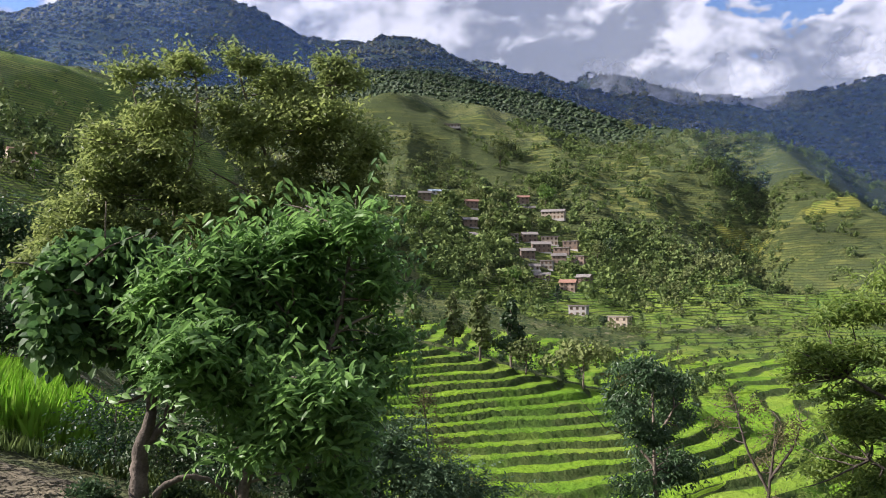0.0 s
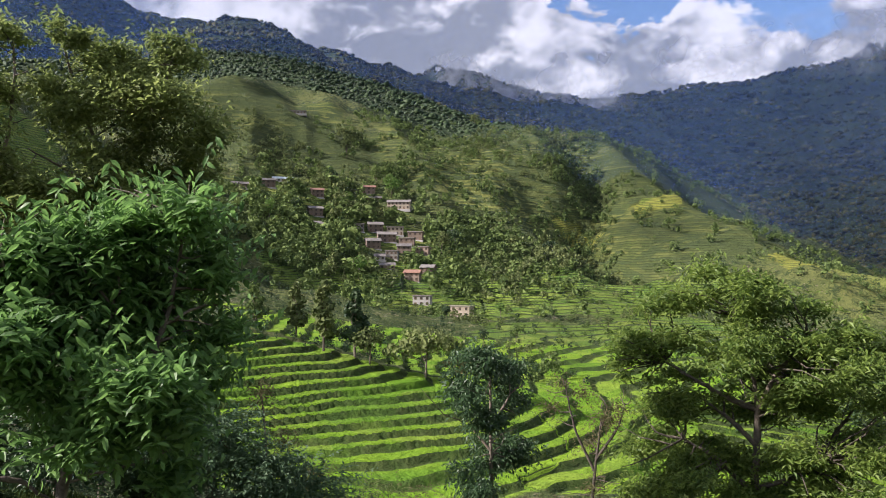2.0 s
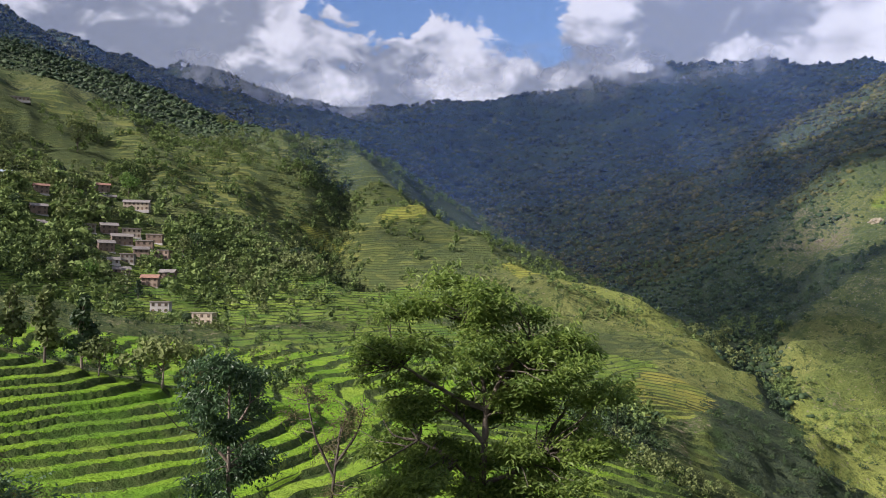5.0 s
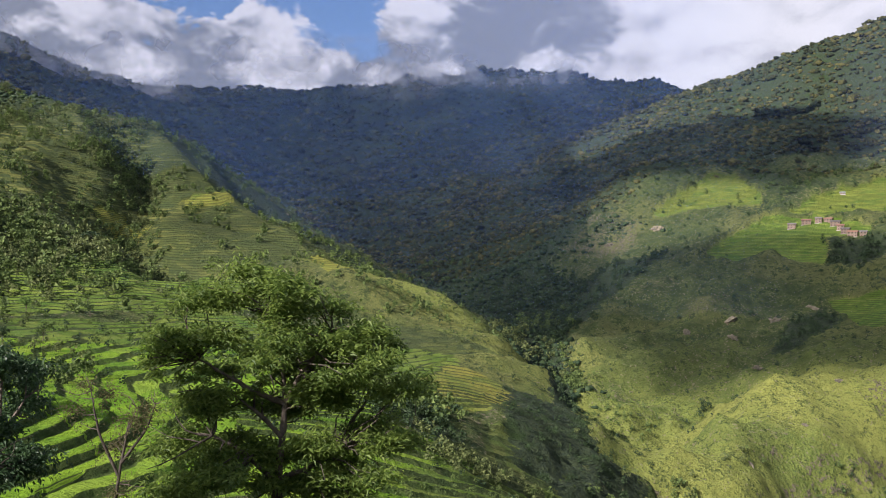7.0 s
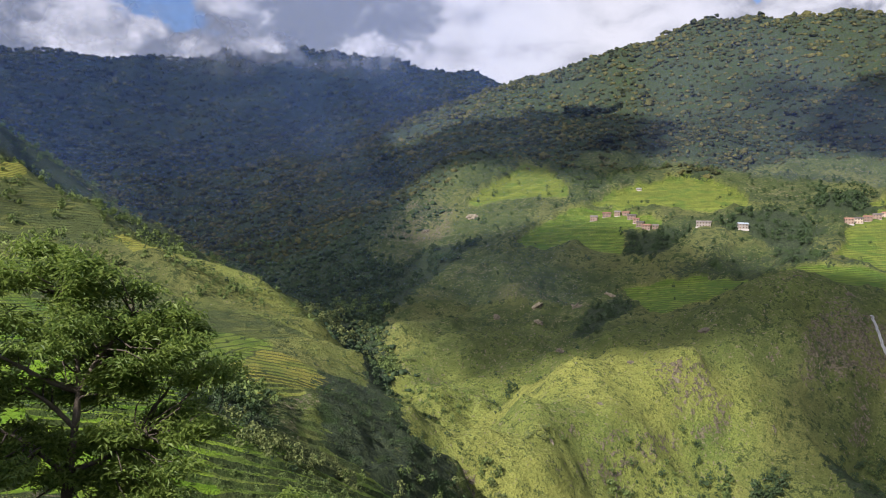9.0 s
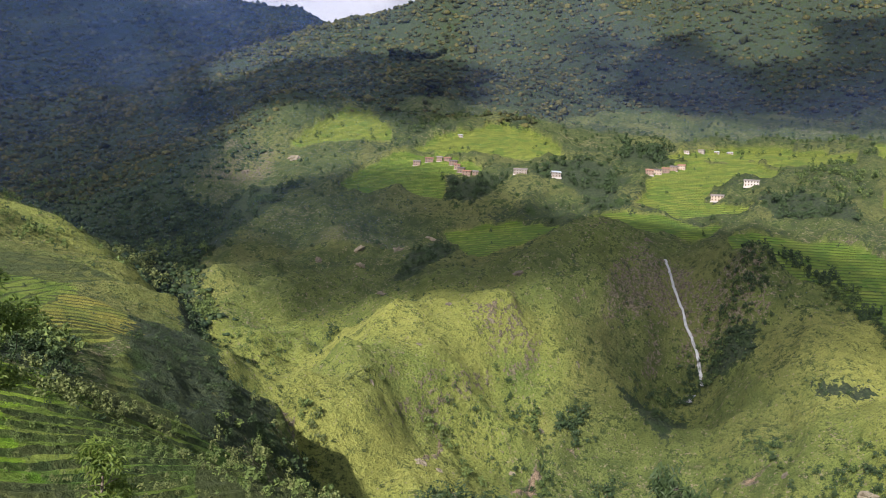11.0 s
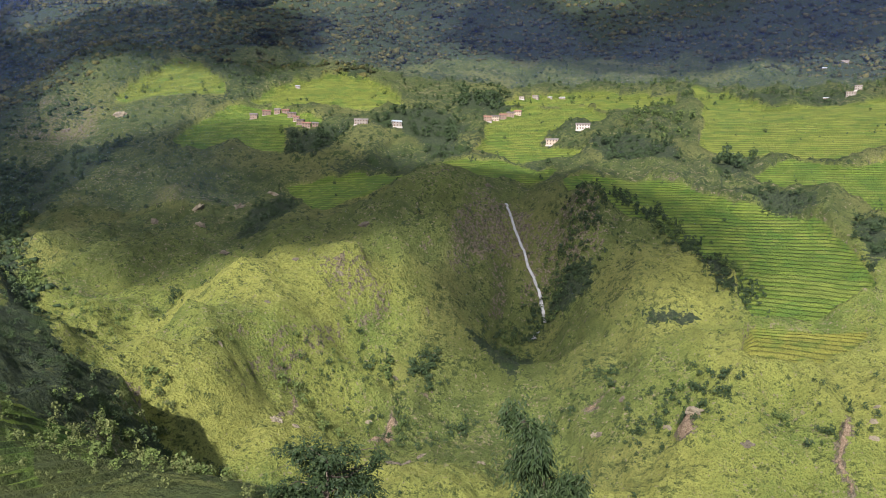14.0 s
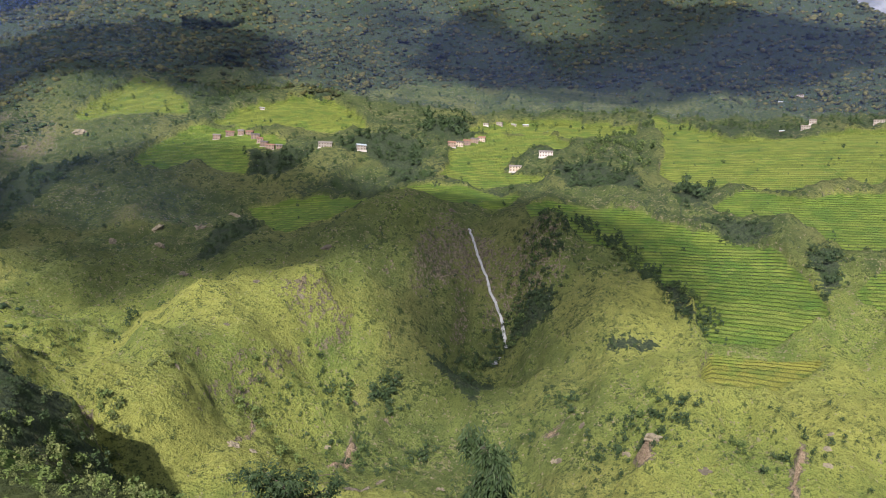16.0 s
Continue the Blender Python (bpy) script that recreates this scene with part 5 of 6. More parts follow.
def hill_trees():
    """Trees strewn over the village hillside, thick round the houses and along the gullies."""
    rng, n, vs, fs = np.random.default_rng(37), 0, [], []
    k = 9000
    x, y = rng.uniform(-80, 350, k), rng.uniform(330, 820, k)
    z = bare(x, y)
    village = np.exp(-((x - 30) / 95) ** 2 - ((y - 490) / 110) ** 2)
    odds = 0.08 + 0.40 * village + 0.65 * np.maximum(fbm(x, y, 60, 4, 57) - 0.02, 0)
    keep = (rng.random(k) < odds) & (y < 1.9 * x + 640) & (woods(x, y, z) < 0.5) & open_view(x, y)
    for x_, y_, z_, v_ in zip(x[keep], y[keep], z[keep], village[keep]):
        v, f = SPARSE[rng.integers(len(SPARSE))]
        h = rng.uniform(2.4, 8.0) * (1 + 0.7 * v_)
        a = rng.random() * 6.28
        c, s = math.cos(a), math.sin(a)
        w = v @ np.array([[c, s, 0], [-s, c, 0], [0, 0, 1]]) * h + [x_, y_, z_ - 0.18 * h]
        vs.append(w), fs.append(f + n)
        n += len(w)
    tagged(new("orchard_trees", quads_mesh("orchard_trees", np.concatenate(vs), np.concatenate(fs), SCRUB)), "scattered green trees around the hillside village", "trees", kind="stuff")


hill_trees()


def bench_woods():
    """Dark trees that fill the gullies and banks between the fields across the gorge."""
    rng, n, vs, fs = np.random.default_rng(39), 0, [], []
    k = 12000
    x, y = rng.uniform(540, 1180, k), rng.uniform(-420, 720, k)
    z = bare(x, y)
    m = field_mask(x, y)[0]
    odds = np.where(m > 0.4, 0.012, 0.10 + 0.9 * np.maximum(fbm(x, y, 70, 4, 87) + 0.07, 0)) * smooth(np.hypot(x, y), 640, 740)
    keep = (rng.random(k) < odds) & (woods(x, y, z) < 0.55) & open_view(x, y)
    for x_, y_, z_ in zip(x[keep], y[keep], z[keep]):
        v, f = SPARSE[rng.integers(len(SPARSE))]
        h = rng.uniform(2.0, 6.0)
        a = rng.random() * 6.28
        c, s = math.cos(a), math.sin(a)
        w = v @ np.array([[c, s, 0], [-s, c, 0], [0, 0, 1]]) * h + [x_, y_, z_ - 0.2 * h]
        vs.append(w), fs.append(f + n)
        n += len(w)
    tagged(new("bank_trees", quads_mesh("bank_trees", np.concatenate(vs), np.concatenate(fs), DEEP)), "dark trees on the banks between high fields", "trees", kind="stuff")


bench_woods()


# ---- waterfall ----
def waterfall(label, top, points, wide):
    """White water that runs down a rock face: an uneven ribbon with rounded strands."""
    rng = np.random.default_rng(3)
    pts = np.array([top, *points], float)
    k = 60
    t = np.linspace(0, len(pts) - 1, k)
    xy = np.stack([np.interp(t, np.arange(len(pts)), pts[:, c]) for c in (0, 1)], 1)
    xy += np.cumsum(rng.normal(size=(k, 2)) * 0.26, 0)
    z = bare(xy[:, 0], xy[:, 1])
    z = np.convolve(np.pad(z, 4, mode="edge"), np.ones(9) / 9, "valid") + 1.2
    stems = Tubes(7)
    for s in range(5):
        off = rng.normal(size=(k, 2)) * 0.12 + rng.normal(size=2) * wide * 0.28
        rad = wide * 0.22 * np.linspace(0.45, 1.5, k) * (0.7 + 0.5 * rng.random(k))
        rad[-1] *= 0.4
        stems.add(np.stack([xy[:, 0] + off[:, 0], xy[:, 1] + off[:, 1], z], 1), rad)
    return tagged(new("waterfall", stems.mesh("waterfall", WATER)), label, "waterfall")


waterfall("thin white waterfall down a dark rock face", (582.5, 86), [(571, 78), (556.3, 67.5), (545, 58), (534.1, 49.9)], 1.9)
waterfall("short white cascade below the main fall", (522, 54), [(517, 55.5), (511, 57)], 1.5)


# ---- rock outcrops ----
def outcrop(x, y, size, n, seed, label="pale weathered rock outcrop on the grass slope"):
    """One broken mass of rock, half sunk in the slope."""
    rng = random.Random(seed)
    bm = bmesh.new()
    base = ground(x, y)
    made = bmesh.ops.create_icosphere(bm, subdivisions=3, radius=1.0)["verts"]
    off = Vector((seed * 3.7, seed * 1.3, n))
    for v in made:
        p = v.co.copy()
        cell = noise.cell_vector(p * 2.6 + off)
        big = noise.noise(p * 1.6 + off)
        lump = 0.62 + 0.55 * big + 0.30 * cell.x + 0.12 * noise.noise(p * 6 + off)
        v.co = Vector((p.x * size * 0.75, p.y * size, p.z * size * 0.5)) * max(lump, 0.2)
    me = bpy.data.meshes.new("rock_outcrop")
    bm.to_mesh(me)
    bm.free()
    me.materials.append(STONE)
    ob = tagged(new("rock_outcrop", me), label, "rock", "rock outcrops")
    e = size * 0.5
    up = Vector((ground(x - e, y) - ground(x + e, y), ground(x, y - e) - ground(x, y + e), 2 * e)).normalized()
    ob.matrix_world = Matrix.Translation((x, y, base)) @ Vector((0, 0, 1)).rotation_difference(up).to_matrix().to_4x4()
    return ob


for k, (x_, y_, s_, n_) in enumerate(((437, 157, 2.6, 5), (431, 181, 2.4, 5), (378, 174, 2.2, 5), (322, 170, 2.0, 6), (371, -104, 2.6, 7), (360, -100, 2.4, 5), (348, -97, 2.6, 6), (381, 12, 2.8, 6), (415, 118, 2.4, 6), (590, 330, 5, 7), (560, 350, 4.5, 6), (620, 310, 5, 5), (480, 250, 3, 6), (540, 300, 3.4, 6), (311, 139, 3.4, 9), (317, 133, 2.4, 7), (337, 97, 4.5, 10), (343, 91, 3.5, 8), (353, 88, 3.0, 7), (362, -30, 4.5, 12), (369, -20, 2.6, 6), (376, 120, 2.2, 5), (352, 60, 2.4, 6), (350, 30, 2.2, 7), (380, 10, 2.6, 7), (395, 0, 2.6, 8), (345, -50, 3, 7), (640, 290, 5, 8), (600, 300, 4.5, 7), (505, 165, 3.5, 6), (470, 160, 4, 5), (586, 131, 3.2, 7), (595, 100, 3, 6), (770, 520, 7, 8), (740, 560, 7, 8), (377, 640, 4, 6), (384, 560, 3.4, 5))):
    outcrop(x_, y_, s_ * (0.9 if x_ < 460 else 1.2), n_, k)


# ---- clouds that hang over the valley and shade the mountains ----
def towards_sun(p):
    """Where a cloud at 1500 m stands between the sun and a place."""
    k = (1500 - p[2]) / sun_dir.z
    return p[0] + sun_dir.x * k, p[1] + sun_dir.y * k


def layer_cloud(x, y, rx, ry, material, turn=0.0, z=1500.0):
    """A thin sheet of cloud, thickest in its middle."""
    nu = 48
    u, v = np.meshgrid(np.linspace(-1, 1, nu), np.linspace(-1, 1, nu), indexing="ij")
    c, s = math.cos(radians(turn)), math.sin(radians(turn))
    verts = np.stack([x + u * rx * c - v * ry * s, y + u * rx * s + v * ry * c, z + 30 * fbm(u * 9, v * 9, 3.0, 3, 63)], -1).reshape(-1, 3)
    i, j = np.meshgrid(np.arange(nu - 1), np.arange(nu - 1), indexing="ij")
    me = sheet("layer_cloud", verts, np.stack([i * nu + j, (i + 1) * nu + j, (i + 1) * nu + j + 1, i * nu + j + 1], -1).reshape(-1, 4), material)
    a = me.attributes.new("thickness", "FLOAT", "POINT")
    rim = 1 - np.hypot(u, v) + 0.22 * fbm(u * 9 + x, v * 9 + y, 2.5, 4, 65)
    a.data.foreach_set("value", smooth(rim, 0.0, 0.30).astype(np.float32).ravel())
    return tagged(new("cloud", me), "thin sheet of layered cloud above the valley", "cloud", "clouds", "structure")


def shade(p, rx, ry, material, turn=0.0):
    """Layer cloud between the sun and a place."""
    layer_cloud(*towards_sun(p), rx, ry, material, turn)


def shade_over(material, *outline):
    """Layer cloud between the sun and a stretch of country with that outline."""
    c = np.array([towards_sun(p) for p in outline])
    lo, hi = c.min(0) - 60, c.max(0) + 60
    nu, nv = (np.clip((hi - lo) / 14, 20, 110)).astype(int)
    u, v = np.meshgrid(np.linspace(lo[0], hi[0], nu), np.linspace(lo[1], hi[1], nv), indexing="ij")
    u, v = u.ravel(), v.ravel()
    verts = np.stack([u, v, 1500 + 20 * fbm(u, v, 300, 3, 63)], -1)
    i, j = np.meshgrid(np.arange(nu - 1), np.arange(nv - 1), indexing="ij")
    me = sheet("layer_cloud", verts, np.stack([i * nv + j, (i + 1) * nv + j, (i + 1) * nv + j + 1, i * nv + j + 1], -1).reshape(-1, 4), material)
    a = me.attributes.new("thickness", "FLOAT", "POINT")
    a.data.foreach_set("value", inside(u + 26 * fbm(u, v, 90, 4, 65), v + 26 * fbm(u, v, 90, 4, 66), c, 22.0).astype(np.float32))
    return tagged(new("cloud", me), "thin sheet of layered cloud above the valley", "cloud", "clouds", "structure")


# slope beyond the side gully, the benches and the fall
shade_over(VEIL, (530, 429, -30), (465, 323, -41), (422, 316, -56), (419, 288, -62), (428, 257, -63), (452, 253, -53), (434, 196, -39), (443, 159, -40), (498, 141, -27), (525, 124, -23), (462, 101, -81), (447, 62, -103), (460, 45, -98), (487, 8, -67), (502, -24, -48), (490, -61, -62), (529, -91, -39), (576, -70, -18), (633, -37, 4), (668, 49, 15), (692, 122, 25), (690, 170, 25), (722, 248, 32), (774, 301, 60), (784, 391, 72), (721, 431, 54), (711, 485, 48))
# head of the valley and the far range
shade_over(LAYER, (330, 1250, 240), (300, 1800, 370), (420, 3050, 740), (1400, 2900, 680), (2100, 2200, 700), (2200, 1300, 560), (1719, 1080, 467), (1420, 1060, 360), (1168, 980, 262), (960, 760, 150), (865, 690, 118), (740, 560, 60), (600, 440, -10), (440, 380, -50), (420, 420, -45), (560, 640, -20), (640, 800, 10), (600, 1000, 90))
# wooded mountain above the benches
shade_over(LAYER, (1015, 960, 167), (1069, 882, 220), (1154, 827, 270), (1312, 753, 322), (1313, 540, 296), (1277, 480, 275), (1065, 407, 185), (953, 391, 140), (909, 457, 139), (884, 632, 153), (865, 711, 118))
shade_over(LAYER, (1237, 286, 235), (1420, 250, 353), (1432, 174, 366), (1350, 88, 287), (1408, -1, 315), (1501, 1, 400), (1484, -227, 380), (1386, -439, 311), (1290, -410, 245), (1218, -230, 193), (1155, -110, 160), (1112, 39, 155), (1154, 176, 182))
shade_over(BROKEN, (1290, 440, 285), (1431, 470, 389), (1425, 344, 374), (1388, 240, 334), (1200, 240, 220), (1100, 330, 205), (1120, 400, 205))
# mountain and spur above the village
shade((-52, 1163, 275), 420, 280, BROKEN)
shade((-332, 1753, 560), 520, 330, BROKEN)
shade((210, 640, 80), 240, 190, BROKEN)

# ---- mist: thin tinted sheets added across the far valley for distance haze, and shreds on the ridges ----
def mist(label, r, az0, az1, z0, z1, material, bulge=0.05, lean=0.0):
    """A sheet standing across the valley, for mist shreds and for tint in place of distance haze, billowing and fading
    at its rim.
    """
    nu, nv = 60, 14
    u, v = np.meshgrid(np.linspace(0, 1, nu), np.linspace(0, 1, nv), indexing="ij")
    az = np.radians(az0 + (az1 - az0) * u)
    rr = r * (1 + bulge * fbm(u * 9, v * 5, 2.0, 4, 61) + lean * v)
    z = z0 + (z1 - z0) * v
    verts = np.stack([-rr * np.sin(az), rr * np.cos(az), z], -1).reshape(-1, 3)
    i, j = np.meshgrid(np.arange(nu - 1), np.arange(nv - 1), indexing="ij")
    quads = np.stack([i * nv + j, (i + 1) * nv + j, (i + 1) * nv + j + 1, i * nv + j + 1], -1).reshape(-1, 4)
    me = sheet("mist", verts, quads, material)
    a = me.attributes.new("thickness", "FLOAT", "POINT")
    rim = np.minimum(np.minimum(u, 1 - u) * 8, np.minimum(v * 4, (1 - v) * 2.2))
    a.data.foreach_set("value", np.clip(rim, 0, 1).astype(np.float32).ravel())
    return tagged(new("mist", me), label, "mist", kind="structure")


mist("faint tinted sheet standing in for gorge haze", 285, -125, 45, -160, 400, THIN_HAZE, 0.03)
mist("thin blue-tinted sheet standing in for valley haze", 1130, -66, 45, -150, 900, HAZE, 0.06)
mist("thin blue-tinted sheet standing in for valley haze", 1450, -66, 45, -150, 1100, HAZE, 0.06)
mist("blue-tinted sheet standing in for haze deep in the gorge", 690, -66, -14, -120, 700, GORGE_HAZE, 0.04)
mist("blue-tinted sheet before the wooded mountain, in place of haze", 980, -12, 45, -100, 700, BLUE_HAZE, 0.04)
mist("blue-tinted sheet before the far range, in place of haze", 1900, -64, 45, -100, 1500, BLUE_HAZE, 0.06)
mist("blue-tinted sheet before the wooded mountain, in place of haze", 1060, -118, -62, -60, 900, MOUNTAIN_HAZE, 0.04)
mist("shreds of low cloud clinging to the ridge", 2650, -24, -8, 480, 800, WISP, 0.03)
mist("shreds of low cloud clinging to the ridge", 2450, -41, -24, 560, 760, WISP, 0.03)
mist("low cloud lying on the ridge", 2300, -51, -38, 560, 680, WISP, 0.03)


# ---- trees and bushes near the road ----
def leaves_on(lobes, twigs, leaflets, length, width, material, rng, name, twig_len=0.35, droop=0.25, fine=False, fall=0.2, stems=None, shell=0.55, flat_=0.0, loose=0.0):
    """A crown: twigs that grow outwards through the lobes, each with leaflets in two rows."""
    vs, fs, n = [], [], 0
    vol = np.array([l[3] * l[4] + l[4] * l[5] + l[3] * l[5] for l in lobes])
    for l, share in zip(lobes, vol / vol.sum()):
        k = max(3, int(twigs * share))
        p, d = ball(k, rng, shell)
        tip = np.array(l[:3]) + (p * (0.85 + 0.35 * rng.random((k, 1))) + rng.normal(size=(k, 3)) * loose) * np.array(l[3:6])
        run = unit(d + rng.normal(size=(k, 3)) * 0.45 + [0, 0, -fall])
        run[:, 2] *= 1 - flat_
        run = unit(run)
        size = twig_len * (0.6 + 0.7 * rng.random(k))
        root_ = tip - run * size[:, None]
        side = unit(np.cross(run, [0, 0, 1.0]) + 1e-4)
        up = unit(np.cross(side, run))
        if stems is not None:
            for a, b in zip(root_[::3], tip[::3]):
                stems.add(np.stack([a, (a + b) / 2 + [0, 0, 0.01], b]), [0.007, 0.005, 0.003])
        for q in range(leaflets):
            f = (q + 0.6) / leaflets
            sag = np.array([0, 0, -1.0]) * (f ** 2 * droop * size)[:, None]
            at = root_ + run * (size * f)[:, None] + sag
            sign = 1 if q % 2 else -1
            last = q == leaflets - 1
            along = unit(run * (1.0 if last else 0.55) + side * (0.0 if last else sign) + rng.normal(size=(k, 3)) * 0.18 + [0, 0, -droop])
            face = unit(up + rng.normal(size=(k, 3)) * 0.3)
            ln = length * (0.65 + 0.6 * rng.random(k)) * (1.0 - 0.25 * abs(f - 0.5))
            v, fc = blades(at, along, face, ln, ln * width, 0.16, 0.18, fine)
            vs.append(v), fs.append(fc + n)
            n += len(v)
    return quads_mesh(name, np.concatenate(vs), np.concatenate(fs), material)


def near_tree(name, label, stems_at, lobes, twigs, leaflets, length, width, material, seed, girth=0.1, category="tree", group="", bark=None, sub=0, clump=0.39, **kw):
    """A tree whose limbs run to its lobes. stems_at: lines of limbs, the first is the trunk."""
    rng = np.random.default_rng(seed)
    root = tagged(new(name), label, category, group)
    stems, fine_stems = Tubes(10), Tubes(4)
    if sub:
        # break each lobe into small flat sprays with gaps between them
        sprays = []
        for l in lobes:
            for d in unit(rng.normal(size=(sub, 3))) * (0.25 + 0.75 * rng.random((sub, 1))):
                k = clump * rng.uniform(0.72, 1.28)
                sprays.append((l[0] + d[0] * l[3], l[1] + d[1] * l[4], l[2] + d[2] * l[5], l[3] * k * 1.15, l[4] * k * 1.15, l[5] * k * 0.75))
        lobes = sprays
    nodes = []
    for i, pts in enumerate(stems_at):
        pts = np.array(pts, float)
        t = np.linspace(0, len(pts) - 1, len(pts) * 4)
        line_ = np.stack([np.interp(t, np.arange(len(pts)), pts[:, c]) for c in range(3)], 1)
        line_[1:-1] = (line_[:-2] + line_[1:-1] * 2 + line_[2:]) / 4
        line_ += rng.normal(size=line_.shape) * 0.012 * girth * 8 * np.linspace(0, 1, len(line_))[:, None]
        thick = girth if i == 0 else girth * 0.6
        rad = np.linspace(thick, thick * 0.28, len(line_)) * (1 + 0.10 * rng.normal(size=len(line_)))
        if i == 0:
            rad[:3] *= np.array([1.35, 1.15, 1.05])
        stems.add(line_, rad)
        nodes += list(line_[len(line_) // 3:])
    nodes = np.array(nodes) if len(nodes) else None
    for l in lobes:
        c = np.array(l[:3])
        if nodes is not None:
            for _ in range(1 if sub else 4):
                goal = c + rng.normal(size=3) * np.array(l[3:6]) * 0.55
                d = np.linalg.norm(nodes - goal, axis=1) + 0.6 * np.maximum(nodes[:, 2] - goal[2], 0)
                start = nodes[np.argmin(d)]
                fine_stems.add(bend(start, goal, 0.10, rng, 5), np.linspace(girth * 0.22, girth * 0.06, 5))
    if stems.v:
        part("trunk", stems.mesh("trunk", bark or BARK), root)
    if fine_stems.v:
        part("branchwork", fine_stems.mesh("branchwork", bark or BARK), root)
    part("crown", leaves_on(lobes, twigs, leaflets, length, width, material, rng, "crown", stems=None, **kw), root)
    return root


near_tree("leafy_tree", "dense tree with glossy drooping leaflets beside the path",
          [[(-1.78, 7.72, -2.5), (-1.81, 7.79, -1.94), (-1.77, 7.8, -1.65), (-1.62, 7.83, -1.34), (-1.52, 7.85, -0.92), (-1.42, 7.87, -0.23)],
           [(-2.62, 7.55, -2.1), (-2.49, 7.6, -1.71), (-2.26, 7.67, -1.62), (-2.09, 7.72, -1.66), (-1.86, 7.78, -1.85)],
           [(-1.62, 7.83, -1.34), (-1.21, 7.91, -0.98), (-0.95, 7.94, -0.23), (-0.84, 7.96, 0.53)],
           [(-1.52, 7.85, -0.92), (-1.88, 7.78, -0.44), (-2.23, 7.68, -0.01)]],
          [(-1.95, 7.9, 0.12, 0.5, 0.45, 0.42), (-2.25, 7.7, 0.05, 0.45, 0.4, 0.4), (-1.75, 8.0, 0.3, 0.45, 0.4, 0.35), (-1.38, 8.24, -0.01, 0.75, 0.72, 0.69), (-0.77, 7.76, 0.63, 0.24, 0.28, 0.32), (-1.18, 8.01, 0.54, 0.39, 0.36, 0.33), (-1.74, 8.08, 0.26, 0.45, 0.4, 0.34), (-0.64, 8.18, 0.21, 0.25, 0.32, 0.39), (-0.54, 8.38, -0.3, 0.23, 0.35, 0.46), (-2.23, 8.04, -0.01, 0.46, 0.43, 0.4), (-2.5, 8.02, 0.1, 0.35, 0.33, 0.32), (-1.14, 7.46, -0.88, 0.57, 0.57, 0.57), (-0.72, 7.91, -0.66, 0.41, 0.45, 0.49), (-1.93, 7.75, -0.54, 0.6, 0.58, 0.55), (-2.29, 7.23, -0.41, 0.42, 0.39, 0.36), (-1.52, 7.37, -1.21, 0.46, 0.39, 0.31), (-1.03, 8.25, -1.47, 0.34, 0.37, 0.4), (-2.76, 8.0, -0.23, 0.35, 0.35, 0.35), (-1.43, 8.15, 0.66, 0.23, 0.23, 0.23), (-0.77, 7.78, 0.84, 0.1, 0.13, 0.16)],
          2150, 11, 0.138, 0.36, GLOSSY, 1, 0.07, fine=True, twig_len=0.55, droop=0.42, sub=5, clump=0.55, fall=-0.15, flat_=0.45, loose=0.22)
near_tree("broad_leaved_tree", "tree with big round leaves and a twisted trunk",
          [[(-2.9, 8.3, -2.5), (-2.92, 8.3, -1.8), (-2.91, 8.3, -1.48), (-2.83, 8.33, -1.26), (-2.81, 8.34, -0.98), (-3.02, 8.27, -0.47), (-3.41, 8.11, -0.01)],
           [(-2.88, 8.32, -1.48), (-2.7, 8.38, -1.27), (-2.63, 8.4, -0.99), (-2.6, 8.41, -0.5)]],
          [(-3.53, 8.24, 0.1, 0.58, 0.58, 0.58), (-3.52, 7.9, -0.33, 0.41, 0.41, 0.41), (-3.06, 8.18, 0.38, 0.42, 0.37, 0.33), (-3.35, 8.68, -0.25, 0.51, 0.51, 0.51), (-2.89, 8.75, -0.6, 0.38, 0.35, 0.32)],
          760, 5, 0.13, 0.85, BROAD, 2, 0.095, fine=True, twig_len=0.35, droop=0.4)
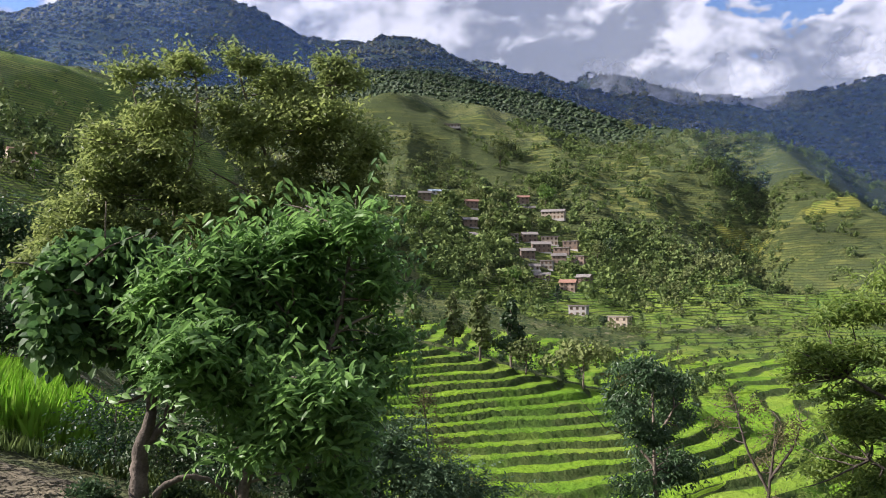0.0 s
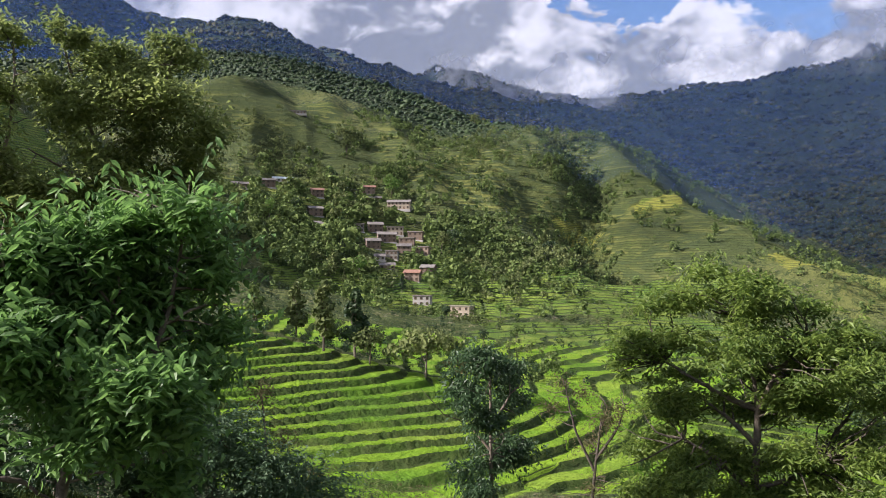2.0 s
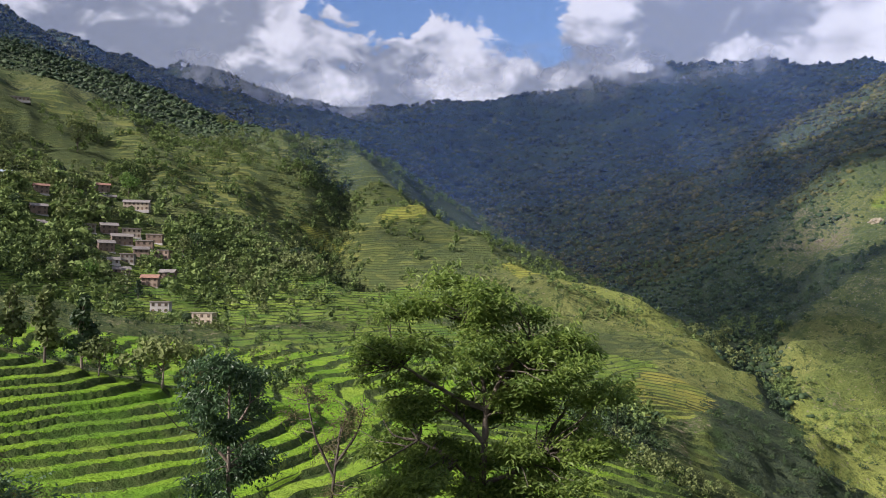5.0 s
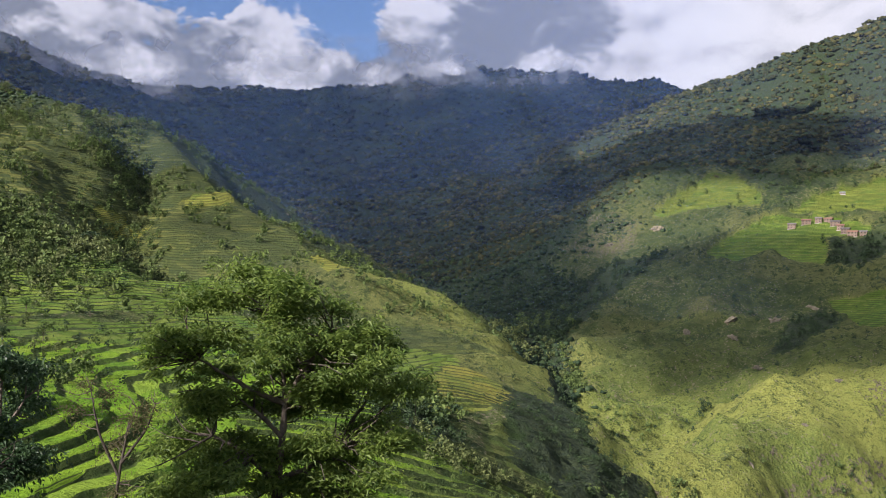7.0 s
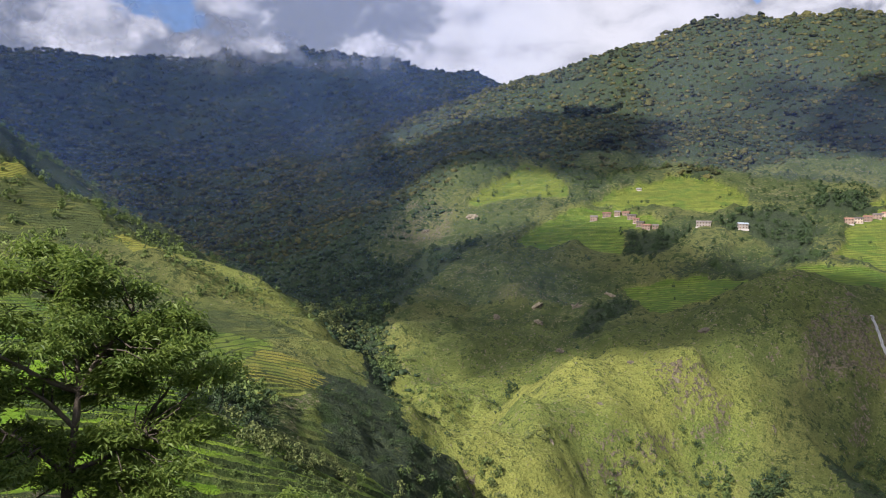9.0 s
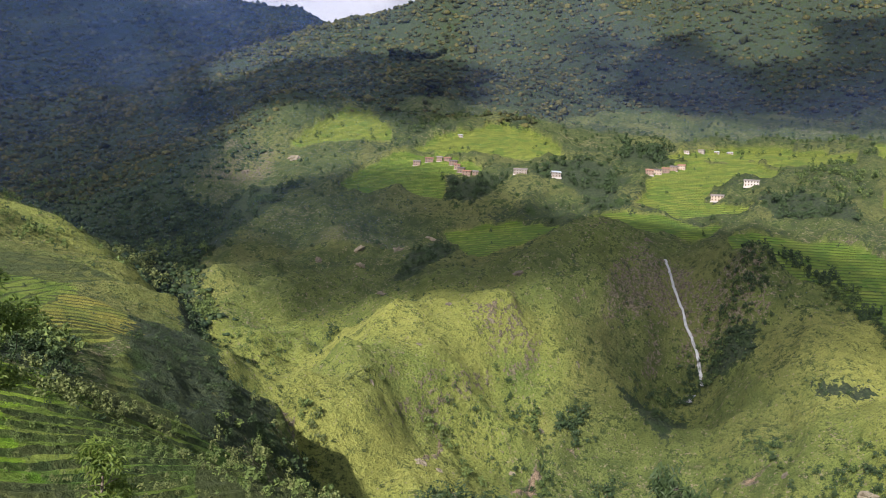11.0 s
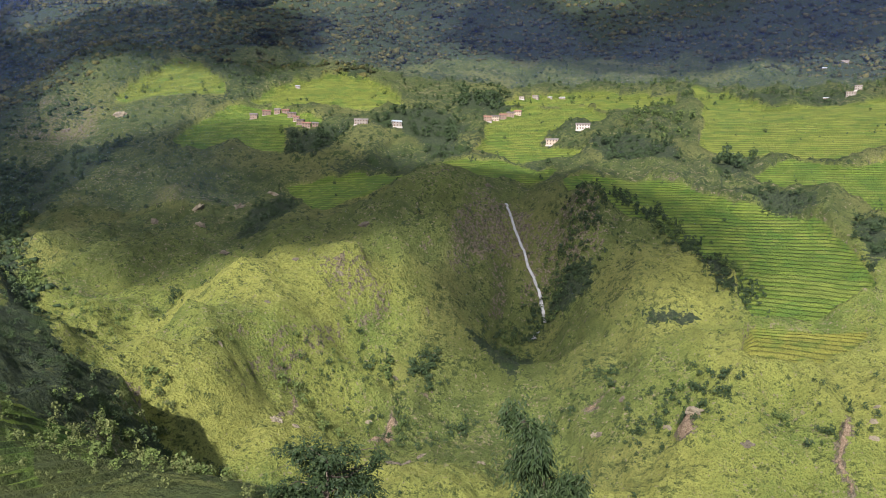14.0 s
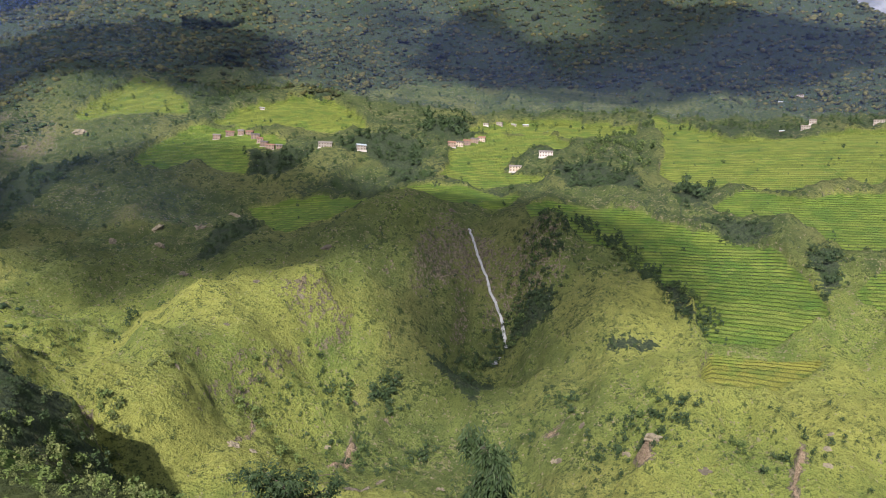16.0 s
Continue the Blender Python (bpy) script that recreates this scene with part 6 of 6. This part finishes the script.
near_tree("slender_tree", "tall airy tree with small leaves on fanned branches",
          [[(-2.66, 13.6, -4.5), (-2.66, 13.6, -1.2), (-2.61, 13.93, 0.35), (-2.66, 14.13, 1.31), (-2.82, 13.73, 2.01), (-3.25, 13.93, 3.00), (-3.37, 13.61, 3.77)],
           [(-2.61, 13.87, 1.38), (-2.33, 14.08, 2.16), (-1.90, 13.72, 2.95), (-1.75, 14.01, 3.78)],
           [(-4.4, 13.0, -3.6), (-4.4, 13.0, -0.8), (-4.38, 13.47, 0.34), (-4.37, 13.69, 1.27), (-4.43, 13.27, 2.13), (-4.95, 13.41, 2.97), (-4.92, 13.18, 3.56)],
           [(-4.30, 13.45, 1.24), (-4.10, 13.66, 2.19), (-3.91, 13.26, 3.03), (-4.04, 13.52, 3.74)],
           [(-2.61, 13.88, 1.28), (-3.24, 13.96, 1.67), (-3.78, 13.50, 1.98)],
           [(-2.61, 13.90, 1.10), (-1.86, 14.20, 1.80), (-1.26, 13.92, 2.33)]],
          [(-4.76, 12.88, 3.47, 0.38, 0.31, 0.24), (-3.99, 13.36, 3.68, 0.45, 0.37, 0.28), (-3.18, 13.28, 3.72, 0.34, 0.32, 0.29), (-2.78, 13.92, 3.47, 0.75, 0.60, 0.43), (-1.84, 13.96, 3.58, 0.51, 0.48, 0.43), (-4.33, 13.21, 2.84, 0.71, 0.60, 0.47), (-3.35, 13.59, 2.74, 0.91, 0.75, 0.55), (-2.02, 13.29, 2.63, 0.74, 0.67, 0.56), (-1.30, 13.36, 2.14, 0.44, 0.47, 0.49), (-5.06, 13.15, 2.24, 0.68, 0.61, 0.52), (-5.21, 12.80, 1.57, 0.66, 0.60, 0.49), (-4.01, 13.09, 1.74, 0.87, 0.75, 0.58), (-2.91, 13.32, 1.59, 0.78, 0.70, 0.58), (-2.02, 13.64, 1.82, 0.70, 0.66, 0.58), (-1.36, 14.03, 1.44, 0.40, 0.45, 0.46), (-5.51, 12.53, 0.99, 0.74, 0.61, 0.46), (-4.75, 12.97, 0.85, 0.83, 0.66, 0.46), (-3.79, 13.93, 1.01, 0.78, 0.64, 0.48), (-6.07, 13.02, 0.50, 0.64, 0.53, 0.40)],
          8200, 6, 0.11, 0.46, FEATHER, 3, 0.06, sub=8, clump=0.52, twig_len=0.42, droop=0.25, shell=0.1, loose=0.25, flat_=0.35)
near_tree("spreading_tree", "spreading tree with layered leafy boughs on the slope below",
          [[(8.1, 13.7, -9.0), (8.2, 13.74, -4.76), (8.22, 13.73, -3.71), (8.27, 13.7, -2.87), (8.29, 13.69, -2.24), (8.24, 13.71, -1.6), (7.92, 13.9, -0.54)],
           [(8.29, 13.69, -2.24), (8.55, 13.52, -1.59), (8.98, 13.24, -0.94)],
           [(8.29, 13.69, -2.24), (7.83, 13.95, -2.04), (7.36, 14.2, -1.74), (6.88, 14.44, -1.43)],
           [(8.24, 13.71, -3.61), (8.72, 13.41, -3.42), (9.14, 13.13, -3.02)],
           [(8.22, 13.73, -3.71), (7.65, 14.05, -3.11), (7.18, 14.3, -2.82)],
           [(8.27, 13.7, -2.87), (7.92, 13.9, -2.46), (7.46, 14.15, -2.06)]],
          [(7.64, 14.06, 0.1, 0.99, 0.67, 0.39), (6.92, 14.29, -0.29, 0.76, 0.57, 0.42), (8.16, 13.1, -0.31, 1.06, 0.77, 0.52), (8.96, 12.85, -0.71, 0.86, 0.67, 0.55), (9.95, 13.28, -1.22, 0.69, 0.57, 0.52), (6.39, 14.28, -0.98, 0.54, 0.43, 0.36), (7.23, 13.51, -0.94, 1.05, 0.76, 0.55), (8.75, 13.85, -1.41, 1.24, 0.82, 0.47), (6.84, 14.35, -1.95, 0.82, 0.6, 0.42), (7.34, 14.86, -2.92, 1.16, 0.87, 0.59), (8.85, 12.71, -2.12, 0.97, 0.72, 0.47), (9.19, 12.68, -2.93, 1.09, 0.79, 0.52), (8.21, 14.4, -3.32, 1.16, 0.81, 0.52), (6.2, 14.77, -1.44, 0.39, 0.31, 0.26), (7.75, 14.01, -1.94, 0.4, 0.3, 0.26), (7.0, 14.3, -3.6, 0.9, 0.7, 0.5), (9.3, 12.9, -3.7, 1.0, 0.7, 0.5), (8.3, 13.6, -4.3, 1.3, 0.9, 0.5), (6.81, 14.72, -0.98, 0.85, 0.7, 0.26), (7.32, 14.74, -1.66, 0.85, 0.7, 0.26), (7.17, 14.93, -2.34, 0.85, 0.7, 0.26), (7.92, 14.88, -3.05, 0.85, 0.7, 0.26), (8.48, 14.09, -1.40, 0.85, 0.7, 0.26), (9.33, 13.99, -1.97, 0.85, 0.7, 0.26), (8.90, 12.11, -1.34, 0.85, 0.7, 0.26), (9.89, 12.45, -1.80, 0.85, 0.7, 0.26), (10.24, 13.39, -2.70, 0.85, 0.7, 0.26), (9.12, 13.47, -3.08, 0.85, 0.7, 0.26), (8.46, 14.48, -2.34, 0.85, 0.7, 0.26), (6.87, 13.55, -3.37, 0.85, 0.7, 0.26), (8.22, 13.62, -3.58, 0.85, 0.7, 0.26), (9.16, 12.46, -3.40, 0.85, 0.7, 0.26), (9.08, 13.24, -0.91, 0.85, 0.7, 0.26), (8.21, 13.87, -0.51, 0.85, 0.7, 0.26)],
          8800, 6, 0.14, 0.34, CANOPY, 4, 0.10, sub=5, clump=0.52, twig_len=0.42, droop=0.3, shell=0.1, loose=0.2, flat_=0.5, fall=-0.1)
near_tree("dark_tree", "dark broad-leaved tree standing below the road",
          [[(5.4, 21.3, -10.5), (5.38, 21.33, -7.03), (5.36, 21.34, -5.56), (5.34, 21.34, -4.09), (5.32, 21.35, -2.16)],
           [(5.35, 21.34, -4.39), (4.83, 21.46, -3.79)], [(5.34, 21.34, -3.8), (5.83, 21.21, -2.91)]],
          [(5.14, 20.67, -1.95, 0.88, 0.77, 0.6), (4.67, 20.6, -2.6, 0.72, 0.68, 0.65), (6.0, 21.9, -2.9, 0.72, 0.72, 0.72), (5.14, 20.67, -3.4, 0.65, 0.58, 0.51), (5.49, 21.8, -4.5, 0.96, 0.8, 0.64), (4.92, 21.09, -5.04, 0.76, 0.69, 0.61), (6.1, 21.9, -4.6, 0.65, 0.65, 0.65)],
          1700, 6, 0.15, 0.45, DUSK, 5, 0.09, sub=6, clump=0.55, twig_len=0.4, droop=0.4, loose=0.2)
near_tree("half_bare_tree", "half-bare tree with thin brownish leaves",
          [[(6.3, 16.8, -9.5), (6.37, 16.83, -5.51), (6.4, 16.83, -4.54), (6.47, 16.8, -3.7), (6.58, 16.76, -2.85)],
           [(6.44, 16.81, -3.94), (6.06, 16.95, -3.1), (5.88, 17.01, -2.25)], [(6.47, 16.8, -3.7), (6.86, 16.64, -3.08), (7.03, 16.57, -2.53)], [(6.52, 16.78, -3.21), (6.69, 16.71, -2.6)]],
          [(6.55, 16.53, -2.81, 0.74, 0.62, 0.49), (6.3, 17.2, -2.4, 0.59, 0.49, 0.39), (5.86, 17.1, -2.14, 0.38, 0.31, 0.25), (6.75, 16.2, -2.51, 0.42, 0.39, 0.36), (6.48, 17.2, -3.43, 0.65, 0.52, 0.39), (5.71, 17.3, -2.67, 0.51, 0.41, 0.32), (6.5, 16.8, -4.3, 0.6, 0.5, 0.5)],
          420, 5, 0.075, 0.4, DRYLEAF, 6, 0.06, twig_len=0.4, shell=0.25)
near_tree("roadside_bush", "bluish fine-leaved bush at the edge of the slope", [[(-0.7, 10.0, -3.4), (-0.75, 10.0, -2.6), (-0.68, 9.95, -1.8)], [(-0.7, 10.0, -3.2), (-1.1, 10.1, -2.3), (-1.28, 10.1, -1.5)]],
          [(-1.27, 10.14, -2.0, 0.86, 0.68, 0.5), (-0.68, 9.93, -1.81, 0.69, 0.63, 0.56), (-0.14, 9.67, -2.09, 0.61, 0.51, 0.41), (-1.28, 10.09, -1.5, 0.56, 0.49, 0.42), (0.3, 10.2, -2.6, 0.8, 0.7, 0.6), (-0.6, 10.0, -2.7, 1.0, 0.8, 0.6)],
          2800, 8, 0.07, 0.42, BLUISH, 7, 0.03, "bush", twig_len=0.28, shell=0.45)
near_tree("thin_bush", "thin dark reddish bush on the bank", [[(-0.1, 12.6, -5.2), (-0.2, 12.5, -2.4), (-0.29, 12.4, -1.5)]],
          [(-0.29, 12.38, -1.58, 0.34, 0.34, 0.34), (0.03, 13.0, -2.38, 0.37, 0.37, 0.37), (0.45, 13.2, -2.98, 0.56, 0.46, 0.37), (0.2, 12.9, -3.4, 0.7, 0.5, 0.5)],
          300, 7, 0.06, 0.4, DRYLEAF, 8, 0.03, "bush", twig_len=0.3, shell=0.3)
near_tree("shady_bush", "dark leafy bush behind the small paddy", [[(-9.2, 14.6, -2.4), (-9.2, 14.6, -0.6), (-9.0, 14.7, 0.8)], [(-8.6, 14.8, -2.4), (-8.3, 15.0, -0.9)]],
          [(-8.25, 15.77, 1.25, 0.97, 0.84, 0.72), (-7.98, 15.90, 0.51, 0.96, 0.84, 0.72), (-7.30, 15.64, -0.03, 0.82, 0.76, 0.70), (-7.94, 15.27, -0.44, 0.93, 0.81, 0.70), (-7.47, 15.59, -0.76, 0.70, 0.58, 0.47)],
          1500, 6, 0.12, 0.5, DUSK, 12, 0.06, "bush", twig_len=0.4, shell=0.4)
for k, l in enumerate([(2.04, 19.6, -4.9, 0.83, 0.59, 0.55), (3.22, 20.46, -5.3, 0.88, 0.62, 0.6), (1.0, 18.2, -4.7, 0.9, 0.7, 0.6), (3.9, 19.41, -5.4, 0.7, 0.52, 0.5), (6.33, 18.9, -5.3, 0.88, 0.66, 0.6), (7.89, 17.6, -5.0, 0.97, 0.7, 0.6), (9.4, 18.33, -5.3, 0.87, 0.62, 0.6), (11.2, 15.8, -5.6, 0.9, 0.7, 0.6), (0.2, 15.2, -4.1, 0.9, 0.7, 0.7)]):
    g = ground(l[0], l[1])
    near_tree("slope_bush", "olive bush growing on the bank below the road", [[(l[0], l[1], g - 0.2), (l[0], l[1], l[2])]], [l, (l[0] + 0.3, l[1] - 0.2, (l[2] + g) / 2, l[3], l[4], max(0.4, (l[2] - g) / 2))],
              260, 7, 0.075, 0.42, (OLIVE, DRYLEAF, SCRUB)[k % 3], 20 + k, 0.03, "bush", "bushes below the road", twig_len=0.32, shell=0.4)
near_tree("dark_crowned_tree", "dark tree whose crown rises over the bank",
          [[(28.2, 10.3, -20), (28.13, 10.41, -13.26), (28.11, 10.48, -11.52), (28.09, 10.52, -9.8)]],
          [(28.47, 10.66, -9.93, 1.45, 1.2, 0.95), (28.9, 12.0, -11.2, 1.4, 1.15, 0.95), (29.4, 9.9, -11.0, 1.5, 1.2, 0.95), (28.85, 10.8, -11.8, 1.58, 1.13, 0.68), (29.3, 9.1, -10.17, 0.56, 0.45, 0.34), (28.5, 10.6, -13.2, 1.9, 1.5, 1.0)],
          1600, 6, 0.19, 0.5, DEEP, 9, 0.12, sub=5, clump=0.55, twig_len=0.45, loose=0.2)
near_tree("drooping_tree", "tree with long drooping leaves on the slope",
          [[(22.0, 1.6, -16), (21.93, 1.73, -9.47), (21.91, 1.99, -7.93), (21.85, 2.54, -6.12)]],
          [(21.2, 2.43, -6.2, 0.59, 0.69, 0.72), (22.2, 2.2, -7.2, 0.85, 0.85, 0.78), (22.5, 1.54, -7.74, 0.98, 0.92, 0.79), (21.66, 1.89, -7.99, 1.23, 0.94, 0.58), (21.9, 2.8, -5.9, 0.40, 0.40, 0.37), (22.0, 1.8, -9.2, 1.56, 1.30, 1.08)],
          1500, 7, 0.22, 0.28, DEEP, 10, 0.09, sub=5, clump=0.55, twig_len=0.5, droop=0.7, loose=0.2)
near_tree("young_tree", "young tree with spread palmate leaves",
          [[(11.35, 11.3, -9.5), (11.35, 11.28, -6.31), (11.37, 11.26, -5.29), (11.36, 11.27, -4.27)]],
          [(11.3, 11.27, -4.26, 0.45, 0.45, 0.45), (12.0, 11.6, -5.07, 0.48, 0.48, 0.48), (11.06, 11.07, -5.16, 0.68, 0.51, 0.34), (11.3, 11.2, -5.9, 0.8, 0.7, 0.5)],
          420, 7, 0.15, 0.36, CANOPY, 11, 0.06, twig_len=0.36, droop=0.4)


# ---- single trees in the fields ----
def stand(x, y, h, w, kind, material, label, seed, clumps=420):
    ob = far_tree("field_tree", h, w, kind, clumps, material, seed)
    ob.location = (x, y, ground(x, y))
    return tagged(ob, label, "tree", "trees in the fields")


stand(24.8, 147.9, 9.5, 14, "round", OLIVE, "wide olive-green tree among the rice terraces", 1, 800)
stand(15, 150, 7, 8, "round", OLIVE, "olive-green tree on a terrace bank", 2)
stand(6.8, 152, 12.5, 6, "tall", OLIVE, "tall slim tree with a pale trunk", 3)
stand(12.8, 155, 12.5, 6.5, "tall", DEEP, "tall dark slim tree", 4)
stand(2, 170, 11, 6, "tall", OLIVE, "slim tree with an open crown", 5)
stand(32, 146, 6.5, 8, "round", DRYLEAF, "brownish tree beside the rice", 6)
stand(40, 142, 8, 9, "round", DEEP, "dark tree on the terrace edge", 7)
stand(-6, 168, 9, 6, "tall", SCRUB, "slim green tree beside the field", 8)
stand(57.2, 40.3, 4.5, 2.0, "tall", FRESH, "thin young tree on the shaded bank", 9, 120)
for k, (x_, y_, h_, w_, kind_) in enumerate(((30, 205, 6, 5, "round"), (45, 225, 4, 4, "round"), (58, 240, 5, 4, "round"), (20, 190, 4, 5, "round"), (75, 265, 6, 5, "round"), (100, 215, 5, 4, "round"), (66, 340, 7, 6, "round"), (92, 350, 7, 6, "round"), (110, 330, 6, 6, "round"), (130, 320, 6, 5, "round"), (55, 395, 9, 5, "tall"), (35, 410, 12, 9, "round"), (20, 440, 13, 11, "round"), (88, 470, 14, 11, "round"), (98, 480, 13, 10, "round"), (70, 560, 17, 14, "round"), (62, 590, 16, 10, "round"), (45, 640, 18, 11, "round"), (30, 560, 12, 8, "round"), (38, 530, 10, 8, "round"), (120, 455, 11, 8, "round"), (140, 440, 12, 10, "round"), (155, 470, 12, 11, "round"), (170, 480, 11, 9, "round"), (36, 480, 12, 8, "round"), (28, 500, 11, 8, "round"), (5, 500, 11, 9, "round"), (-10, 480, 12, 10, "round"), (236, 632, 13, 6, "tall"), (190, 830, 14, 14, "round"), (-120, 222, 8, 3, "tall"), (-115, 230, 6, 6, "round"), (-100, 245, 7, 7, "round"), (40, 375, 5, 5, "round"))):
    stand(x_, y_, h_, w_, kind_, (SCRUB, OLIVE, DEEP, FRESH)[k % 4], ("leafy green tree on the hillside", "olive-green tree on the hillside", "dark green tree on the hillside", "light green tree on the hillside")[k % 4], 40 + k, 300)


# ---- rice, undergrowth and wire beside the path ----
def grass_patch(name, label, x0, x1, y0, y1, n, height, material, seed, category, keep=None):
    rng = np.random.default_rng(seed)
    x, y = rng.uniform(x0, x1, n), rng.uniform(y0, y1, n)
    if keep is not None:
        ok = keep(x, y)
        x, y = x[ok], y[ok]
    z = stepped(x, y, bare(x, y))[0]
    k = len(x)
    up = unit(rng.normal(size=(k, 3)) * 0.13 + [0, 0, 1.0])
    v, f = blades(np.stack([x, y, z - 0.05], 1), up, unit(rng.normal(size=(k, 3))), height * (0.6 + 0.6 * rng.random(k)), np.full(k, 0.016 if height > 0.4 else 0.03), 0.3, 0.25)
    return tagged(new(name, quads_mesh(name, v, f, material)), label, category, kind="stuff")


grass_patch("rice_plants", "bright green young rice in a small paddy", -12, -5.0, 10.6, 16.0, 20000, 0.72, RICE, 1, "rice")
grass_patch("path_weeds", "low weeds along the edge of the path", -7, -1.2, 6.6, 11.5, 9000, 0.22, SCRUB, 2, "weeds", lambda x, y: fbm(x, y, 1.2, 3, 5) + 0.25 * (y - 8.6) > 0.0)
for k, l in enumerate([(-3.9, 10.2, -1.4, 0.8, 0.7, 0.5), (-3.0, 9.6, -1.5, 0.7, 0.6, 0.4), (-2.2, 9.2, -1.5, 0.7, 0.6, 0.5), (-2.6, 8.4, -2.0, 0.4, 0.3, 0.22), (-3.3, 8.1, -1.9, 0.3, 0.3, 0.2), (-1.3, 8.6, -2.0, 0.5, 0.5, 0.4)]):
    near_tree("undergrowth_bush", "dark undergrowth bush beneath the trees", [[(l[0], l[1], -2.4), (l[0], l[1], l[2])]], [l, (l[0], l[1], (l[2] - 2.2) / 2, l[3] * 1.1, l[4] * 1.1, max(0.3, (l[2] + 2.2) / 2))],
              300, 7, 0.07, 0.5, (DUSK, DEEP)[k % 2], 60 + k, 0.02, "bush", "undergrowth", twig_len=0.25, shell=0.4)


def wire_strand(label, a, b, seed):
    rng = np.random.default_rng(seed)
    stems = Tubes(5)
    p = bend(a, b, 0.01, rng, 14)
    p[:, 2] -= 0.05 * np.sin(np.linspace(0, math.pi, 14))
    stems.add(p, np.full(14, 0.004))
    for q in p[1:-1]:
        d = unit(rng.normal(size=3)) * 0.02
        stems.add(np.stack([q - d, q + d]), [0.0025, 0.0025])
    return tagged(new("fence_wire", stems.mesh("fence_wire", WIRE)), label, "wire", "fence wires")


wire_strand("thin barbed fence wire slung over the path", (-3.6, 4.9, -0.86), (-1.55, 4.7, -1.62), 1)
wire_strand("thin barbed fence wire slung over the path", (-3.5, 4.6, -1.0), (-2.0, 4.45, -1.65), 2)
